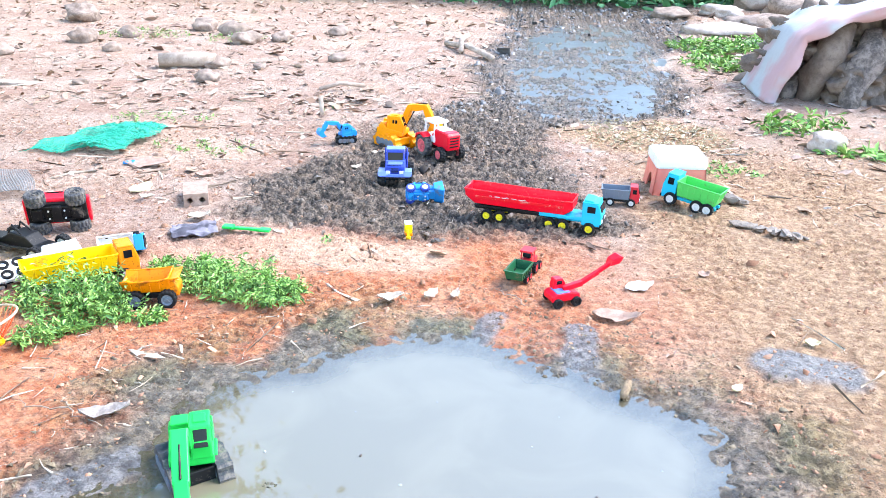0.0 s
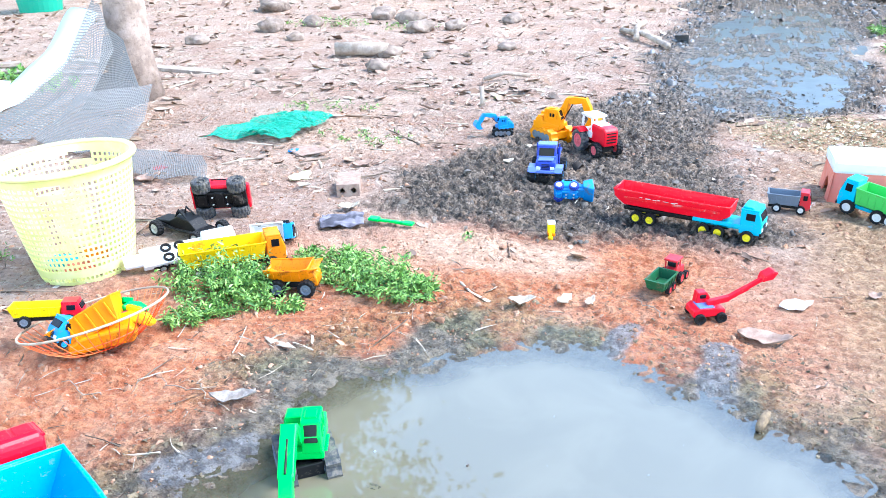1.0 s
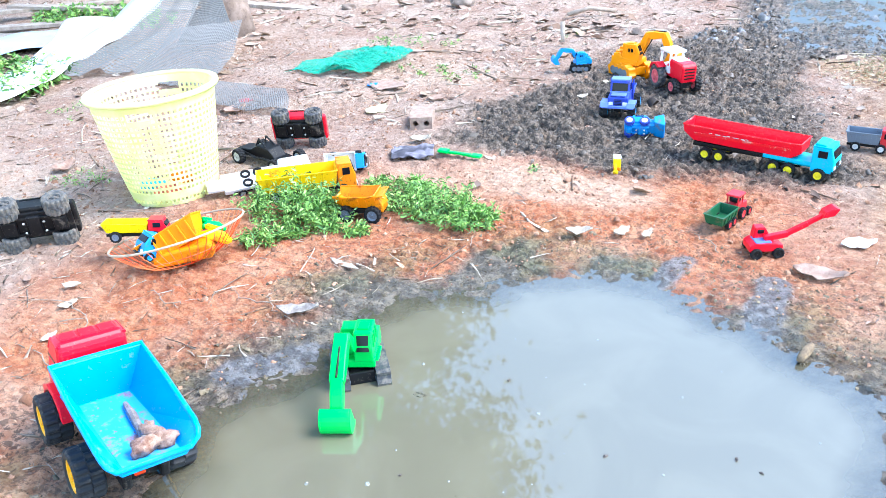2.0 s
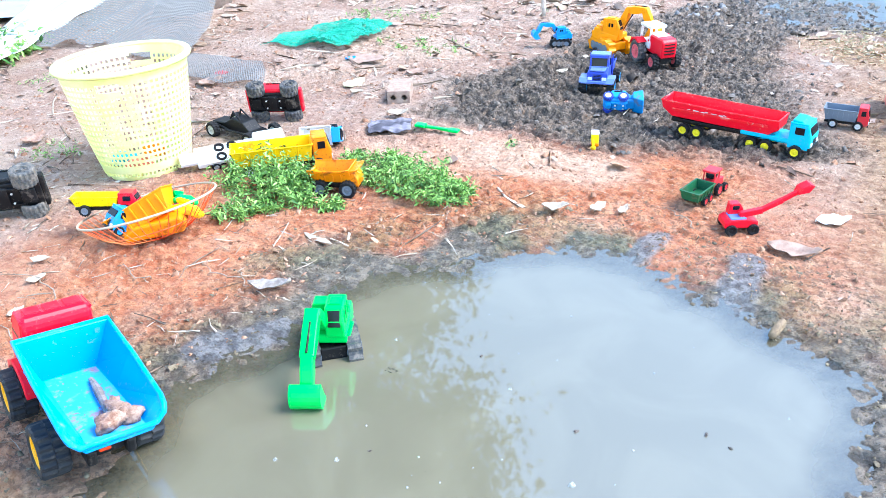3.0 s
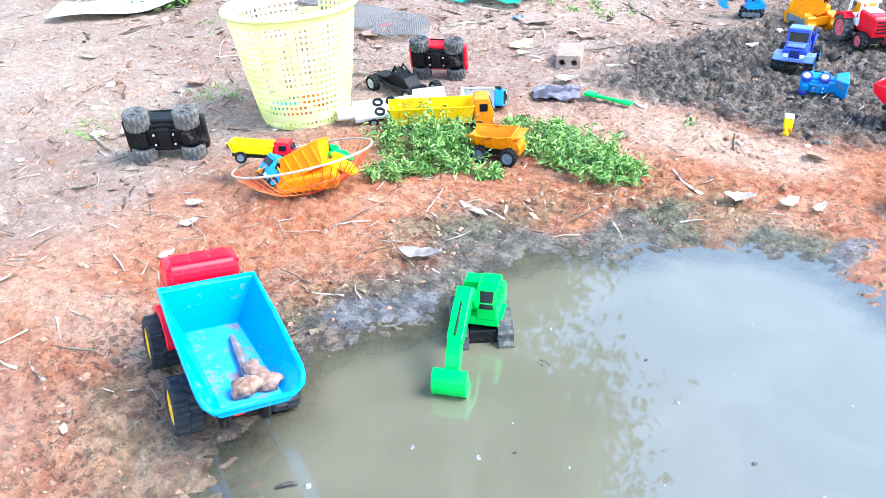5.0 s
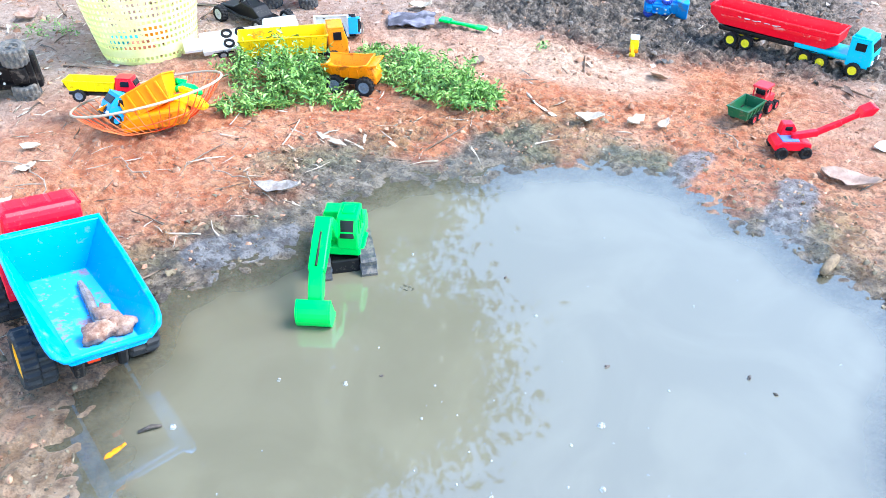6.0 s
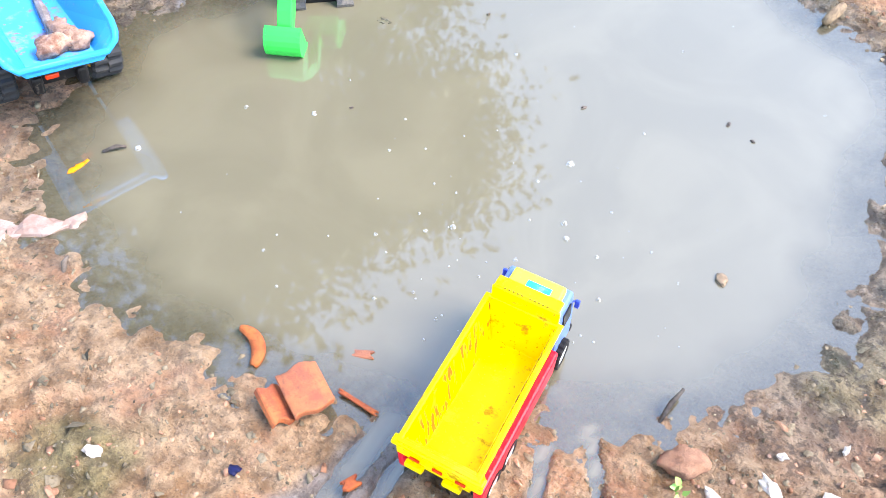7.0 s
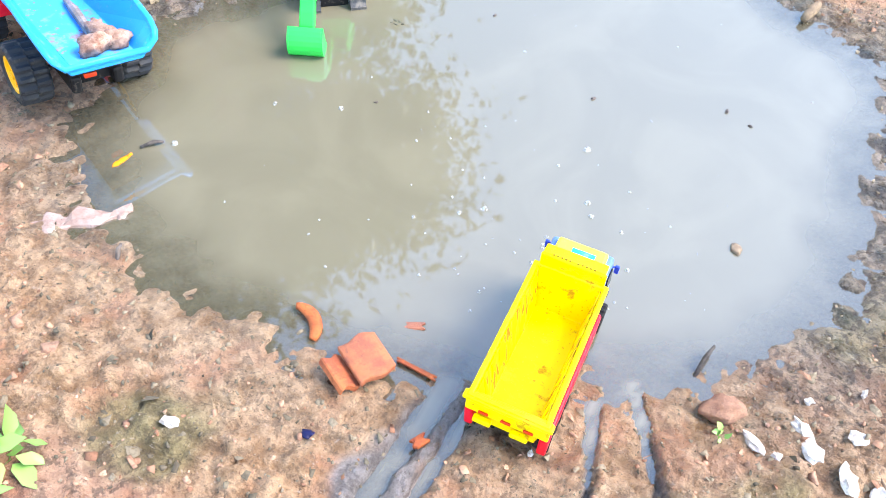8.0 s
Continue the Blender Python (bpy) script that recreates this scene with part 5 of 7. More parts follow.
def front_truck():
    """The yellow tipper with its nose in the water."""
    t = thing("toy_dump_truck", "bright yellow toy dump truck with blue cab standing half in water", "toy truck", at=(0.405, 0.906, -0.016), rz=89.7)
    t.scale = (0.835, 1.03, 1.0)
    chassis(t, -0.14, 0.13, 0.07, 0.027, 0.014)
    bm = bmesh.new()
    for s in (-1, 1):
        prism(bm, [(-0.152, 0.026), (0.082, 0.026), (0.088, 0.066), (-0.156, 0.066)], s * 0.040, s * 0.051, 0.003)
    part("skirt", bm, m_red, t)
    bm = bmesh.new()
    tub(bm, (-0.148, 0.08, 0.070), (-0.158, 0.088, 0.090), 0.040, (0.103, 0.115), 0.003, 0.0035)
    bed = rounded(part("bed", bm, m_yellow, t), 0.002)
    bm = bmesh.new()
    box(bm, 0.006, 0.084, 0.028, 0.091, 0, 0.124, 0.003)
    box(bm, 0.02, 0.08, 0.004, 0.1, 0, 0.137, 0.0015)
    part("headboard", bm, m_yellow, bed)
    bm = bmesh.new()
    for i in range(11):
        if i != 5:
            box(bm, 0.001, 0.0028, 0.0028, 0.0905, -0.026 + 0.0052 * i, 0.1395)
    part("lettering_bars", bm, m_bars, bed, "small worn printed letters")
    for i in range(8):
        for s in (-1, 1):
            bm = bmesh.new()
            box(bm, 0.003, 0.002, 0.05, -0.125 + 0.026 * i, s * 0.0365, 0.075, 0.0005, Matrix.Rotation(-s * 0.14, 4, "X"))
            part("inner_rib", bm, m_yellow, bed)
    for s in (-1, 1):
        bm = bmesh.new()
        b2 = bmesh.new()
        vs = [b2.verts.new(v) for v in ((-0.144, s * 0.0318, 0.044), (0.076, s * 0.0318, 0.044), (0.083, s * 0.0408, 0.113), (-0.153, s * 0.0408, 0.1015))]
        f = b2.faces.new(vs)
        ex = bmesh.ops.extrude_face_region(b2, geom=[f])
        bmesh.ops.translate(b2, vec=(0, -s * 0.0006, 0.0002), verts=[v for v in ex["geom"] if isinstance(v, bmesh.types.BMVert)])
        join(bm, b2)
        part("inner_panel", bm, m_streak, bed, "yellow side streaked with brown mud")
    bm = bmesh.new()
    prism(bm, [(-0.158, 0.07), (-0.15, 0.062), (-0.148, 0.102), (-0.158, 0.104)], -0.05, 0.05, 0.0015)
    box(bm, 0.014, 0.106, 0.006, -0.158, 0, 0.101, 0.002)
    for i in range(2):
        box(bm, 0.01, 0.022, 0.008, -0.16, -0.018 + 0.045 * i, 0.06, 0.002)
    part("tailgate", bm, m_yellow, bed)
    for i in range(3):
        bm = bmesh.new()
        box(bm, 0.003, 0.012, 0.004, -0.1598, -0.027 + 0.027 * i, 0.076, 0.001)
        part("tail_light", bm, m_lamp_r, bed)
    c = cab(t, 0.098, 0.160, 0.090, 0.03, 0.118, m_slate, None, 0.12, lights=m_white)
    bm = bmesh.new()
    box(bm, 0.05, 0.066, 0.012, 0.122, 0, 0.120, 0.004)
    r = part("roof", bm, m_cream, c, "yellow roof, paled for the highlight on it")
    windows(r, [(0.014, 0.030, 0.002, 0.124, -0.004, 0.1265)], m_blue, "roof_sticker")
    for s in (-1, 1):
        bm = bmesh.new()
        tube(bm, [(0.15, s * 0.04, 0.1), (0.153, s * 0.045, 0.1)], 0.0015, 6)
        box(bm, 0.005, 0.006, 0.014, 0.153, s * 0.047, 0.096, 0.0015)
        part("mirror", bm, m_cobalt, c)
    for x in (-0.115, -0.065, 0.118):
        axle(t, x, 0.024, 0.036)
        for s in (-1, 1):
            wheel(t, x, s * 0.042, 0.024, 0.024, 0.02, m_tyre, m_rim_w, 14)


front_truck()


def small_digger():
    t = thing("toy_digger", "tiny yellow toy digger on pale earth", "toy digger", at=(-0.035, 2.815, rest(-0.03, 2.81)), rz=-70)
    bm = bmesh.new()
    box(bm, 0.03, 0.024, 0.012, 0, 0, 0.008, 0.003)
    part("base", bm, m_orange, t)
    bm = bmesh.new()
    prism(bm, [(-0.016, 0.014), (0.012, 0.014), (0.01, 0.04), (-0.012, 0.044)], -0.012, 0.012, 0.003)
    part("cab", bm, m_yellow, t)
    bm = bmesh.new()
    box(bm, 0.024, 0.026, 0.010, -0.001, 0, 0.047, 0.003)
    part("roof", bm, m_white, t)
    bm = bmesh.new()
    tube(bm, [(0.012, -0.006, 0.022), (0.03, -0.008, 0.034), (0.04, -0.008, 0.012)], 0.004, 6)
    box(bm, 0.012, 0.016, 0.01, 0.038, -0.008, 0.008, 0.002)
    part("arm", bm, m_yellow, t)


small_digger()


# ---- plastic laundry basket ----
def basket():
    m, nt, b = nodes_of("yellow basket plastic")
    nt.links.new(mix(nt, ramp(nt, tex(nt, 14, 4), 0.35, 0.7), (0.76, 0.80, 0.28), (0.84, 0.86, 0.42)), b.inputs["Base Color"])
    b.inputs["Roughness"].default_value = 0.42
    b.inputs["Subsurface Weight"].default_value = 0.0
    t = thing("laundry_basket", "pale yellow perforated plastic laundry basket standing on the earth", "basket", at=(-1.362, 2.185, gz(-1.37, 2.18)), rz=0, ry=-2.6)
    H, R0, R1, N = 0.352, 0.135, 0.195, 68
    za = [0.0, 0.012]
    z, k = 0.012, 0
    rows = 17
    step = (H - 0.012 - 0.028) / rows
    for i in range(rows):
        za += [0.012 + step * (i + 0.60), 0.012 + step * (i + 1)]
    za.append(H)
    bm = bmesh.new()
    ta = []
    for i in range(N):
        ta += [2 * math.pi * (i + 0.0) / N, 2 * math.pi * (i + 0.40) / N]

    def rad(z):
        return R0 + (R1 - R0) * (z / H) ** 0.85
    grid = [[bm.verts.new((rad(z) * math.cos(a), rad(z) * math.sin(a), z)) for a in ta] for z in za]
    for j in range(len(za) - 1):
        for i in range(2 * N):
            hole = i % 2 == 1 and 1 <= j <= 2 * rows and j % 2 == 1
            row = (j - 1) // 2
            back = abs(((math.degrees(ta[i]) - 118) + 180) % 360 - 180) < 11
            front = abs(((math.degrees(ta[i]) - 298) + 180) % 360 - 180) < 11
            if row >= rows - 2 and (back or front) and j <= 2 * rows:
                hole = row >= rows - 2 and j >= 2 * rows - 2
            if 1 <= row <= 1 and j % 2 == 1:
                hole = False
            if not hole:
                bm.faces.new((grid[j][i], grid[j][(i + 1) % (2 * N)], grid[j + 1][(i + 1) % (2 * N)], grid[j + 1][i]))
    wall = part("wall", bm, m, t)
    so = wall.modifiers.new("thickness", "SOLIDIFY")
    so.thickness, so.offset = 0.0035, 0
    bm = bmesh.new()
    lathe(bm, [(R1 - 0.002, H - 0.006), (R1 + 0.013, H - 0.008), (R1 + 0.016, H - 0.002), (R1 + 0.013, H + 0.006), (R1 + 0.002, H + 0.008), (R1 - 0.004, H + 0.003)], 72, close=True)
    part("rim", bm, m, t, smooth=True)
    bm = bmesh.new()
    lathe(bm, [(0.0005, 0.002), (R0 - 0.001, 0.002), (R0 - 0.001, 0.006), (0.0005, 0.006)], 48)
    part("base", bm, m, t)


basket()


# ---- wire bowl full of toys ----
def wire_bowl():
    m, nt, b = nodes_of("worn enamelled wire")
    nt.links.new(mix(nt, ramp(nt, tex(nt, 12, 4), 0.4, 0.6), (0.80, 0.24, 0.08), (0.84, 0.08, 0.015)), b.inputs["Base Color"])
    b.inputs["Roughness"].default_value, b.inputs["Metallic"].default_value = 0.45, 0.2
    m_bare = plastic("bare pale wire", (0.46, 0.36, 0.26), 0.4, 0.2)
    t = thing("wire_basket", "round tilted wire bowl filled with small plastic toys", "wire basket", at=(-0.965, 1.785, gz(-0.96, 1.78) + 0.008), rz=38, rx=-13, ry=-9)
    R, H, r0 = 0.185, 0.088, 0.06
    bm = bmesh.new()
    tube(bm, [(R * math.cos(a), R * math.sin(a), H) for a in np.linspace(0, 2 * math.pi, 48, endpoint=False)], 0.0032, 6, True)
    part("rim", bm, m_bare, t, "pale bare wire rim")
    bm = bmesh.new()
    tube(bm, [(r0 * math.cos(a), r0 * math.sin(a), 0.004) for a in np.linspace(0, 2 * math.pi, 24, endpoint=False)], 0.002, 6, True)
    tube(bm, [(0.12 * math.cos(a), 0.12 * math.sin(a), 0.034) for a in np.linspace(0, 2 * math.pi, 36, endpoint=False)], 0.0014, 5, True)
    part("ring", bm, m, t)
    for i in range(44):
        a = 2 * math.pi * i / 44
        bm = bmesh.new()
        tube(bm, [((r0 + (R - r0) * f) * math.cos(a), (r0 + (R - r0) * f) * math.sin(a), 0.004 + (H - 0.004) * f ** 1.9) for f in (0, 0.3, 0.6, 0.85, 1.0)], 0.0012, 4)
        part("wire", bm, m, t)
    return t


wire_bowl()


def in_bowl(lx, ly, lz):
    m = pose(-0.965, 1.785, gz(-0.96, 1.78) + 0.008, 0, 0, 38) @ pose(0, 0, 0, -13, -9, 0)
    return m @ Vector((lx, ly, lz))


p = in_bowl(-0.115, 0.045, 0.088)
tipper("toy_truck", "yellow toy truck with red cab lying across the wire bowl", (p.x, p.y, p.z), 30, 0.175, 0.058, 0.06, 0.016, m_black, m_yellow, m_red, m_tyre, m_grey, (0.2, 0.8), cab_len=0.3, rx=-8, ry=4)
p = in_bowl(-0.075, -0.035, 0.035)
tipper("toy_truck", "small azure toy truck standing nose up in the wire bowl", (p.x, p.y, p.z), 250, 0.11, 0.06, 0.07, 0.013, m_azure, m_azure, m_azure, m_tyre, m_azure, (0.2, 0.8), cab_len=0.45, ry=-30)
p = in_bowl(0.0, -0.03, 0.03)
bm = bmesh.new()
tub(bm, (-0.078, 0.062, 0.066), (-0.096, 0.080, 0.094), 0.0, (0.052, 0.060), 0.003, 0.003)
m_bowl = plastic("clean orange plastic", (0.90, 0.28, 0.0), 0.4, 0.12, (0.5, 0.12, 0.02))
o = part("toy_tipper_bed", bm, m_bowl)
ribs(o, m_bowl, [-0.07 + 0.026 * i for i in range(6)], 0.072, 0.003, 0.054, 0.005, 0.014)
o.matrix_world = pose(p.x, p.y, p.z + 0.022, -22, -24, 36)
tagged(o, "loose amber toy tipper bed lying in the wire bowl", "toy")
p = in_bowl(0.01, -0.04, 0.012)
bm = bmesh.new()
prism(bm, [(-0.08, 0.0), (0.07, 0.0), (0.085, 0.02), (0.07, 0.045), (-0.05, 0.04), (-0.085, 0.02)], -0.03, 0.03, 0.006)
o = part("toy_car", bm, m_orange)
o.matrix_world = pose(p.x, p.y, p.z + 0.004, 0, -6, 35)
tagged(o, "orange toy car shell at the bottom of the wire bowl", "toy car")
for k, (lx, ly, lz, mt, rz, nm) in enumerate([(0.045, 0.045, 0.05, m_violet, 20, "violet"), (0.06, 0.0, 0.05, m_pink, 60, "pink"), (0.0, 0.05, 0.045, m_pink, 100, "pink"), (0.095, -0.03, 0.042, m_amber, 15, "amber"), (0.085, 0.02, 0.058, m_green, 80, "green")]):
    p = in_bowl(lx, ly, lz)
    bm = bmesh.new()
    prism(bm, [(-0.04, 0.0), (0.04, 0.0), (0.042, 0.012), (0.018, 0.026), (-0.02, 0.026), (-0.042, 0.012)], -0.018, 0.018, 0.004)
    tub(bm, (-0.03, -0.005, 0.02), (-0.034, -0.001, 0.026), 0.024, 0.034, 0.002)
    o = part("toy_car", bm, mt)
    o.matrix_world = pose(p.x, p.y, p.z, 25 - 15 * k, 12 * k - 20, rz)
    tagged(o, nm + " toy car lying among others in the wire bowl", "toy car", "toys in the wire bowl")


for k, (dx, dy, dz, mt, nm) in enumerate([(0.03, -0.06, 0.012, m_coral, "coral"), (-0.05, -0.04, 0.012, m_turq, "turquoise"), (0.06, -0.02, 0.05, m_orange, "orange")]):
    bm = bmesh.new()
    prism(bm, [(-0.045, 0.0), (0.045, 0.0), (0.047, 0.016), (0.02, 0.034), (-0.022, 0.034), (-0.047, 0.016)], -0.022, 0.022, 0.005)
    o = part("toy_car", bm, mt)
    o.matrix_world = pose(-1.375 + dx, 2.19 + dy, gz(-1.375, 2.19) + dz, 8 * k, 10 * k, 50 * k)
    tagged(o, nm + " toy car lying in the laundry basket", "toy car", "toys in the laundry basket")


# ---- child's stool ----
def stool():
    t = thing("stool", "low white plastic stool with coral sides", "stool", at=(0.935, 3.47, gz(0.935, 3.47)), rz=3)
    H, a, b = 0.158, 0.104, 0.09
    bm = bmesh.new()
    box(bm, 2 * b + 0.016, 2 * b + 0.016, 0.05, 0, 0, H - 0.025, 0.012)
    part("seat", bm, m_white, t)
    for k in range(4):
        bm = bmesh.new()
        rot = Matrix.Rotation(k * math.pi / 2, 4, "Z")
        for s in (-1, 1):
            bm2 = bmesh.new()
            vs = [(s * a, -a, 0), (s * a * 0.42, -a, 0), (s * b * 0.36, -(a + b) / 2, H * 0.3), (s * b * 0.15, -b - 0.006, H * 0.42), (0, -b - 0.005, H * 0.44), (0, -b, H - 0.014), (s * b, -b, H - 0.014)]
            f = bm2.faces.new([bm2.verts.new(v) for v in vs])
            ex = bmesh.ops.extrude_face_region(bm2, geom=[f])
            bmesh.ops.translate(bm2, vec=(0, 0.006, 0), verts=[v for v in ex["geom"] if isinstance(v, bmesh.types.BMVert)])
            join(bm, bm2, rot)
        part("side_panel", bm, m_coral, t)


stool()


# ---- hollow brick ----
def brick():
    m = rocky("pale fired clay", (0.30, 0.18, 0.13), (0.46, 0.33, 0.255), 45)
    bm = bmesh.new()
    w, h, L, r = 0.086, 0.05, 0.15, 0.011
    n = 12
    for s in (-1, 1):
        cx, cz = s * w * 0.25, h * 0.5
        for y, flip in ((-L / 2, 1), (L / 2, -1)):
            outer = [bm.verts.new(v) for v in ((cx - w * 0.25, y, 0), (cx + w * 0.25, y, 0), (cx + w * 0.25, y, h), (cx - w * 0.25, y, h))]
            ring = [bm.verts.new((cx + r * math.cos(2 * math.pi * (i + 0.5) / n - 2.356), y, cz + r * math.sin(2 * math.pi * (i + 0.5) / n - 2.356))) for i in range(n)]
            for q in range(4):
                for j in range(3):
                    bm.faces.new([outer[q], ring[(q * 3 + j + 1) % n], ring[(q * 3 + j) % n]])
                bm.faces.new([outer[q], outer[(q + 1) % 4], ring[(q * 3 + 3) % n]])
            if flip == 1:
                o1, r1 = outer, ring
        for i in range(n):
            bm.faces.new((r1[i], r1[(i + 1) % n], ring[(i + 1) % n], ring[i]))
        for q in range(4):
            bm.faces.new((o1[q], o1[(q + 1) % 4], outer[(q + 1) % 4], outer[q]))
    o = part("brick", bm, m)
    o.matrix_world = pose(-0.872, 3.05, gz(-0.84, 3.04) - 0.004, 0, 0, 22)
    tagged(o, "pale fired clay brick with two holes in its end", "brick")


brick()


# ---- trees, nets, stones, plants and litter ----
rng = np.random.default_rng(5)


def scatter(name, pts, sizes, verts, faces, mat, label, category, tilt=0.5, jitter=0.25, stretch=(0.6, 1.4), yaw=None, kind="stuff", parent=None):
    """Many small copies of one little shape, each turned, stretched and jittered, in one mesh."""
    V = np.array(verts, float)
    n, k = len(pts), len(V)
    P = np.repeat(V[None], n, 0) + rng.normal(0, jitter, (n, k, 3)) * np.abs(V).max() * 0.3
    P *= np.stack([rng.uniform(*stretch, n), rng.uniform(*stretch, n), rng.uniform(*stretch, n)], -1)[:, None]
    P *= np.asarray(sizes)[:, None, None]
    a, b, c = (rng.uniform(0, 2 * np.pi, n) if yaw is None else yaw), rng.normal(0, tilt, n), rng.normal(0, tilt, n)

    def rot(P, i, j, ang):
        s, co = np.sin(ang)[:, None], np.cos(ang)[:, None]
        x, y = P[..., i].copy(), P[..., j].copy()
        P[..., i], P[..., j] = x * co - y * s, x * s + y * co
    rot(P, 1, 2, b)
    rot(P, 0, 2, c)
    rot(P, 0, 1, a)
    P += np.asarray(pts)[:, None]
    me = bpy.data.meshes.new(name)
    co = P.reshape(-1, 3)
    me.vertices.add(len(co))
    me.vertices.foreach_set("co", co.ravel())
    loops, starts, tot = [], [], 0
    lens = [len(f) for f in faces]
    flat = np.array([i for f in faces for i in f])
    allv = (flat[None] + np.arange(n)[:, None] * k).ravel()
    me.loops.add(len(allv))
    me.loops.foreach_set("vertex_index", allv.astype(np.int32))
    me.polygons.add(n * len(faces))
    st = np.concatenate([[0], np.cumsum(lens)[:-1]])
    me.polygons.foreach_set("loop_start", (st[None] + np.arange(n)[:, None] * len(flat)).ravel().astype(np.int32))
    me.update(calc_edges=True)
    me.materials.append(mat)
    ob = new(name, me)
    if parent is not None:
        ob.parent = parent
        return ob
    return tagged(ob, label, category, kind=kind)


CLOD = ([(-1, -0.8, -0.2), (0.9, -0.9, -0.2), (1, 0.8, -0.2), (-0.8, 1, -0.2), (-0.5, -0.5, 0.7), (0.6, -0.4, 0.6), (0.5, 0.5, 0.8), (-0.4, 0.5, 0.55)],
        [(0, 1, 5, 4), (1, 2, 6, 5), (2, 3, 7, 6), (3, 0, 4, 7), (4, 5, 6, 7)])
FLAKE = ([(-1, 0, 0.0), (-0.4, -0.45, 0.12), (0.5, -0.4, 0.1), (1.05, 0.05, 0.2), (0.4, 0.42, 0.08), (-0.5, 0.38, 0.15), (0.0, 0.0, -0.02)],
         [(6, 0, 1), (6, 1, 2), (6, 2, 3), (6, 3, 4), (6, 4, 5), (6, 5, 0)])
LEAF = ([(0, 0, 0), (0.35, -0.22, 0.05), (0.7, -0.18, 0.04), (1, 0, -0.06), (0.7, 0.18, 0.04), (0.35, 0.22, 0.05), (0.5, 0, -0.02)],
        [(0, 1, 6), (1, 2, 6), (2, 3, 6), (3, 4, 6), (4, 5, 6), (5, 0, 6)])
BLADE = ([(x, y * 0.55, z * 1.6) for x, y, z in LEAF[0]], LEAF[1])
TWIG = ([(-1, -0.03, 0), (-1, 0.03, 0), (-1, 0, 0.05), (0, 0.05, 0.02), (0, 0.11, 0.02), (0, 0.08, 0.07), (1, -0.02, 0), (1, 0.02, 0), (1, 0, 0.04)],
        [(0, 3, 4, 1), (1, 4, 5, 2), (2, 5, 3, 0), (3, 6, 7, 4), (4, 7, 8, 5), (5, 8, 6, 3)])


def spread(n, x0, x1, y0, y1, keep=None, lift=0.0):
    """n places on the ground in a rectangle, kept where keep(x, y) says so (0 to 1)."""
    x, y = rng.uniform(x0, x1, n), rng.uniform(y0, y1, n)
    if keep is not None:
        ok = rng.uniform(0, 1, n) < keep(x, y)
        x, y = x[ok], y[ok]
    return np.stack((x, y, height(x, y) + lift), -1)


def dry_land(x, y):
    return sstep(0.02, 0.12, bank_distance(x, y)) * (1 - 0.9 * mud_band(x, y)) * (1 - ditch(x, y))


def rim_land(x, y):
    d = bank_distance(x, y)
    return sstep(-0.05, 0.03, d) * sstep(0.4, 0.15, d)


def earth_bits(name, a, c, rough=0.85):
    m, nt, b = nodes_of(name)
    geo = nt.nodes.new("ShaderNodeNewGeometry")
    col = mix(nt, geo.outputs["Random Per Island"], a, c)
    nt.links.new(mix(nt, ramp(nt, tex(nt, 200, 3), 0.45, 0.65, 0, 0.5), col, tuple(v * 0.5 for v in a)), b.inputs["Base Color"])
    b.inputs["Roughness"].default_value = rough
    return m


m_clod_dry = earth_bits("dry clods", (0.24, 0.105, 0.055), (0.52, 0.30, 0.19))
m_clod_mud = earth_bits("wet mud clods", (0.04, 0.032, 0.026), (0.20, 0.152, 0.115), 0.55)
m_clod_rim = earth_bits("silty clods", (0.08, 0.06, 0.035), (0.27, 0.21, 0.135))
m_litter = chips("leaf litter", [(0.44, 0.33, 0.25), (0.34, 0.23, 0.15), (0.58, 0.49, 0.41), (0.24, 0.14, 0.09), (0.46, 0.32, 0.25), (0.18, 0.11, 0.08), (0.54, 0.43, 0.34), (0.4, 0.27, 0.2)])
m_twig = chips("dead twigs", [(0.5, 0.4, 0.3), (0.28, 0.19, 0.13), (0.66, 0.57, 0.46), (0.13, 0.09, 0.06)])

p = spread(24000, -2.4, 1.7, 0.35, 4.2, dry_land)
scatter("earth_crumbs", p, rng.gamma(1.2, 0.0012, len(p)) + 0.0007, *CLOD, m_clod_dry, "small dry crumbs of reddish earth strewn over the ground", "soil crumbs", jitter=0.6, stretch=(0.4, 2.0))
p = spread(8000, -0.95, 1.35, 2.6, 5.2, lambda x, y: mud_band(x, y))
scatter("mud_clods", p, rng.gamma(1.4, 0.0018, len(p)) + 0.001, *CLOD, m_clod_mud, "lumpy dark wet mud clods", "mud clods", jitter=0.6, stretch=(0.4, 1.9))
m_clod_ditch = earth_bits("ditch clods", (0.04, 0.042, 0.046), (0.30, 0.29, 0.29))
m_clod_ditch.node_tree.nodes["Principled BSDF"].inputs["Roughness"].default_value = 0.5
p = spread(5200, -0.3, 1.9, 4.6, 10, lambda x, y: mud_band(x, y) * (1 - 0.75 * ditch(x, y)), -0.004)
scatter("mud_clods", p, rng.gamma(1.5, 0.004, len(p)) + 0.003, *CLOD, m_clod_ditch, "lumpy wet mud clods standing in a ditch", "mud clods")
p = spread(16000, -0.75, 1.25, 0.4, 2.45, rim_land, -0.0006)
scatter("silt_clods", p, rng.gamma(1.2, 0.0008, len(p)) + 0.0006, *CLOD, m_clod_rim, "rough silty clods along the puddle's bank", "mud clods", jitter=0.7, stretch=(0.4, 2.2))


def litter_zone(x, y):
    return dry_land(x, y) * np.clip(0.03 + 0.9 * sstep(2.3, 3.6, y) + 0.4 * sstep(-1.1, -1.6, x) + 0.5 * sstep(0.9, 1.4, x), 0, 1) * sstep(-0.25, 0.25, fbm(x, y, 1.7, 3, 61) + 0.1)


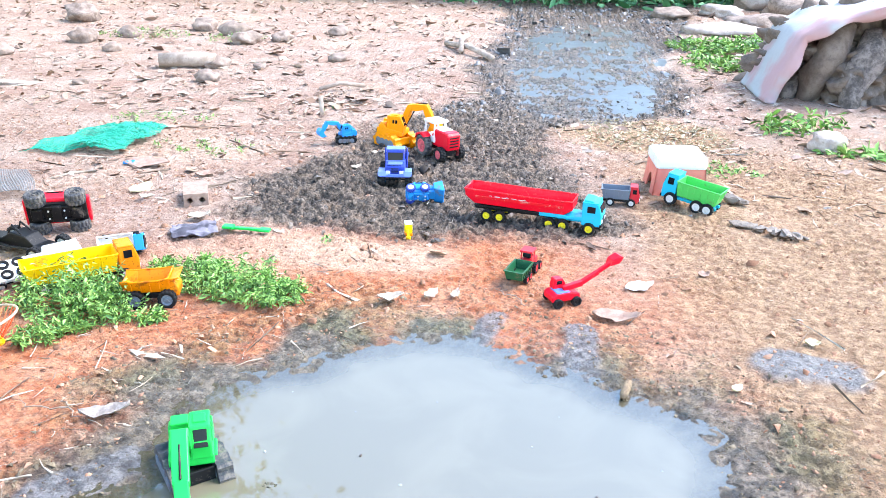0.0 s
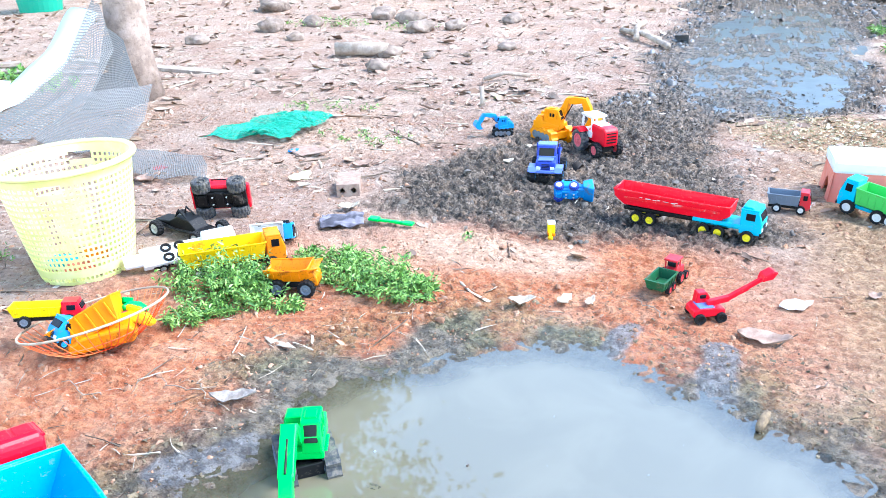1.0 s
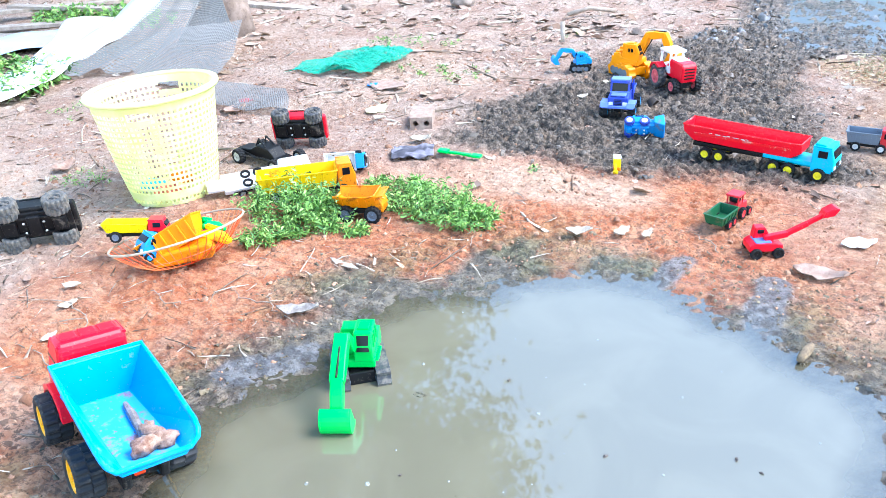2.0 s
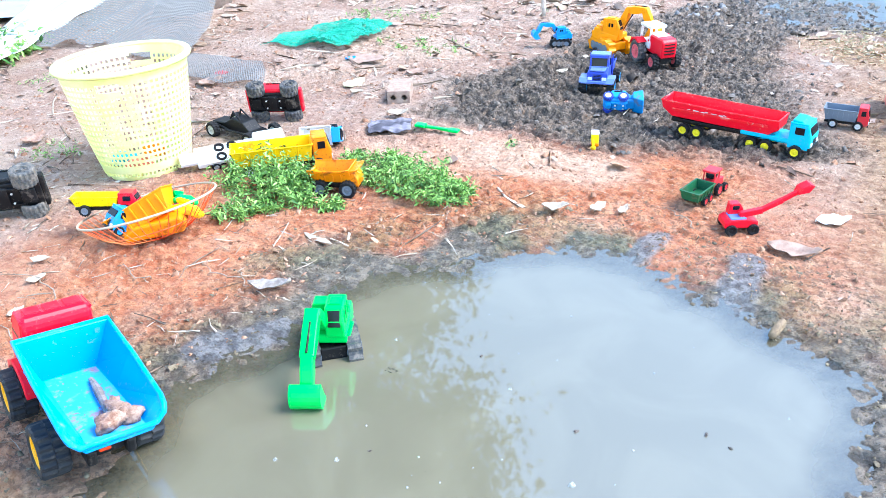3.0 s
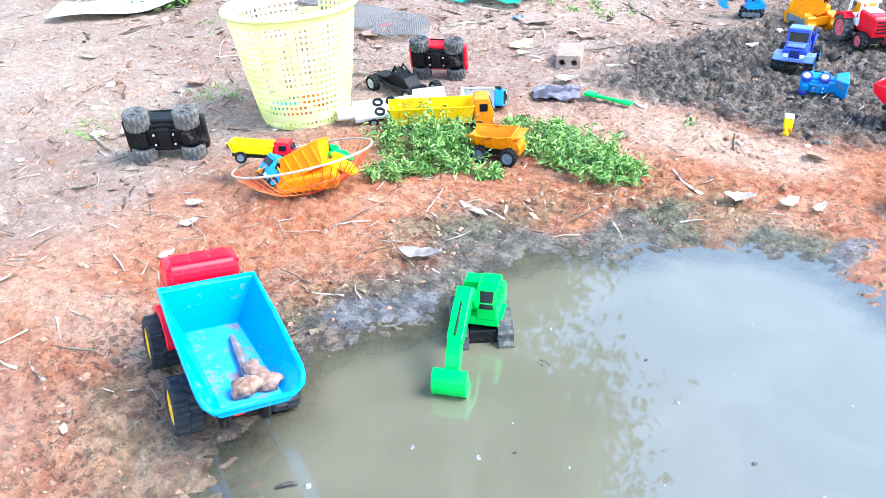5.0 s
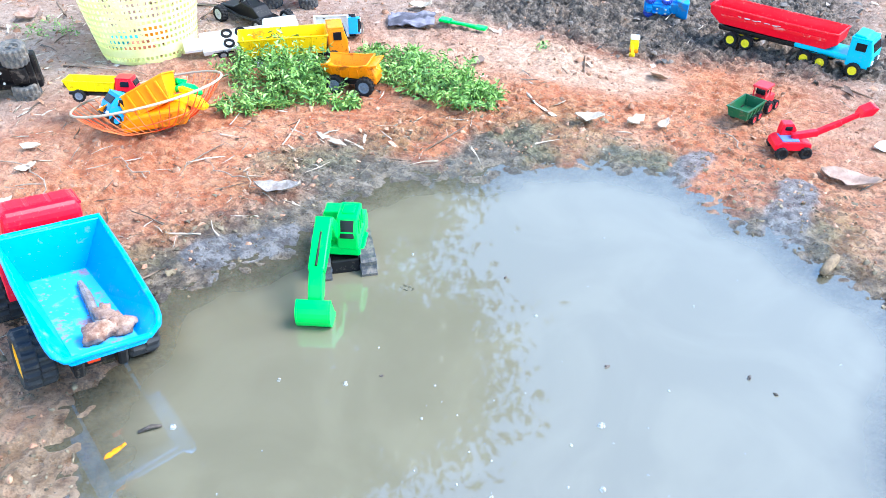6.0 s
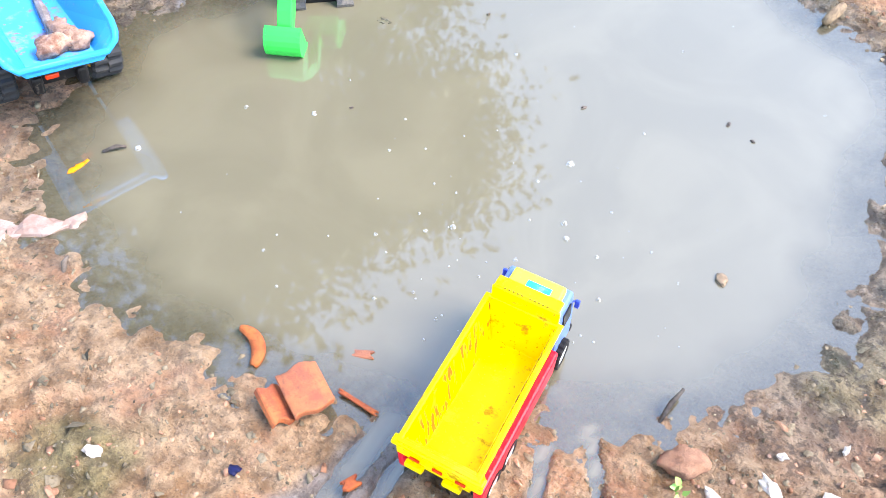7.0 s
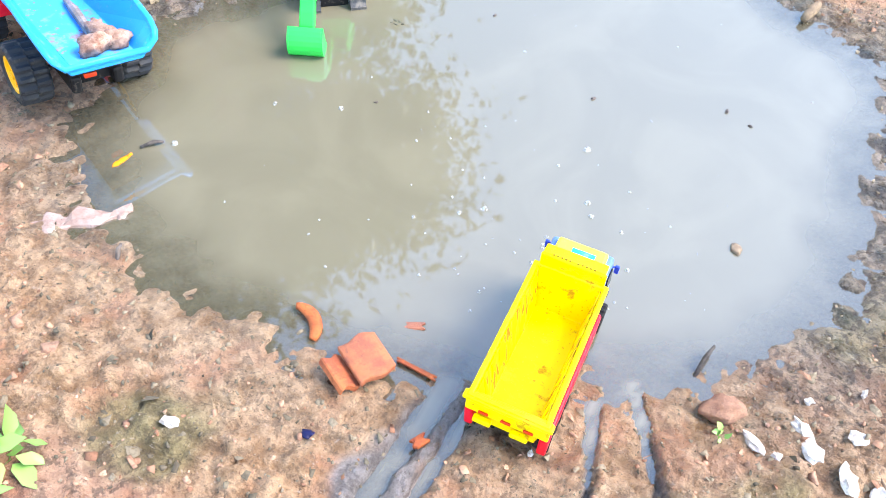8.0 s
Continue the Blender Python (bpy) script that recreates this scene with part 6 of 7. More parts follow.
p = spread(5200, -4.2, 2.6, 0.6, 5.2, litter_zone, 0.003)
scatter("leaf_litter", p, rng.gamma(2.0, 0.0062, len(p)) + 0.003, *FLAKE, m_litter, "dry leaves, chips and scraps littering the earth", "leaf litter", tilt=0.25)
p = spread(7000, -6.5, 2.6, 4.4, 10.5, dry_land, 0.004)
scatter("leaf_litter", p, rng.gamma(1.6, 0.010, len(p)) + 0.005, *FLAKE, m_litter, "dry leaves and bark scraps littering the far yard", "leaf litter", tilt=0.25)
p = spread(5200, -3.5, 2.2, 0.6, 6.0, litter_zone, 0.004)
scatter("twigs", p, rng.gamma(2.0, 0.012, len(p)) + 0.01, *TWIG, m_twig, "thin dead twigs and straw lying on the earth", "twigs", tilt=0.08, jitter=0.12)
p = spread(1300, -1.9, 0.1, 0.9, 2.5, lambda x, y: dry_land(x, y) * 0.7, 0.003)
scatter("twigs", p, rng.gamma(2.0, 0.007, len(p)) + 0.006, *TWIG, m_twig, "thin straw stalks on the red clay", "twigs", tilt=0.08, jitter=0.12)

# -- weeds by the yellow tipper --
# random leaf tones run wide, painting in bright highlights and dark gaps
m_weed = leafy("weed leaves", (0.025, 0.115, 0.015), (0.38, 0.64, 0.15))


def weed_patch(name, label, blobs, n, hmax=0.085, leaf=0.022, per=10, slim=False):
    pts, sizes = [], []
    wts = np.array([b[2] * b[3] for b in blobs])
    for _ in range(n):
        cx, cy, rx, ry, hh = blobs[int(rng.choice(len(blobs), p=wts / wts.sum()))]
        r, a = math.sqrt(rng.uniform(0, 1)), rng.uniform(0, 2 * math.pi)
        x, y = cx + rx * r * math.cos(a), cy + ry * r * math.sin(a)
        h = hmax * hh * rng.uniform(0.45, 1.0) * (1 - 0.55 * r)
        lx, ly = rng.normal(0, 0.35, 2) + np.array([math.cos(a), math.sin(a)]) * 0.35 * r
        g0 = gz(x, y)
        for k in range(per):
            f = rng.uniform(0.12, 1.0)
            pts.append((x + lx * h * f + rng.normal(0, 0.006), y + ly * h * f + rng.normal(0, 0.006), g0 + h * f))
            sizes.append(leaf * rng.uniform(0.55, 1.15))
    scatter(name, np.array(pts), np.array(sizes), *BLADE if slim else LEAF, m_weed, label, "weeds", tilt=0.6, jitter=0.15, stretch=(0.75, 1.2))


weed_patch("weeds", "low green leafy weeds growing beside the toy trucks",
           [(-0.88, 2.17, 0.13, 0.11, 1.25), (-0.77, 2.13, 0.10, 0.08, 1.1), (-0.57, 2.34, 0.07, 0.07, 0.5), (-0.45, 2.29, 0.09, 0.075, 1.1), (-0.37, 2.28, 0.11, 0.07, 0.8), (-0.84, 1.96, 0.05, 0.06, 0.6), (-0.63, 2.42, 0.12, 0.07, 0.45), (-0.66, 2.11, 0.1, 0.03, 0.35), (-0.80, 2.03, 0.05, 0.04, 0.4), (-0.31, 2.31, 0.05, 0.05, 0.45)], 470, hmax=0.13, leaf=0.021, per=20, slim=True)
weed_patch("weeds", "small tufts of green weeds near the basket", [(-1.18, 2.10, 0.08, 0.03, 0.4), (-2.35, 2.75, 0.16, 0.14, 0.9), (-1.75, 2.15, 0.12, 0.08, 0.4), (-1.85, 1.75, 0.1, 0.1, 0.35)], 60, leaf=0.016, per=9, slim=True)
weed_patch("weeds", "green weeds growing round the fallen sheets", [(-3.25, 3.05, 0.35, 0.28, 1.6), (-3.0, 2.9, 0.25, 0.2, 1.4), (-3.9, 4.3, 0.6, 0.25, 1.6)], 330, leaf=0.04, per=9)
weed_patch("weeds", "sparse grass and weeds behind the green net", [(-1.55, 4.25, 0.35, 0.1, 0.7), (-1.1, 3.75, 0.25, 0.12, 0.6), (-0.75, 4.6, 0.06, 0.05, 0.5), (-2.9, 7.0, 0.4, 0.25, 1.6), (-2.1, 6.9, 0.25, 0.2, 1.4)], 190, hmax=0.05, leaf=0.02, per=8, slim=True)
weed_patch("weeds", "broad-leaved green plants at the foot of the stump", [(1.62, 4.5, 0.13, 0.14, 1.3), (1.84, 4.62, 0.16, 0.10, 1.1), (1.9, 4.1, 0.2, 0.1, 0.35), (1.62, 6.4, 0.22, 0.25, 1.3), (1.75, 7.2, 0.3, 0.3, 1.3), (2.2, 7.4, 0.25, 0.3, 1.3)], 300, leaf=0.062, per=7, slim=True)
weed_patch("weeds", "broad light green leaves of a plant beside the near bank", [(-0.13, 0.475, 0.05, 0.05, 1.0), (-0.02, 0.47, 0.03, 0.02, 0.7)], 12, hmax=0.06, leaf=0.05, per=5)
weed_patch("weeds", "scattered small green sprouts on bare earth", [(-0.33, 2.72, 0.05, 0.04, 0.5), (1.15, 3.75, 0.2, 0.1, 0.3), (0.63, 0.90, 0.03, 0.012, 0.12)], 60, leaf=0.02, per=6)


m_straw = leafy("dry grass", (0.36, 0.28, 0.15), (0.62, 0.52, 0.33))
p = spread(5200, 0.4, 1.55, 3.75, 4.85, lambda x, y: sstep(1.15, 0.6, np.hypot((x - 0.95) / 0.5, (y - 4.28) / 0.34) + 0.9 * fbm(x, y, 5.0, 3, 91)), 0.004)
scatter("dry_grass", p, rng.uniform(0.012, 0.034, len(p)), *BLADE, m_straw, "patch of dry yellowed grass on a low rise", "dry grass", tilt=0.45, jitter=0.15, stretch=(0.6, 1.2))


# -- tree with its crown --
def tree(name, label, x, y, trunk_r, trunk_h, crown, n, leaf, mat_leaf, seed, clump=0.3):
    rnd = random.Random(seed)
    t = thing(name, label, "tree", at=(x, y, gz(x, y) - 0.02))
    bm = bmesh.new()
    pts, rs = [], []
    for i in range(9):
        f = i / 8
        pts.append((-0.16 * f * trunk_h * 0.25 + 0.02 * math.sin(5 * f), 0.05 * math.sin(4 * f), trunk_h * f))
        rs.append(trunk_r * (1.0 - 0.42 * f + 0.35 * max(0, 0.12 - f) / 0.12))
    tube(bm, pts, rs, 18)
    top = Vector(pts[-1])
    tr = part("trunk", bm, m_trunk, t, smooth=True)
    cx, cy, cz, rx, ry, rz_ = crown
    tips = []
    for i in range(11):
        a = 2 * math.pi * i / 11 + rnd.uniform(-0.2, 0.2)
        e = rnd.uniform(0.2, 0.95)
        tip = Vector((cx - x + rx * 0.8 * math.cos(a) * e, cy - y + ry * 0.8 * math.sin(a) * e, cz + rz_ * rnd.uniform(-0.5, 0.7)))
        start = top.lerp(Vector(pts[6]), rnd.random())
        mid = start.lerp(tip, 0.5) + Vector((0, 0, 0.25))
        bm = bmesh.new()
        tube(bm, [start, mid, tip], [trunk_r * 0.42, trunk_r * 0.24, trunk_r * 0.07], 8)
        part("limb", bm, m_limb, t, smooth=True)
        tips.append(tip)
    centres = []
    for _ in range(70):
        while True:
            v = rng.uniform(-1, 1, 3)
            if 0.25 < np.linalg.norm(v) < 1:
                break
        centres.append((cx - x + rx * v[0], cy - y + ry * v[1], cz + rz_ * v[2]))
    idx = rng.integers(0, len(centres), n)
    P = np.array(centres)[idx] + rng.normal(0, clump, (n, 3)) * np.array([1, 1, 0.6])
    scatter("crown", P, leaf * rng.uniform(0.6, 1.2, n), *LEAF, mat_leaf, "", "", tilt=0.6, parent=t)
    return t


m_trunk = rocky("pale tree bark", (0.27, 0.19, 0.15), (0.46, 0.34, 0.28), 14, 0.85, 0.8)
m_limb = rocky("dark limb bark", (0.10, 0.08, 0.065), (0.2, 0.16, 0.13), 14, 0.85, 0.8)
m_crown = leafy("tree leaves", (0.05, 0.085, 0.02), (0.14, 0.19, 0.06))
m_hedge = leafy("hedge leaves", (0.03, 0.15, 0.05), (0.18, 0.42, 0.18))
tree("tree", "tree with a pale trunk beside draped netting", -2.76, 4.2, 0.125, 2.3, (-3.9, 4.3, 4.2, 2.4, 2.0, 1.6), 20000, 0.11, m_crown, 3)
# unseen tree, added far off to reflect in the puddle without shading the yard
tree("tree", "tall leafy tree out of view, added for its reflection in the puddle", -8.6, 9.8, 0.3, 5.0, (-8.4, 9.6, 9.0, 4.6, 4.4, 5.2), 60000, 0.17, m_crown, 4, 0.6)


# -- hedge of undergrowth along the far end --
def hedge():
    t = thing("undergrowth", "dense green undergrowth along the far edge of the yard", "bushes", at=(0.5, 11.6, 0), kind="stuff")
    n = 20000
    x = rng.uniform(-7, 7, n)
    y = 10.95 + rng.normal(0, 0.35, n) - 0.15 * np.sin(x * 1.3)
    z = rng.uniform(0, 1, n) ** 1.5 * (1.6 + 0.6 * fbm(x, y * 0, 0.9, 3, 71)) + 0.02
    keep = fbm(x, z, 1.6, 3, 72) > -0.22
    P = np.stack((x - 0.5, y - 11.6, z), -1)[keep]
    scatter("foliage", P, rng.uniform(0.08, 0.17, len(P)), *LEAF, m_hedge, "", "", tilt=0.7, parent=t)
    for k in range(16):
        bm = bmesh.new()
        x0 = -3.6 + 0.35 * k + rng.uniform(-0.15, 0.15)
        y0, h, l = -1.1 + rng.uniform(-0.2, 0.3), rng.uniform(0.6, 1.5), rng.normal(0, 0.35)
        tube(bm, [(x0, y0, 0), (x0 + l * 0.5, y0, h * 0.55), (x0 + l, y0 + 0.1, h)], [0.018, 0.014, 0.007], 6)
        part("stalk", bm, m_twig, t)


hedge()
m_redwall = plastic("red painted sheet", (0.55, 0.05, 0.04), 0.5, 0.2, DUST, 3.0)
bm = bmesh.new()
for i in range(40):
    box(bm, 0.06, 0.02 + 0.02 * (i % 2), 1.6, 3.62 + 0.06 * i, 10.35, 0.78, 0.004)
tagged(part("wall_red", bm, m_redwall), "red corrugated sheet wall at the far end of the yard", "wall", kind="structure")


# -- nets: real strands --
def net(name, label, surf, nu, nv, mat, fill=0.42, lift=0.0):
    """A woven net: narrow ribbons both ways along a draped surface surf(u, v)."""
    U, V = np.meshgrid(np.linspace(0, 1, nu * 2 + 1), np.linspace(0, 1, nv * 2 + 1), indexing="ij")
    du, dv = 1 / (nu * 2), 1 / (nv * 2)
    uu = np.linspace(0, 1, nu + 1)
    vv = np.linspace(0, 1, nv + 1)
    verts, quads = [], []
    base = 0
    ui = np.concatenate([[u - fill / nu / 2, u + fill / nu / 2] for u in uu])
    vi = np.concatenate([[v - fill / nv / 2, v + fill / nv / 2] for v in vv])
    A, B = np.meshgrid(ui, vi, indexing="ij")
    P = surf(np.clip(A, 0, 1), np.clip(B, 0, 1))
    co = np.stack(P, -1).reshape(-1, 3)
    nA, nB = len(ui), len(vi)
    i, j = np.meshgrid(np.arange(nA - 1), np.arange(nB - 1), indexing="ij")
    keep = ~((i % 2 == 1) & (j % 2 == 1))
    idx = (i * nB + j)[keep]
    q = np.stack((idx, idx + nB, idx + nB + 1, idx + 1), -1)
    me = bpy.data.meshes.new(name)
    me.vertices.add(len(co))
    me.vertices.foreach_set("co", co.ravel())
    me.loops.add(q.size)
    me.loops.foreach_set("vertex_index", q.ravel().astype(np.int32))
    me.polygons.add(len(q))
    me.polygons.foreach_set("loop_start", np.arange(0, q.size, 4, dtype=np.int32))
    me.update(calc_edges=True)
    me.materials.append(mat)
    ob = new(name, me)
    so = ob.modifiers.new("thickness", "SOLIDIFY")
    so.thickness = 0.0012
    return tagged(ob, label, "net")


m_net_grey = plastic("grey net fibre", (0.235, 0.225, 0.215), 0.7, 0.15, DUST)
m_net_green = plastic("teal net fibre", (0.012, 0.36, 0.235), 0.5, 0.12, DUST)


def bil(u, v, a, b, c, d):
    """Between four corners: a at (0,0), b at (1,0), c at (1,1), d at (0,1)."""
    return [a[k] * (1 - u) * (1 - v) + b[k] * u * (1 - v) + c[k] * u * v + d[k] * (1 - u) * v for k in range(3)]


def flap(name, label, edge_a, edge_b, nu, nv, mat, fill, fold=0.02, waves=7.0):
    """A net drawn between two edges, each a list of points, with folds running down it."""
    def along(pts, v):
        f = np.linspace(0, 1, len(pts))
        s = np.array(pts, float)
        return [np.interp(v, f, s[:, k]) for k in range(3)]

    def surf(u, v):
        a, b = along(edge_a, v), along(edge_b, v)
        x, y, z = (a[k] * (1 - u) + b[k] * u for k in range(3))
        w = fold * (0.25 + v) * (np.sin(u * waves + v * 2.5) + 0.5 * np.sin(u * waves * 2.1 + 3 * v + 1))
        return x + 0.5 * w, y + 0.6 * w, np.maximum(z + 0.7 * w, height(x, y) + 0.012 + 0.3 * np.abs(w))
    return net(name, label, surf, nu, nv, mat, fill)


# darker copy of the net colour, painting the shade under the netting
m_net_shade = plastic("net fibre darkened for shade", (0.16, 0.155, 0.15), 0.75, 0.2, DUST)
flap("shade_net", "grey shade netting tied to the trunk and draped to the ground", [(-2.77, 4.0, 0.56), (-2.80, 3.75, 0.27), (-2.88, 3.42, 0.10), (-3.0, 3.06, 0.02)], [(-2.72, 3.99, 0.54), (-2.62, 3.93, 0.32), (-2.60, 3.70, 0.14), (-2.62, 3.28, 0.02)], 22, 62, m_net_grey, 0.36, 0.022, 9.0)
# dense dark flap added where only shade lies between net and trunk
flap("shade_net", "dark netting added for the shade at the foot of the trunk", [(-2.74, 4.03, 0.42), (-2.70, 3.85, 0.18), (-2.70, 3.7, 0.05)], [(-2.62, 4.02, 0.36), (-2.50, 3.92, 0.16), (-2.42, 3.84, 0.05)], 26, 40, m_net_shade, 0.8, 0.01, 5.0)
flap("shade_net", "grey shade netting stretched out from the foot of the trunk", [(-2.64, 3.64, 0.15), (-2.60, 3.45, 0.08), (-2.58, 3.24, 0.03)], [(-2.34, 3.84, 0.17), (-2.16, 3.5, 0.07), (-2.0, 3.08, 0.02)], 38, 44, m_net_grey, 0.34, 0.014, 6.0)
flap("shade_net", "loose end of grey netting trailing over the earth", [(-2.05, 3.22, 0.03), (-1.98, 3.08, 0.03), (-1.9, 2.98, 0.02)], [(-1.66, 3.24, 0.02), (-1.55, 3.1, 0.02), (-1.44, 2.93, 0.02)], 44, 30, m_net_grey, 0.26, 0.012, 6.0)


def green_piece(u, v):
    x, y, z = bil(u, v, (-1.86, 3.50, 0), (-1.45, 3.56, 0), (-1.40, 3.98, 0), (-1.74, 4.02, 0))
    h = 0.022 * np.exp(-((u - 0.85) / 0.3) ** 2) + 0.010 * np.abs(np.sin(u * 6 + v * 4)) + 0.008 * np.sin(v * 7) ** 2
    return x + 0.02 * np.sin(v * 14), y + 0.02 * np.sin(u * 12), height(x, y) + 0.01 + h


net("green_net", "crumpled teal plastic netting lying on the earth", green_piece, 46, 46, m_net_green, 0.36)


def green_fold(u, v):
    x, y, z = bil(u, v, (-1.66, 3.52, 0), (-1.42, 3.58, 0), (-1.38, 3.96, 0), (-1.6, 4.0, 0))
    h = 0.03 + 0.022 * np.sin(u * 3.0) + 0.007 * np.sin(v * 9 + u * 5)
    return x, y, height(x, y) + h


net("green_net", "folded layer of teal plastic netting", green_fold, 28, 42, m_net_green, 0.36)

# -- fallen sheets and planks left of the tree --
m_sheet_w = plastic("white coated sheet", (0.82, 0.83, 0.81), 0.45, 0.1, DUST, 5.0)
m_sheet_p = plastic("washed-out blue sheet", (0.66, 0.75, 0.8), 0.4, 0.12, DUST, 5.0)
m_sheet_b = plastic("pale blue coated sheet", (0.45, 0.62, 0.72), 0.4, 0.25, DUST, 5.0)


def strip(name, label, ctrl, width, mat, across=(0.4, -0.9, 0.0), n=28):
    """A bent sheet along control points, drooping between them."""
    bm = bmesh.new()
    ac = Vector(across).normalized()
    rows = []
    for i in range(n + 1):
        f = i / n * (len(ctrl) - 1)
        k = min(int(f), len(ctrl) - 2)
        s = f - k
        p0, p1, p2, p3 = (Vector(ctrl[max(0, min(len(ctrl) - 1, k + d))]) for d in (-1, 0, 1, 2))
        p = 0.5 * ((2 * p1) + (p2 - p0) * s + (2 * p0 - 5 * p1 + 4 * p2 - p3) * s * s + (3 * p1 - p0 - 3 * p2 + p3) * s ** 3)
        q0, q1 = Vector(ctrl[k]), Vector(ctrl[k + 1])
        tang = (p2 - p0).lerp(p3 - p1, s)
        perp = Vector((tang.y, -tang.x, 0)).normalized()
        if perp.dot(ac) < 0:
            perp = -perp
        perp = (perp + ac * 0.25).normalized()
        w = width * (0.97 + 0.03 * math.sin(i * 0.7))
        rows.append([bm.verts.new(p + perp * w * (j / 4 - 0.5) + Vector((0, 0, 0.008 * math.sin(i * 0.9 + j)))) for j in range(5)])
    for a, b in zip(rows, rows[1:]):
        for j in range(4):
            bm.faces.new((a[j], a[j + 1], b[j + 1], b[j]))
    o = part(name, bm, mat, smooth=True)
    so = o.modifiers.new("thickness", "SOLIDIFY")
    so.thickness = 0.004
    return tagged(o, label, "sheet")


strip("metal_sheet", "long white coated sheet bent across the ground", [(-3.62, 3.98, 0.10), (-3.45, 3.72, 0.07), (-3.25, 3.43, 0.05), (-3.04, 3.06, 0.05), (-2.95, 2.83, 0.04), (-3.02, 2.66, 0.03), (-3.25, 2.48, 0.03)], 0.30, m_sheet_w, (0.8, -0.55, 0.05))
strip("metal_sheet", "pale white-blue sheet curving down beside the tree", [(-2.90, 4.08, 0.50), (-2.96, 3.85, 0.27), (-3.02, 3.6, 0.14), (-3.06, 3.35, 0.08), (-3.06, 3.15, 0.05)], 0.27, m_sheet_p, (0.85, -0.45, -0.08))
strip("metal_sheet", "pale blue perforated sheet lying flat on the ground", [(-3.45, 3.95, 0.05), (-3.75, 3.6, 0.04), (-3.98, 3.25, 0.03), (-4.15, 2.95, 0.03)], 0.5, m_sheet_b, (0.85, 0.5, 0.0))
# -- a teal tub far off --
t = thing("plastic_tub", "teal plastic tub standing at the far side of the yard", "tub", at=(-6.45, 7.4, gz(-6.45, 7.4)))
bm = bmesh.new()
lathe(bm, [(0.21, 0.0), (0.26, 0.40), (0.25, 0.40), (0.20, 0.012)], 28)
part("body", bm, m_net_green, t, smooth=False)
bm = bmesh.new()
tube(bm, [(0.262 * math.cos(a), 0.262 * math.sin(a), 0.4) for a in np.linspace(0, 2 * math.pi, 28, endpoint=False)], 0.012, 6, True)
part("rim", bm, m_net_green, t)
m_plank = rocky("grey weathered plank", (0.30, 0.23, 0.18), (0.50, 0.41, 0.34), 20)
for i, (x, y, l, a, z) in enumerate([(-4.4, 3.6, 0.9, 30, 0.03), (-4.2, 3.95, 1.3, 48, 0.03), (-3.9, 4.5, 1.6, 20, 0.04), (-4.5, 4.3, 1.2, 60, 0.08), (-3.55, 2.85, 0.5, 35, 0.03), (-3.2, 4.9, 1.2, 5, 0.03)]):
    bm = bmesh.new()
    box(bm, l, 0.09, 0.024, bev=0.003)
    o = part("plank", bm, m_plank)
    o.matrix_world = pose(x, y, gz(x, y) + z * 0.6 + 0.008, 0, 3, a)
    tagged(o, "weathered grey plank lying beside the fallen sheets", "plank", "planks")

# -- stones and logs of the far yard --
m_stone = rocky("brown field stone", (0.16, 0.11, 0.085), (0.36, 0.275, 0.225), 14)
m_stone_pale = rocky("pale field stone", (0.36, 0.29, 0.245), (0.56, 0.48, 0.42), 14)
FAR = [(-1.68, 5.22, 0.13, 0.09), (-1.80, 5.72, 0.16, 0.09), (-1.5, 5.7, 0.08, 0.05), (-3.25, 6.6, 0.22, 0.14), (-3.0, 6.9, 0.16, 0.12), (-2.2, 7.2, 0.2, 0.14), (-1.95, 6.75, 0.2, 0.12),
       (-1.7, 6.9, 0.16, 0.1), (-2.55, 7.4, 0.22, 0.14), (-1.05, 6.1, 0.12, 0.07), (-3.5, 5.9, 0.15, 0.09), (-1.35, 7.4, 0.14, 0.1), (-2.8, 6.2, 0.12, 0.08), (-3.9, 7.8, 0.3, 0.2), (-2.4, 5.0, 0.09, 0.05)]
for i, (x, y, s, h) in enumerate(FAR):
    stone("stone", "rough brown field stone lying on the yard", x, y, gz(x, y) + h * 0.25, (s * 1.2, s, h), m_stone, 100 + i, 37 * i, "stones of the yard")
for i, (x, y, sx, sy, h) in enumerate([(2.05, 8.15, 0.75, 0.45, 0.12), (2.55, 8.6, 0.8, 0.5, 0.16), (2.35, 7.6, 0.6, 0.35, 0.08), (1.75, 9.4, 0.6, 0.4, 0.12), (2.3, 9.6, 0.6, 0.4, 0.14), (3.0, 9.4, 0.7, 0.5, 0.3), (3.3, 10.0, 0.6, 0.5, 0.34), (3.6, 9.0, 0.5, 0.4, 0.25), (2.9, 10.4, 0.6, 0.4, 0.3), (1.95, 6.35, 0.45, 0.22, 0.05), (2.2, 6.9, 0.3, 0.2, 0.05)]):
    stone("flat_stone", "pale flat slab of stone beside the ditch", x, y, gz(x, y) + h * 0.3, (sx, sy, h), m_stone_pale if i % 2 == 0 else m_stone, 200 + i, 25 * i, "flat stones by the ditch")
stone("stone", "rounded pale stone among the green plants", 1.74, 4.17, gz(1.74, 4.17) + 0.03, (0.17, 0.13, 0.12), m_stone_pale, 31)
bm = bmesh.new()
tube(bm, [(-2.16, 5.60, 0.05), (-1.98, 5.66, 0.05), (-1.80, 5.70, 0.045)], [0.045, 0.05, 0.043], 14)
tagged(part("log", bm, m_plank, smooth=True), "short pale barkless log lying on the yard", "log")
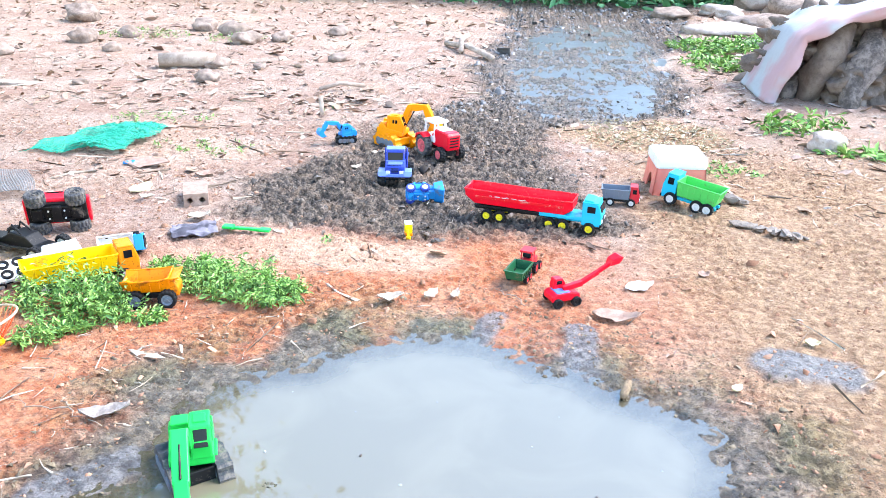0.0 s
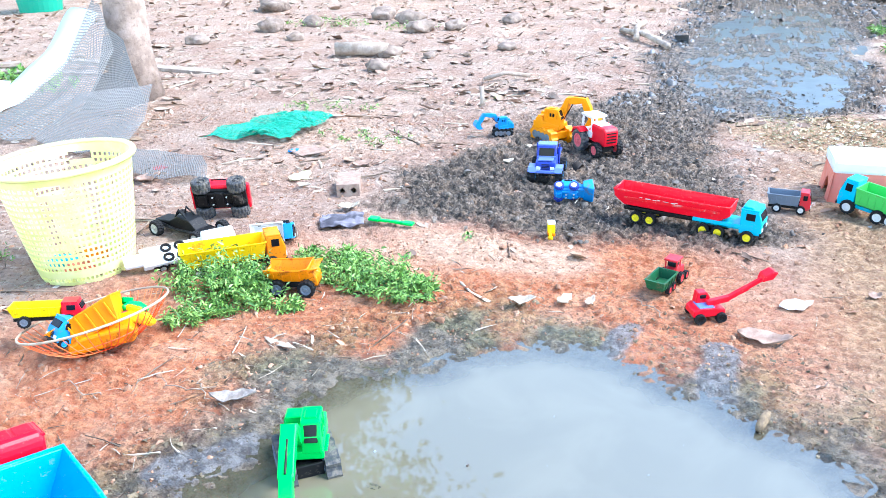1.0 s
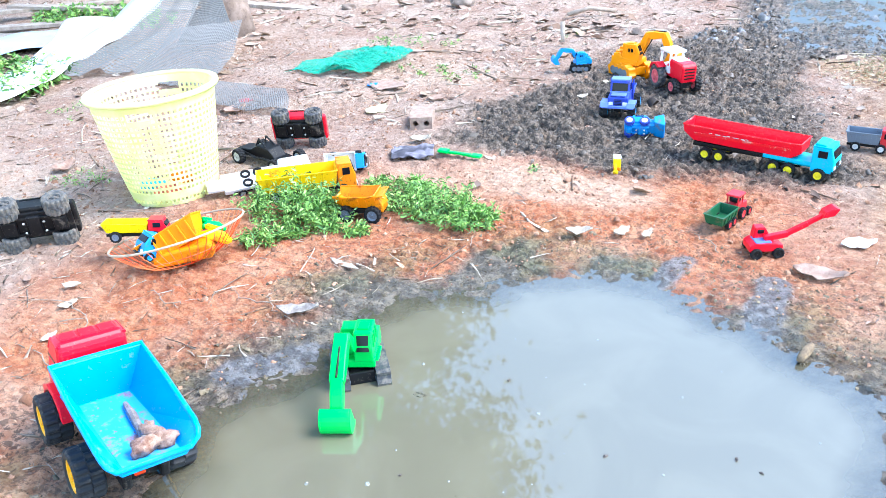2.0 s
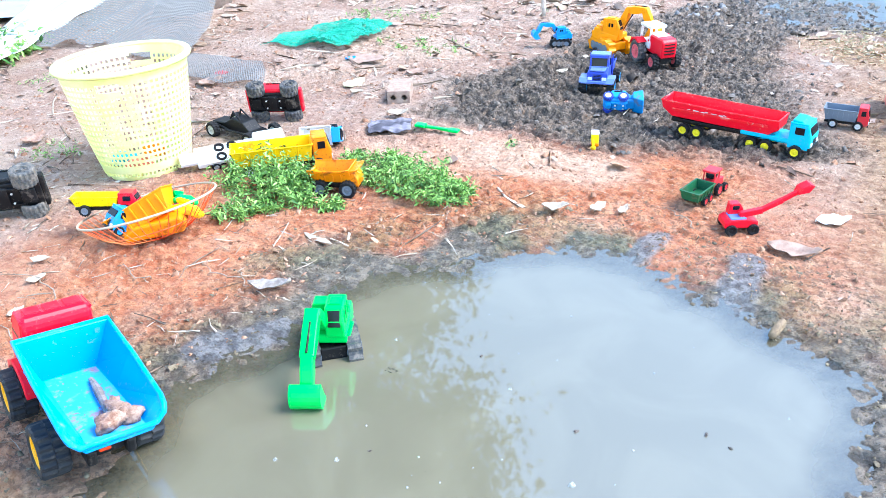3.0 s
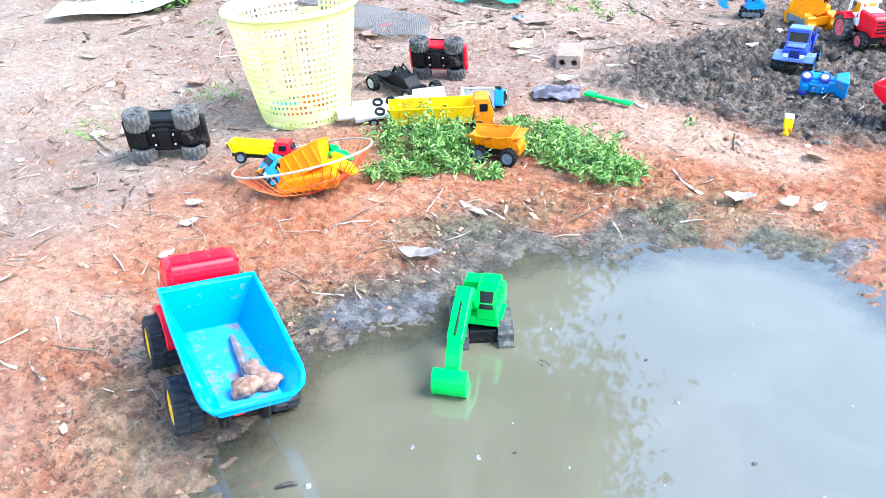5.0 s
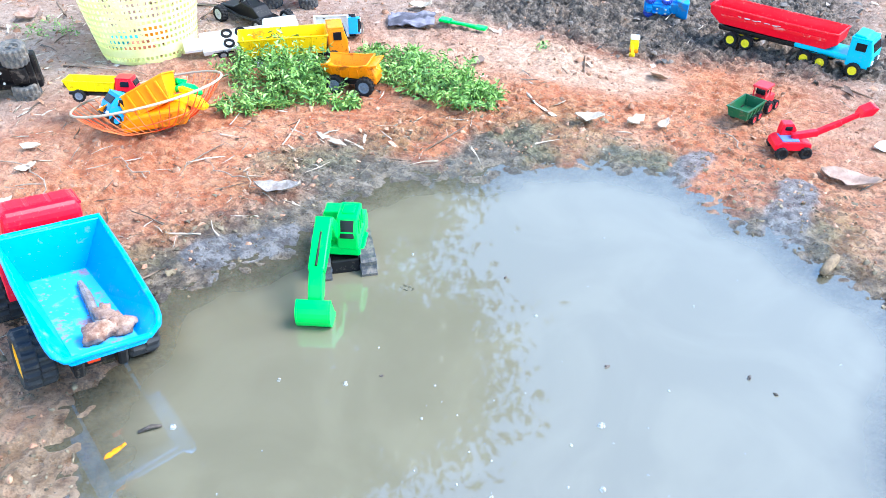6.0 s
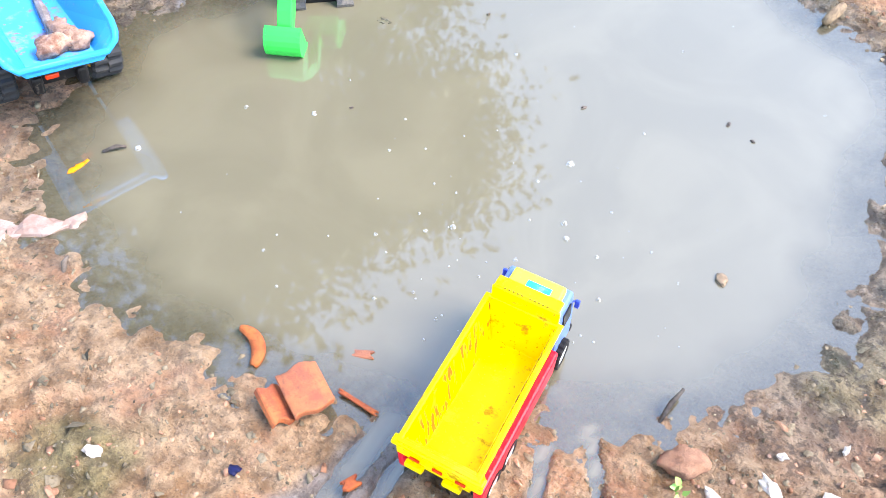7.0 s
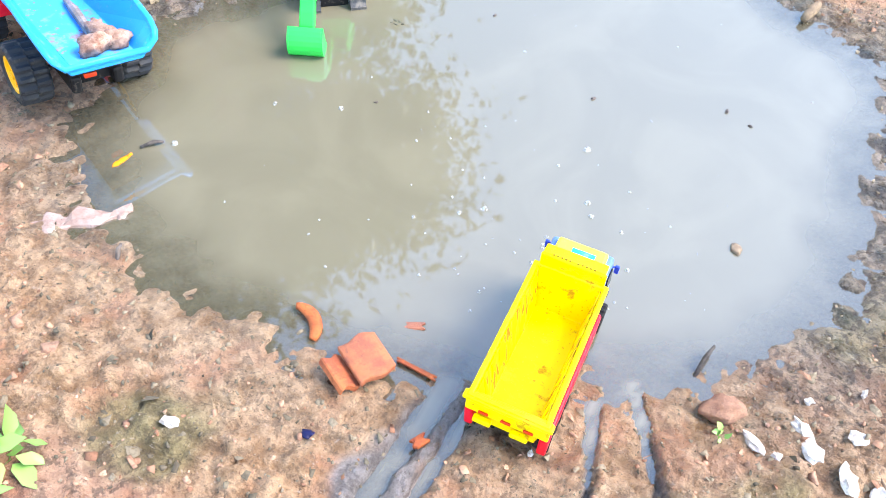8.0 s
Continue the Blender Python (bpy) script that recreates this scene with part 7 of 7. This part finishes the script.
for i, pts in enumerate([[(-0.36, 6.95, 0.02), (-0.15, 6.6, 0.05), (0.05, 6.25, 0.03)], [(-0.2, 6.55, 0.02), (-0.22, 6.75, 0.08), (-0.2, 7.1, 0.06)], [(-0.9, 5.0, 0.02), (-0.8, 5.1, 0.04), (-0.66, 5.15, 0.02)], [(-0.72, 4.35, 0.02), (-0.73, 4.37, 0.12)]]):
    bm = bmesh.new()
    tube(bm, pts, [0.022 if i < 2 else 0.012] * len(pts), 8)
    tagged(part("branch", bm, m_plank, smooth=True), "bare pale dead branch lying on the yard", "branch", "dead branches")


# -- gnarled stump under a cloth --
def stump():
    m = rocky("dark gnarled wood", (0.035, 0.027, 0.022), (0.17, 0.135, 0.115), 14, 0.85, 1.0)
    m_root = rocky("grey gnarled root", (0.07, 0.055, 0.048), (0.27, 0.22, 0.195), 18, 0.85, 1.0)
    t = thing("stump", "dark gnarled tree stump with tangled grey roots", "stump", at=(2.32, 5.66, gz(2.32, 5.66)))
    bm = bmesh.new()
    bmesh.ops.create_icosphere(bm, subdivisions=6, radius=0.5)
    for v in bm.verts:
        n = v.co.normalized()
        d = 0.5 + 0.14 * noise.noise(n * 2.2) + 0.24 * abs(noise.noise(n * 4.0)) + 0.10 * noise.noise(n * 9) - 0.08 * abs(noise.noise(n * 15))
        v.co = Vector((n.x * d * 1.0, n.y * d * 0.78, n.z * d * 0.75 + 0.12))
    part("trunk", bm, m, t, smooth=True)
    rnd = random.Random(8)
    for i in range(22):
        a = 2 * math.pi * i / 22 + rnd.uniform(-0.1, 0.1)
        bm = bmesh.new()
        r0, r1, z0 = rnd.uniform(0.30, 0.42), rnd.uniform(0.50, 0.66), rnd.uniform(0.30, 0.48)
        b = a + rnd.uniform(-0.28, 0.28)
        k = rnd.uniform(0.03, 0.085)
        ctrl = [(r0, a, z0), (r0 + 0.10, a + (b - a) * 0.3, z0 * 0.66), (r0 + 0.14, b, z0 * 0.32), (r1, b + rnd.uniform(-0.1, 0.1), -0.03)]
        tube(bm, [(r * math.cos(q) * 1.05, r * math.sin(q) * 0.82, z) for r, q, z in ctrl], [k * 0.8, k * 1.2, k, k * 0.6], 10)
        bmesh.ops.subdivide_edges(bm, edges=bm.edges[:], cuts=1, use_grid_fill=True)
        for v in bm.verts:
            v.co += v.co.normalized() * 0.055 * noise.noise(v.co * 9 + Vector((i, 0, 0)))
        part("root", bm, m_root if i % 3 else m, t, smooth=True)
    c, nt, b = nodes_of("faded cloth")
    nt.links.new(mix(nt, ramp(nt, tex(nt, 3, 3), 0.45, 0.62, 0, 0.8), (0.40, 0.41, 0.42), (0.46, 0.25, 0.25)), b.inputs["Base Color"])
    b.inputs["Roughness"].default_value = 0.9
    bump(nt, b, tex(nt, 30, 4), 0.4, 0.01)
    prof = [(1.69, 0.0), (1.74, 0.12), (1.79, 0.26), (1.85, 0.39), (1.98, 0.475), (2.14, 0.53), (2.34, 0.57), (2.58, 0.57), (2.8, 0.52)]
    bm = bmesh.new()
    rows = []
    for i in range(41):
        f = i / 40 * (len(prof) - 1)
        k = min(int(f), len(prof) - 2)
        p0, p1 = Vector(prof[k]), Vector(prof[k + 1])
        p, d = p0.lerp(p1, f - k), (p1 - p0).normalized()
        inward = Vector((d.y, -d.x))
        row = []
        for j in range(13):
            v = j / 12
            hem = max(0.0, 0.25 - v) / 0.25
            y = 5.15 + 0.85 * max(0.0, v - 0.25) + 0.03 * math.sin(i * 0.55) * hem
            q = p + inward * (0.055 + 0.008 * math.sin(i * 0.8)) * hem
            wob = 0.006 * math.sin(i * 0.9 + j * 0.7) + 0.007 * math.sin(i * 0.37 - j * 1.3)
            row.append(bm.verts.new((q.x, y, max(q.y + wob, 0.004))))
        rows.append(row)
    for a, d in zip(rows, rows[1:]):
        for j in range(12):
            bm.faces.new((a[j], a[j + 1], d[j + 1], d[j]))
    o = part("cloth", bm, c, smooth=True)
    o.modifiers.new("thickness", "SOLIDIFY").thickness = 0.006
    tagged(o, "faded white and pink cloth thrown over the stump", "cloth")


stump()


# -- single leaves, shards and small finds --
def dry_leaf(label, x, y, L, W, rz, mat, curl=0.25, seed=0, name="dry_leaf", category="leaf", lift=0.003):
    rnd = random.Random(seed)
    bm = bmesh.new()
    rows = []
    n = 10
    for i in range(n + 1):
        f = i / n
        w = W * (math.sin(math.pi * f ** 0.85) ** 0.8) * (1 + 0.18 * math.sin(f * 17 + seed)) * 0.5 + 0.0008
        z = curl * L * (f - 0.5) ** 2 + 0.02 * L * math.sin(9 * f + seed)
        rows.append([bm.verts.new((L * (f - 0.5), w * s, z + curl * 0.5 * W * s * s + 0.004 * rnd.random())) for s in (-1, -0.5, 0, 0.5, 1)])
    for a, b in zip(rows, rows[1:]):
        for j in range(4):
            bm.faces.new((a[j], a[j + 1], b[j + 1], b[j]))
    o = part(name, bm, mat, smooth=True)
    so = o.modifiers.new("thickness", "SOLIDIFY")
    so.thickness = 0.0012
    o.matrix_world = pose(x, y, gz(x, y) + lift, 6, -4, rz)
    return tagged(o, label, category, "fallen leaves" if category == "leaf" else "")


def leafmat(name, a, c):
    return rocky(name, a, c, 40, 0.7, 0.3)


m_leaf_w = leafmat("bleached leaf", (0.44, 0.36, 0.27), (0.60, 0.52, 0.42))
m_leaf_b = leafmat("brown leaf", (0.28, 0.155, 0.105), (0.46, 0.30, 0.23))
m_leaf_p = leafmat("pale yellow leaf", (0.62, 0.55, 0.30), (0.74, 0.68, 0.45))
m_leaf_d = leafmat("dark wet leaf", (0.02, 0.035, 0.012), (0.05, 0.06, 0.03))
dry_leaf("curled bleached leaf lying on red clay", -0.005, 2.30, 0.075, 0.036, 15, m_leaf_w, 0.4, 1)
dry_leaf("curled bleached leaf lying on red clay", 0.10, 2.355, 0.06, 0.032, 60, m_leaf_w, 0.4, 2)
dry_leaf("small bleached leaf lying on red clay", 0.168, 2.365, 0.05, 0.022, 75, m_leaf_w, 0.5, 3)
dry_leaf("crumpled white scrap lying on the earth", 0.695, 2.48, 0.09, 0.05, 20, m_white, 0.3, 4, "paper_scrap", "scrap")
dry_leaf("large curled brown leaf lying on the bank", 0.615, 2.285, 0.13, 0.055, -8, m_leaf_b, 0.35, 5)
dry_leaf("pale yellow leaf lying on the earth", -1.125, 3.13, 0.11, 0.075, 70, m_leaf_p, 0.2, 6)
dry_leaf("broad brown leaf lying flat on the yard", -1.25, 3.45, 0.22, 0.11, -12, m_leaf_b, 0.1, 7)
dry_leaf("pale split chip of wood on red clay", -0.537, 1.915, 0.115, 0.018, -18, m_leaf_w, 0.15, 8, "wood_chip", "wood chip")
dry_leaf("rolled grey dry leaf lying on the bank", -0.512, 1.665, 0.105, 0.036, 22, leafmat("grey rolled leaf", (0.20, 0.17, 0.145), (0.42, 0.37, 0.33)), 0.6, 9)
dry_leaf("dark wet leaf floating on the puddle", -0.105, 1.507, 0.03, 0.014, 5, m_leaf_d, 0.1, 10, lift=0.04)
dry_leaf("orange dead leaf stalk floating on the puddle", -0.28, 0.942, 0.036, 0.006, 75, m_orange, 0.05, 11, lift=0.045)
for i, (x, y, L, W, rz, m) in enumerate([(-1.10, 1.49, 0.05, 0.025, 60, m_leaf_w), (-1.16, 1.56, 0.055, 0.024, 20, m_leaf_w), (-1.02, 1.36, 0.045, 0.02, 80, m_leaf_w), (-1.32, 1.55, 0.05, 0.02, -30, m_leaf_b), (-0.78, 2.85, 0.08, 0.04, 20, m_leaf_w),
                                        (-0.3, 3.72, 0.07, 0.04, 10, m_leaf_w), (-0.36, 3.5, 0.05, 0.03, 40, m_leaf_w), (-1.05, 3.02, 0.06, 0.03, 0, m_leaf_w), (-0.95, 3.35, 0.09, 0.05, 30, m_leaf_b), (0.9, 2.6, 0.04, 0.03, 30, m_leaf_b),
                                        (-1.72, 2.95, 0.1, 0.06, 50, m_leaf_b), (-2.0, 2.6, 0.1, 0.06, 10, m_leaf_b), (-1.9, 2.2, 0.09, 0.06, 80, m_leaf_b), (1.1, 2.2, 0.04, 0.03, 0, m_leaf_p), (0.86, 1.95, 0.035, 0.02, 40, m_leaf_p)]):
    dry_leaf("small dry leaf lying on the earth", x, y, L, W, rz, m, 0.4, 20 + i)

# plastic shovel, rag and a corn cob
bm = bmesh.new()
prism(bm, [(-0.08, 0.0), (-0.05, 0.012), (0.05, 0.014), (0.09, 0.012), (0.09, 0.0), (0.0, 0.004)], -0.009, 0.009, 0.002)
box(bm, 0.05, 0.04, 0.012, -0.08, 0, 0.01, 0.004)
box(bm, 0.05, 0.036, 0.012, 0.085, 0, 0.01, 0.005)
o = part("toy_shovel", bm, m_green)
o.matrix_world = pose(-0.575, 2.745, gz(-0.57, 2.74) + 0.012, 0, 3, 2) @ Matrix.Diagonal((0.75, 0.8, 0.8, 1))
tagged(o, "green plastic toy shovel lying on the earth", "toy shovel")
m_rag, nt, b = nodes_of("grey rag cloth")
nt.links.new(mix(nt, ramp(nt, tex(nt, 16, 4), 0.4, 0.65), (0.06, 0.055, 0.07), (0.22, 0.20, 0.235)), b.inputs["Base Color"])
b.inputs["Roughness"].default_value = 0.95
bump(nt, b, tex(nt, 50, 4), 0.5, 0.004)
bm = bmesh.new()
bmesh.ops.create_grid(bm, x_segments=36, y_segments=28, size=0.5)
for v in bm.verts:
    x, y = v.co.x * 0.15, v.co.y * 0.11
    v.co = Vector((x + 0.015 * noise.noise(Vector((x * 20, y * 20, 3))), y + 0.015 * noise.noise(Vector((x * 20, y * 20, 9))), 0.004 + 0.012 * abs(noise.noise(Vector((x * 13, y * 19, 0)))) + 0.008 * noise.noise(Vector((x * 40, y * 40, 0)))))
o = part("rag", bm, m_rag, smooth=True)
o.modifiers.new("thickness", "SOLIDIFY").thickness = 0.003
o.matrix_world = pose(-0.745, 2.72, gz(-0.745, 2.72) + 0.004, 0, 0, 28)
tagged(o, "crumpled lilac-grey rag lying on the earth", "rag")
m_cob = rocky("brown husk", (0.12, 0.075, 0.035), (0.28, 0.19, 0.10), 70)
bm = bmesh.new()
lathe(bm, [(0.0005, -0.05), (0.013, -0.047), (0.018, -0.025), (0.019, 0.01), (0.015, 0.04), (0.009, 0.052), (0.0005, 0.055)], 16)
for v in bm.verts:
    v.co += Vector((noise.noise(v.co * 120), noise.noise(v.co * 120 + Vector((9, 0, 0))), 0)) * 0.003
o = part("corn_cob", bm, m_cob, smooth=True)
o.matrix_world = pose(0.607, 1.925, 0.002, 82, 0, 162) @ Matrix.Diagonal((0.56, 0.56, 0.62, 1))
tagged(o, "brown dried corn cob lying at the water's edge", "corn cob")
stone("stone", "reddish brown pitted stone on the bank", 0.637, 0.942, gz(0.637, 0.942) + 0.012, (0.056, 0.036, 0.032), rocky("red pitted stone", (0.20, 0.07, 0.03), (0.34, 0.15, 0.075), 90), 55, 25)
# dark clods in a row beyond the tipper
for i, (x, y, s) in enumerate([(1.10, 3.06, 0.05), (1.135, 3.045, 0.05), (1.165, 3.02, 0.045), (1.20, 2.985, 0.055), (1.235, 2.975, 0.06), (1.265, 2.96, 0.05), (1.30, 2.965, 0.022), (1.13, 3.32, 0.07), (1.16, 3.30, 0.05)]):
    stone("mud_lump", "dark lump of mud lying on the earth", x, y, gz(x, y) + s * 0.25, (s * 1.25, s * 0.7, s * 0.4), m_clod_mud, 300 + i, 20 * i, "mud lumps", None, True)

# roof tile shards
m_tile = rocky("terracotta tile", (0.24, 0.035, 0.006), (0.50, 0.115, 0.022), 34, 0.75)


def shard(label, x, y, z, L, W, bow, rz, rx=0.0, ry=0.0, t=0.011, name="tile_shard"):
    bm = bmesh.new()
    top, low = [], []
    for i in range(9):
        f = i / 8
        a = (f - 0.5) * bow
        r = W / max(0.05, bow)
        yy, zz = r * math.sin(a), r * math.cos(a) - r
        e0, e1 = -L / 2 + 0.0025 * math.sin(i * 1.1 + L * 90), L / 2 + 0.003 * math.sin(i * 0.9 + W * 70)
        top.append([bm.verts.new((e0, yy, zz + t)), bm.verts.new((e1, yy, zz + t))])
        low.append([bm.verts.new((e0, yy * 0.96, zz)), bm.verts.new((e1, yy * 0.96, zz))])
    for i in range(8):
        bm.faces.new((top[i][0], top[i + 1][0], top[i + 1][1], top[i][1]))
        bm.faces.new((low[i][0], low[i + 1][0], low[i + 1][1], low[i][1]))
        for k in (0, 1):
            bm.faces.new((top[i][k], top[i + 1][k], low[i + 1][k], low[i][k]))
    for i in (0, 8):
        bm.faces.new((top[i][0], top[i][1], low[i][1], low[i][0]))
    bmesh.ops.recalc_face_normals(bm, faces=bm.faces)
    bmesh.ops.bevel(bm, geom=[e for e in bm.edges if e.is_manifold and e.calc_face_angle(0) > 0.8], offset=0.0015, segments=1, affect="EDGES")
    o = part(name, bm, m_tile)
    o.matrix_world = pose(x, y, z, rx, ry, rz)
    return tagged(o, label, "tile shard", "tile shards")


shard("thick orange terracotta tile shard at the water's edge", 0.208, 0.805, 0.012, 0.062, 0.054, 0.9, -32, 0, 4, 0.012)
shard("broken terracotta tile piece leaning on another", 0.184, 0.772, 0.002, 0.05, 0.032, 0.7, -30, -30, 6, 0.011)
bm = bmesh.new()
rings = []
for i in range(15):
    f = i / 14
    a = radians(-15 + 105 * f)
    w = 0.009 * (math.sin(math.pi * min(1, 0.12 + f * 0.8)) ** 0.6)
    cx, cy = 0.036 * math.cos(a), 0.036 * math.sin(a)
    rings.append([bm.verts.new(((0.036 + dr * w) * math.cos(a), (0.036 + dr * w) * math.sin(a), dz)) for dr, dz in ((-1, 0), (1, 0), (1, 0.005), (0.2, 0.009), (-1, 0.006))])
for p0, p1 in zip(rings, rings[1:]):
    for q in range(5):
        bm.faces.new((p0[q], p0[(q + 1) % 5], p1[(q + 1) % 5], p1[q]))
bm.faces.new(rings[0])
bm.faces.new(rings[-1])
o = part("tile_shard", bm, m_tile, smooth=True)
o.matrix_world = pose(0.086, 0.812, -0.012, 8, 0, 14)
tagged(o, "crescent-shaped terracotta sliver half in the water", "tile shard", "tile shards")
shard("thin terracotta sliver lying in shallow water", 0.265, 0.83, -0.008, 0.056, 0.006, 0.3, -6, 0, 0, 0.004)
shard("small terracotta chip showing above the water", 0.232, 0.893, -0.016, 0.026, 0.012, 0.4, 20, 0, -8, 0.006)
shard("little terracotta crumb on the mud", 0.315, 0.735, 0.0, 0.018, 0.014, 0.4, 60, 0, 0, 0.008)
# white stones and bits of plaster on the near bank
m_plaster = rocky("white plaster", (0.50, 0.43, 0.36), (0.76, 0.71, 0.65), 70, 0.8, 0.5)
for i, (x, y, sx, sy, rz) in enumerate([(0.735, 0.955, 0.05, 0.022, 140), (0.748, 0.935, 0.05, 0.026, 130), (0.682, 0.915, 0.045, 0.018, 150), (0.797, 0.972, 0.034, 0.022, 10), (0.795, 0.915, 0.055, 0.026, 110), (0.835, 0.918, 0.05, 0.028, 55), (0.735, 1.005, 0.016, 0.01, 20),
                                        (0.86, 1.03, 0.035, 0.022, 0), (0.71, 0.905, 0.016, 0.013, 0), (0.80, 1.05, 0.02, 0.008, 80), (0.04, 0.625, 0.03, 0.018, 10), (0.44, 0.78, 0.012, 0.008, 70)]):
    stone("plaster_chip", "white chip of broken plaster on the bank", x, y, gz(x, y) + 0.004, (sx * 0.72, sy * 0.85, 0.010), m_plaster, 400 + i, rz, "plaster chips", None, True)
for i in range(14):
    x, y = rng.uniform(0.65, 1.1), rng.uniform(0.62, 1.15)
    if bank_distance(np.array([x]), np.array([y]))[0] > 0.05:
        s = rng.uniform(0.005, 0.011)
        stone("pebble", "small pale pebble on the near bank", x, y, gz(x, y) + s * 0.2, (s, s * 0.8, s * 0.6), m_lumps, 500 + i, 40 * i, "pebbles")
stone("glass_bit", "scrap of dark blue plastic on the bank", 0.19, 0.687, gz(0.19, 0.687) + 0.004, (0.017, 0.012, 0.008), m_navy, 77)
for i, (x, y, sx, sy, rz) in enumerate([(-0.275, 0.850, 0.085, 0.040, 38), (-0.315, 0.812, 0.06, 0.045, 20), (-0.24, 0.878, 0.04, 0.022, 60)]):
    stone("mud_lump", "pinkish lump of wet clay at the water's edge", x, y, -0.014, (sx, sy, 0.024), rocky("pinkish wet clay", (0.26, 0.15, 0.115), (0.46, 0.32, 0.27), 40, 0.5), 78 + i, rz, "clay lumps", None, True)
stone("bread_scrap", "pale soaked scrap floating on the puddle", 0.60, 1.235, WATER + 0.002, (0.016, 0.022, 0.006), m_cob, 79, 20)

m_deadroot = rocky("dead root", (0.26, 0.18, 0.12), (0.46, 0.36, 0.27), 60)
# pale roots and straws on the clay
for i, pts in enumerate([[(-0.73, 1.69, 0.006), (-0.66, 1.66, 0.016), (-0.6, 1.665, 0.012), (-0.55, 1.64, 0.006)], [(-0.64, 1.72, 0.006), (-0.61, 1.67, 0.02), (-0.57, 1.69, 0.006)], [(-1.28, 1.45, 0.006), (-1.1, 1.5, 0.01), (-0.98, 1.44, 0.008), (-0.9, 1.36, 0.006)],
                         [(-1.22, 2.02, 0.006), (-1.4, 1.98, 0.012), (-1.6, 2.03, 0.006)], [(-0.95, 1.62, 0.006), (-0.85, 1.58, 0.01), (-0.8, 1.6, 0.006)], [(-1.0, 1.3, 0.005), (-0.9, 1.27, 0.012), (-0.82, 1.3, 0.006)], [(0.28, 2.42, 0.005), (0.34, 2.36, 0.012), (0.38, 2.3, 0.005)]]):
    bm = bmesh.new()
    fine = []
    for a, b in zip(pts, pts[1:]):
        for q in range(4):
            v = Vector(a).lerp(Vector(b), q / 4)
            v += Vector((0.006 * math.sin(q * 2 + i), 0.006 * math.cos(q * 1.7 + i), 0))
            v.z += gz(v.x, v.y)
            fine.append(v)
    tube(bm, fine, [0.0009 + 0.0008 * math.sin(3.1 * q / len(fine)) for q in range(len(fine))], 5)
    tagged(part("root", bm, m_deadroot, smooth=True), "thin pale dead root lying on red clay", "root", "dead roots")
dry_leaf("scrap of red plastic lying beside the net", -1.76, 3.08, 0.07, 0.045, 10, m_red, 0.2, 61, "plastic_scrap", "scrap")
dry_leaf("scrap of azure plastic lying on the yard", -1.33, 3.45, 0.05, 0.035, 40, m_azure, 0.2, 62, "plastic_scrap", "scrap")

m_soaked = rocky("soaked dark twig", (0.02, 0.016, 0.014), (0.09, 0.075, 0.065), 60)
for i, pts in enumerate([[(0.595, 0.985, -0.016), (0.600, 1.010, 0.004), (0.607, 1.035, 0.003)], [(-0.185, 0.80, -0.012), (-0.188, 0.812, 0.006), (-0.192, 0.822, 0.004)], [(-0.305, 1.005, -0.010), (-0.29, 1.02, -0.004), (-0.28, 1.03, -0.008)]]):
    bm = bmesh.new()
    tube(bm, pts, [0.0028, 0.0036, 0.002], 6)
    tagged(part("twig", bm, m_soaked, smooth=True), "short dark soaked twig standing in the shallow water", "twig", "soaked twigs")
for i, (x, y, sx, sy) in enumerate([(0.475, 0.857, 0.016, 0.009), (0.30, 1.47, 0.010, 0.005), (0.52, 1.55, 0.012, 0.006), (0.565, 1.53, 0.009, 0.005), (-0.03, 1.28, 0.007, 0.004), (0.05, 1.62, 0.008, 0.004)]):
    stone("floating_scrap", "tiny dark scrap floating on the puddle", x, y, WATER + 0.001, (sx, sy, 0.004), m_soaked, 640 + i, 50 * i, "floating scraps", None, True)

# bubbles and specks on the water
k = 100
x = np.concatenate([rng.normal(0.3, 0.16, 70), rng.uniform(-0.3, 0.7, k - 70)])
y = np.concatenate([rng.normal(1.15, 0.14, 70), rng.uniform(0.95, 1.95, k - 70)])
ok = bank_distance(x, y) < -0.08
x, y = x[ok], y[ok]
dome_v = [(math.cos(a) * math.cos(e), math.sin(a) * math.cos(e), math.sin(e)) for e in (0.0, 0.6, 1.15) for a in np.linspace(0, 2 * math.pi, 8, endpoint=False)] + [(0, 0, 1)]
dome_f = [(r * 8 + i, r * 8 + (i + 1) % 8, (r + 1) * 8 + (i + 1) % 8, (r + 1) * 8 + i) for r in (0, 1) for i in range(8)] + [(16 + i, 16 + (i + 1) % 8, 24) for i in range(8)]
m_bub, nt, b = nodes_of("foam bubble")
b.inputs["Base Color"].default_value = (0.6, 0.62, 0.6, 1)
b.inputs["Roughness"].default_value = 0.08
nt.links.new(ramp(nt, tex(nt, 300, 2), 0.4, 0.6, 0.15, 0.6), b.inputs["Alpha"])
scatter("bubbles", np.stack((x, y, np.full(len(x), WATER)), -1), rng.gamma(1.6, 0.0009, len(x)) + 0.0007, dome_v, dome_f, m_bub, "small foam bubbles floating on the puddle", "bubbles", tilt=0.0, jitter=0.02, stretch=(0.9, 1.1))
